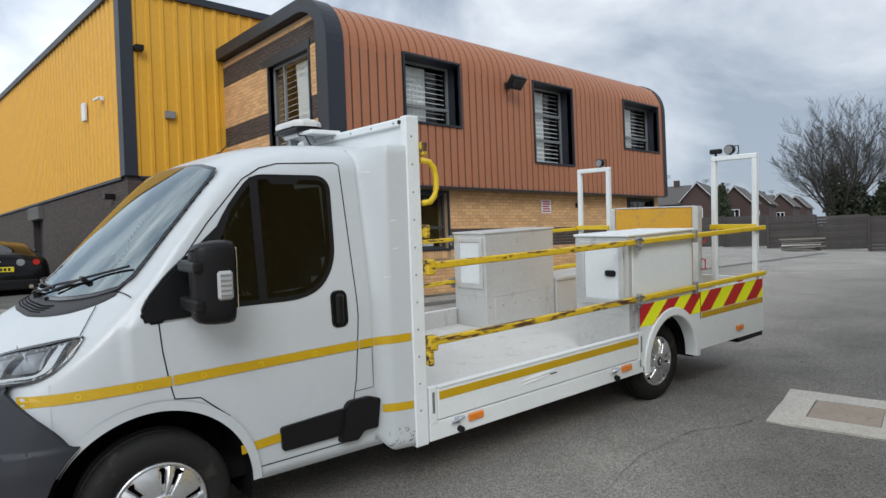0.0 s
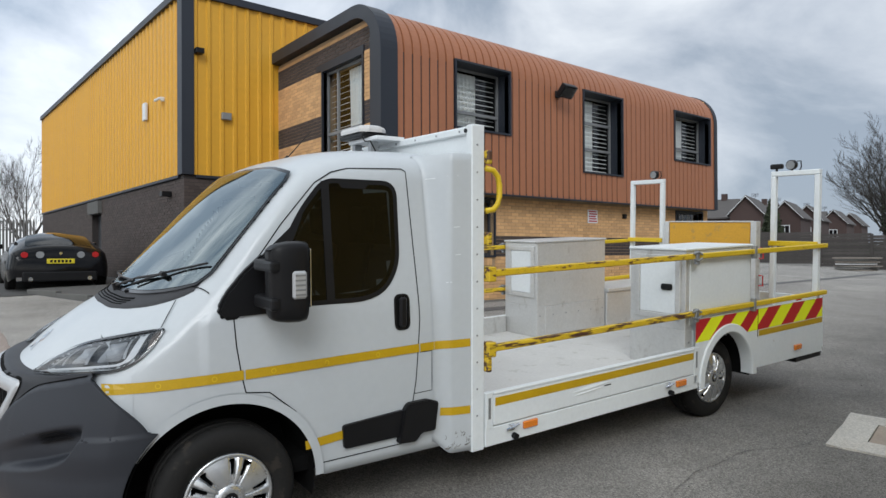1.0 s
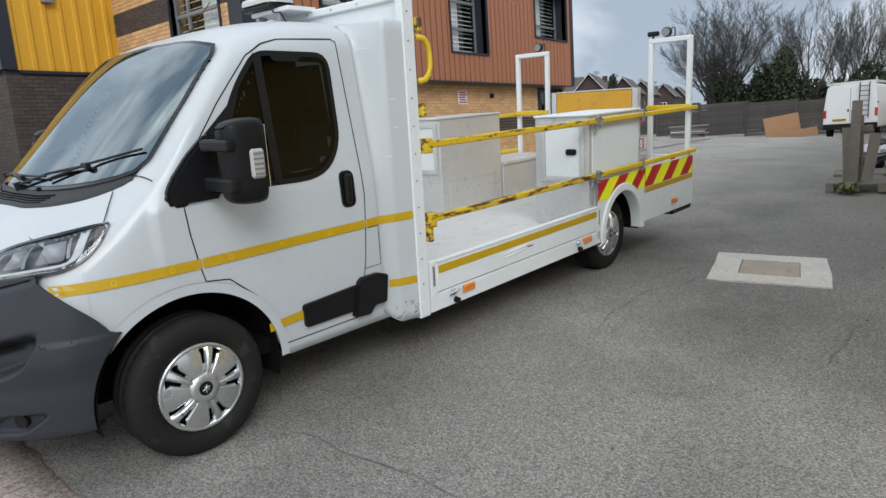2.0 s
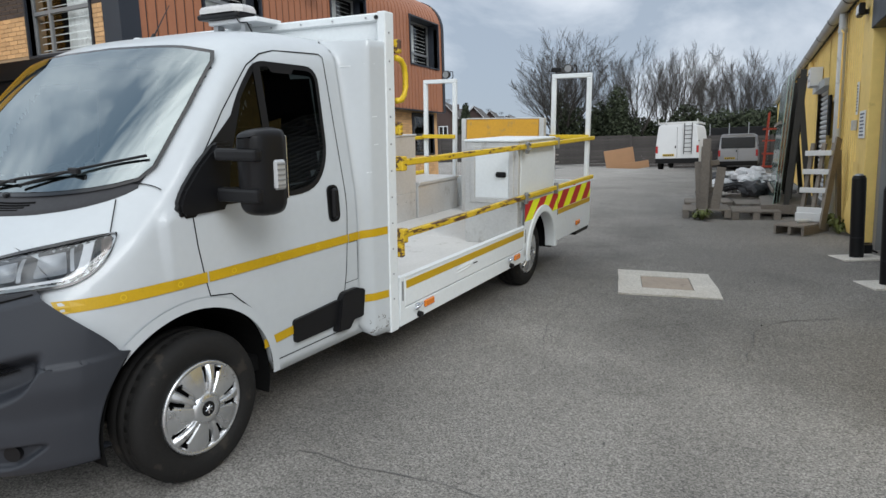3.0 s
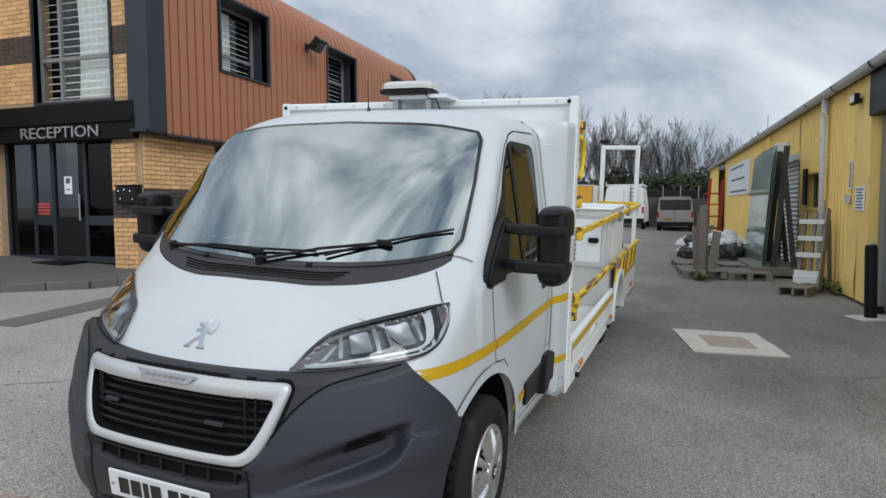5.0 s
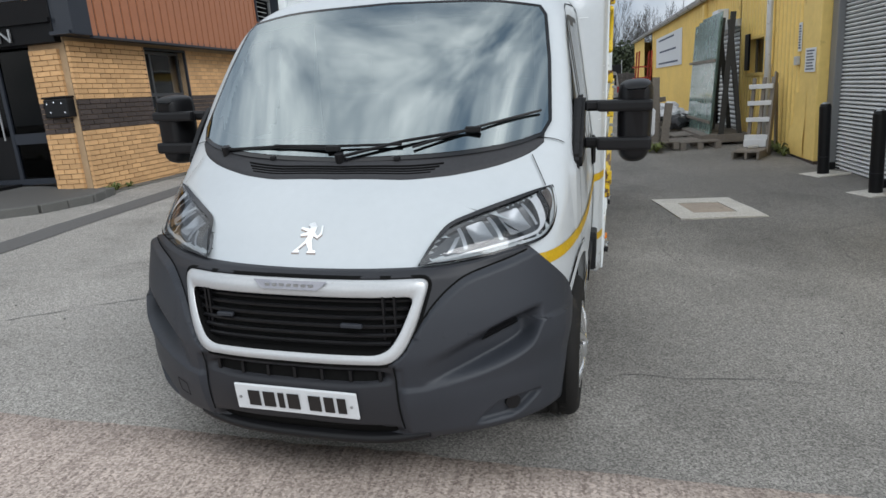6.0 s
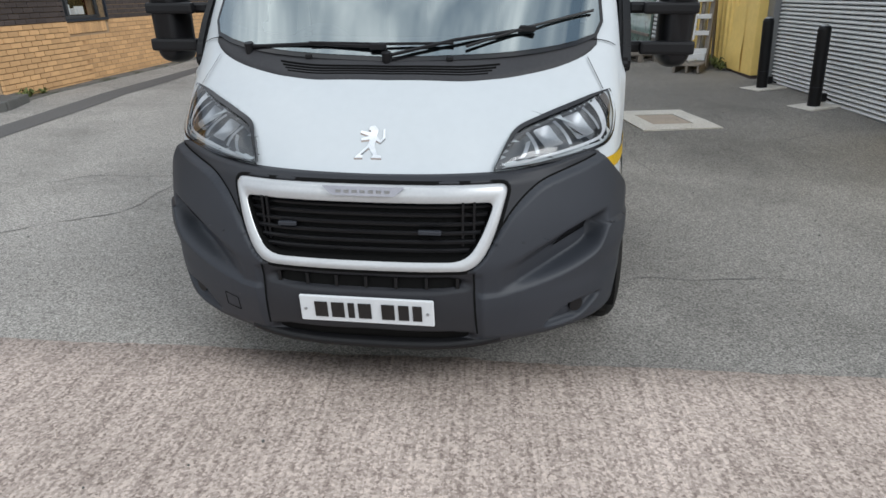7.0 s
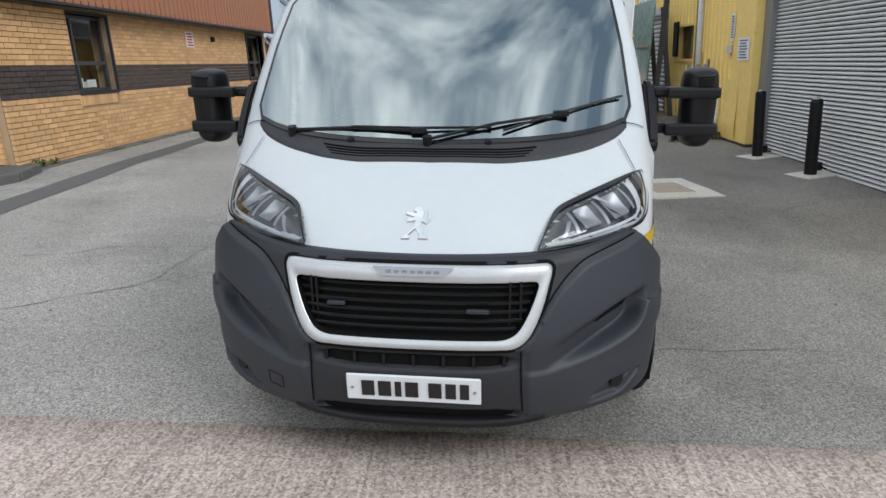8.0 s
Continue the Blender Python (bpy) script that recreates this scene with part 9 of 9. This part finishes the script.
# ---- back fence of dark boards between posts ----
fence = thing("back_fence", pose(0, 38.4, 0), "dark horizontal board fence along the back of the yard", "fence", kind="structure")
fb = mesh_of("fence_board", box_bm(0, 2.46, -0.02, 0.02, 0, 0.15), FENCE)
fp = mesh_of("fence_post", box_bm(-0.06, 0.06, -0.07, 0.05, 0, 1.95), FENCE)
for k in range(18):
    x = -38 + 2.5 * k
    g = ground_z(x, 38.4) - 0.05
    o = new("fence_post", fp)
    o.parent, o.location = fence, (x, 0, g)
    for j in range(11):
        o = new("fence_board", fb)
        o.parent, o.location = fence, (x + 0.02, 0, g + 0.06 + j * 0.165)

# grey palisade fence beyond the warehouse
pal = thing("palisade_fence", pose(-29.5, 0, 0), "grey steel palisade fence", "fence", kind="structure")
PALISADE = mat("weathered_palisade", (0.15, 0.155, 0.16), 0.6, 0.2, var=0.2, scale=2, fine=30, bump=0.1)
pale = mesh_of("pale", prism_bm([(-0.045, 0.0), (0.045, 0.0), (0.045, 2.2), (0.0, 2.35), (-0.045, 2.2)], -0.01, 0.01, axis="x"), PALISADE)
for k in range(96):
    o = new("pale", pale)
    o.parent, o.location = pal, (0, 3.3 - k * 0.125, ground_z(-29, 2))
for z in (0.4, 1.8):
    part("rail", box_bm(0.012, 0.05, -8.8, 3.4, ground_z(-29, 2) + z, ground_z(-29, 2) + z + 0.05), PALISADE, pal)


# ---- bare trees, hedge and houses ----
def bare_tree(seed, height, width, limbs_n, rise):
    """Meshes of a leafless tree: trunk with main limbs, and the crown of long fine ascending shoots."""
    rnd = random.Random(seed)
    wood, twigs = ([], []), ([], [])

    def seg(store, p, q, r0, r1, sides):
        vs, fs = store
        d = (q - p).normalized()
        u = d.orthogonal().normalized()
        w = d.cross(u)
        k0 = len(vs)
        for c, r in ((p, r0), (q, r1)):
            for k in range(sides):
                a = 2 * math.pi * k / sides
                vs.append(tuple(c + r * (math.cos(a) * u + math.sin(a) * w)))
        for k in range(sides):
            fs.append((k0 + k, k0 + (k + 1) % sides, k0 + sides + (k + 1) % sides, k0 + sides + k))

    def shoot(p, d, length, r, level):
        n = (7, 6, 4, 2)[level]
        kids = (5, 6, 5, 0)[level]  # shoots with side shoots
        q = p
        for i in range(n):
            d = (d + Vector((rnd.gauss(0, 0.09), rnd.gauss(0, 0.09), rise + 0.025 * level + rnd.gauss(0, 0.04)))).normalized()
            e = q + d * length / n
            ra, rb = r * (1 - 0.85 * i / n), r * (1 - 0.85 * (i + 1) / n)
            seg(wood if level < 2 else twigs, q, e, ra, rb, (7, 5, 3, 3)[level])
            t = (i + 1) / n
            if kids and t > 0.18:
                for _ in range((2, 2, 2)[level]):
                    s = Vector((rnd.gauss(0, 1), rnd.gauss(0, 1), rnd.gauss(0, 0.5)))
                    s = (s - d * s.dot(d)).normalized()
                    nd = (d * 0.85 + s * rnd.uniform(0.35, 0.65)).normalized()
                    shoot(e, nd, length * rnd.uniform(0.36, 0.55) * (1.15 - 0.5 * t), max(0.0085, rb * 0.5), level + 1)
            q = e

    fork = height * 0.14
    seg(wood, Vector((0, 0, -0.2)), Vector((0, 0, fork * 0.5)), height * 0.030, height * 0.026, 9)
    seg(wood, Vector((0, 0, fork * 0.5)), Vector((0.02, 0, fork)), height * 0.026, height * 0.024, 9)
    for k in range(limbs_n):
        a = 2 * math.pi * (k + rnd.uniform(-0.3, 0.3)) / limbs_n
        lean = 0.08 if k == 0 else rnd.uniform(0.3, 1.25) * width / height
        d = Vector((lean * math.cos(a), lean * math.sin(a), 1)).normalized()
        shoot(Vector((0, 0, fork * rnd.uniform(0.7, 1.0))), d, height * rnd.uniform(0.62, 0.80) / (1 + 0.25 * lean), height * 0.0100, 0)
    top = max(v[2] for v in twigs[0])
    wide = np.percentile([abs(v[0]) for v in twigs[0]], 97)
    out = []
    for name, (vs, fs) in (("trunk", wood), ("crown", twigs)):
        me = bpy.data.meshes.new(name)
        me.from_pydata([(v[0] * width / 2 / wide, v[1] * width / 2 / wide, v[2] * height / top) for v in vs], [], fs)
        me.materials.append(BARK)
        out.append(me)
    return out


def plant_tree(meshes, x, y, s, turn, label):
    t = thing("bare_tree", pose(x, y, ground_z(x, y) - 0.1, 0, 0, turn) @ Matrix.Diagonal((s, s, s, 1)), label, "tree", group="bare trees behind the yard")
    for me in meshes:
        o = new(me.name.split(".")[0], me)
        o.parent = t
    return t


round_tree, tall_tree, thin_tree = bare_tree(5, 11.0, 7.4, 15, 0.035), bare_tree(11, 9.8, 5.2, 7, 0.06), bare_tree(21, 9.8, 4.4, 6, 0.065)
IVY = "leafless tree with an ivy-clad trunk"
plant_tree(round_tree, -10.6, 52, 1.0, 0, IVY)
for k, (x, y, s, m) in enumerate(((-7.2, 56, 0.92, thin_tree), (-4.9, 53, 1.0, tall_tree), (-3.2, 56, 0.96, thin_tree), (-1.6, 54, 1.0, tall_tree), (0.0, 57, 0.94, thin_tree), (2.0, 55, 0.97, tall_tree), (3.4, 57, 0.94, thin_tree), (5.3, 56, 0.86, tall_tree), (7.2, 58, 0.80, thin_tree), (9.4, 60, 0.84, tall_tree), (12, 62, 0.82, thin_tree), (15, 64, 0.9, tall_tree))):
    plant_tree(m, x, y, s, 57 * k, "slender leafless tree behind the yard fence")
plant_tree(thin_tree, -36, 6.2, 0.70, 40, "leafless tree beyond the palisade fence")
plant_tree(tall_tree, -38, 3.8, 0.75, 140, "leafless tree beyond the palisade fence")


def foliage(name, boxes, count, size, label, category, kind, seed):
    """Clumps of small leaves scattered through ellipsoids (x, y, z, rx, ry, rz)."""
    rnd = random.Random(seed)
    vs, fs = [], []
    tot = sum(b[3] * b[5] for b in boxes)
    for b in boxes:
        for k in range(int(count * b[3] * b[5] / tot)):
            while True:
                p = Vector((rnd.uniform(-1, 1), rnd.uniform(-1, 1), rnd.uniform(-1, 1)))
                if 0.25 < p.length < 1 + 0.25 * noise.noise(p * 2.3 + Vector((b[0], 0, 0))):
                    break
            c = Vector((b[0] + p.x * b[3], b[1] + p.y * b[4], b[2] + p.z * b[5]))
            d = Vector((rnd.gauss(0, 1), rnd.gauss(0, 1), rnd.gauss(0, 1))).normalized()
            e = d.orthogonal().normalized() * size * rnd.uniform(0.5, 1.1)
            d = d.cross(e).normalized() * size * rnd.uniform(0.4, 0.9)
            k0 = len(vs)
            vs += [tuple(c - e), tuple(c + d), tuple(c + e), tuple(c - d)]
            fs.append((k0, k0 + 1, k0 + 2, k0 + 3))
    me = bpy.data.meshes.new(name)
    me.from_pydata(vs, [], fs)
    me.materials.append(LEAF)
    return tagged(new(name, me), label, category, kind=kind)


rnd = random.Random(5)
hedge = [(-10.6, 51.5, 3.2, 1.0, 0.9, 3.0), (-9.4, 51.5, 2.6, 0.8, 0.8, 2.2), (-8.6, 53, 1.8, 1.8, 1.2, 2.0), (-6.0, 50.5, 3.4, 1.0, 1.0, 2.8), (-7.3, 51, 2.6, 1.2, 1.0, 2.4), (1.6, 49.5, 2.3, 1.3, 1.0, 1.7), (3.2, 49.5, 2.2, 1.5, 1.0, 1.7), (4.8, 49.5, 2.2, 1.3, 1.0, 1.7)]
for k in range(22):
    x = -8 + k * 1.15
    hedge.append((x, 53 + rnd.uniform(-1, 2), 1.3 + rnd.uniform(0, 0.9), 1.5, 1.2, 1.6 + rnd.uniform(0, 1.1)))
for k in range(24):
    hedge.append((-36 + k * 1.2, 44 + rnd.uniform(-1, 1), 0.8, 1.3, 0.9, 0.9 + rnd.uniform(0, 0.5)))
foliage("undergrowth", hedge, 90000, 0.15, "dark tangled undergrowth and ivy behind the fence", "undergrowth", "stuff", 6)
con = thing("conifer", pose(-24.5, 64, ground_z(-24, 64)), "dark green conifer in front of the houses", "tree")
c1 = foliage("crown", [(0, 0, 1.0 + k * 0.62, 1.5 * (1 - k / 9), 1.5 * (1 - k / 9), 0.6) for k in range(8)], 5200, 0.15, "", "", "", 8)
c1.parent = con
part("trunk", cyl_bm((0, 0, 0), (0, 0, 4.5), 0.14, 0.04, seg=8), BARK, con)

HOUSE_BRICK = mat("red_brown_brick", (0.058, 0.037, 0.033), 0.9, var=0.15, scale=2, fine=20, bump=0.1)
TILE = mat("grey_brown_tiles", (0.085, 0.078, 0.075), 0.85, var=0.15, scale=2, fine=20, bump=0.1)


def house(x, y, turn, s=1.0, w=3.3, d=8.0):
    h = thing("house", pose(x, y, 0.1, 0, 0, turn) @ Matrix.Diagonal((s, s, s, 1)), "red-brown brick two-storey house with tiled gable roof", "house", group="row of houses")
    part("wall", prism_bm([(-w / 2, 0), (w / 2, 0), (w / 2, 5.5), (0, 7.3), (-w / 2, 5.5)], 0, d, axis="y"), HOUSE_BRICK, h)
    part("wall", prism_bm([(1.2, 0), (d, 0), (d, 5.3), (lerp(1.2, d, 0.5), 7.3), (1.2, 5.3)], -w / 2 - 5.0, -w / 2, axis="x"), HOUSE_BRICK, h)
    for sgn in (1, -1):
        bm = bmesh.new()
        add_prism(bm, [(sgn * (w / 2 + 0.3), 5.25), (0, 7.34), (0, 7.48), (sgn * (w / 2 + 0.3), 5.39)], -0.3, d + 0.3)
        part("roof", bm, TILE, h)
        bm = bmesh.new()
        board(bm, (sgn * (w / 2 + 0.3), -0.33, 5.26), (0, -0.33, 7.36), 0.05, 0.17, up=(0, -1, 0))
        part("bargeboard", bm, VAN_WHITE, h, "white bargeboard")
    mid = lerp(1.2, d, 0.5)
    for a, b in ((0.8, mid), (d + 0.4, mid)):
        part("roof", prism_bm([(a, 5.05), (b, 7.34), (b, 7.48), (a, 5.19)], -w / 2 - 5.2, -w / 2 + 0.2, axis="x"), TILE, h)
    for x0, y0 in ((-0.6, 0.0), (-4.6, 1.2), (-3.0, 1.2)):
        win = part("window", box_bm(x0, x0 + 1.1, y0 - 0.05, y0 + 0.03, 3.3, 4.5), VAN_WHITE, h, "white-framed window")
        for k in (0.08, 0.60):
            part("pane", box_bm(x0 + k, x0 + k + 0.42, y0 - 0.06, y0 - 0.051, 3.38, 4.42), FRIT, win)
    part("porch", box_bm(-w / 2 - 5.0, w / 2 + 0.1, -0.6, 0, 2.5, 2.7), TILE, h)
    part("chimney", box_bm(-3.4, -2.8, mid - 0.3, mid + 0.3, 6.9, 8.1), HOUSE_BRICK, h)
    bm = bmesh.new()
    add_cyl(bm, (-4.2, mid, 7.2), (-4.2, mid, 8.9), 0.025, seg=5)
    for k in range(4):
        add_cyl(bm, (-4.7, mid + 0.05, 8.5 + 0.12 * k), (-3.8, mid + 0.05, 8.5 + 0.12 * k), 0.018, seg=4)
    part("aerial", bm, BLACK, h)
    return h


for x, y, t, s in ((-29.5, 69, 16, 1.0), (-30.1, 80, 14, 1.0), (-32.4, 92, 14, 1.02), (-34.2, 106, 12, 1.02), (-36.8, 120, 12, 1.04)):
    house(x, y, t, s)
# mast behind the trees
mast = part("radio_mast", cyl_bm((9.8, 52, 0), (9.8, 52, 8.2), 0.05, 0.03, seg=8), STEEL)
tagged(mast, "thin steel mast behind the shed", "mast")


# ---- bricks, last ----
brick_wall(wall_front, front, Y1 - Y0 - 0.5, BZ, CLAD_Z - 0.01, DARK_BANDS, [(h[0] - 0.04, h[1] + 0.04, h[2] - 0.22, h[3] + 0.04) for h in holes_f], pick=(0.0, 2.2, 0.3, 2.7), budget=300)
brick_wall(wall_end, gable, GL, BZ + 0.2, TOP_Z - 0.25, DARK_BANDS, [(h[0] - 0.04, h[1] + 0.04, h[2] - 0.04, h[3] + 0.04) for h in holes_g], pick=(gx(-6.62) + 0.0, GL, 0.4, 2.72), budget=120)
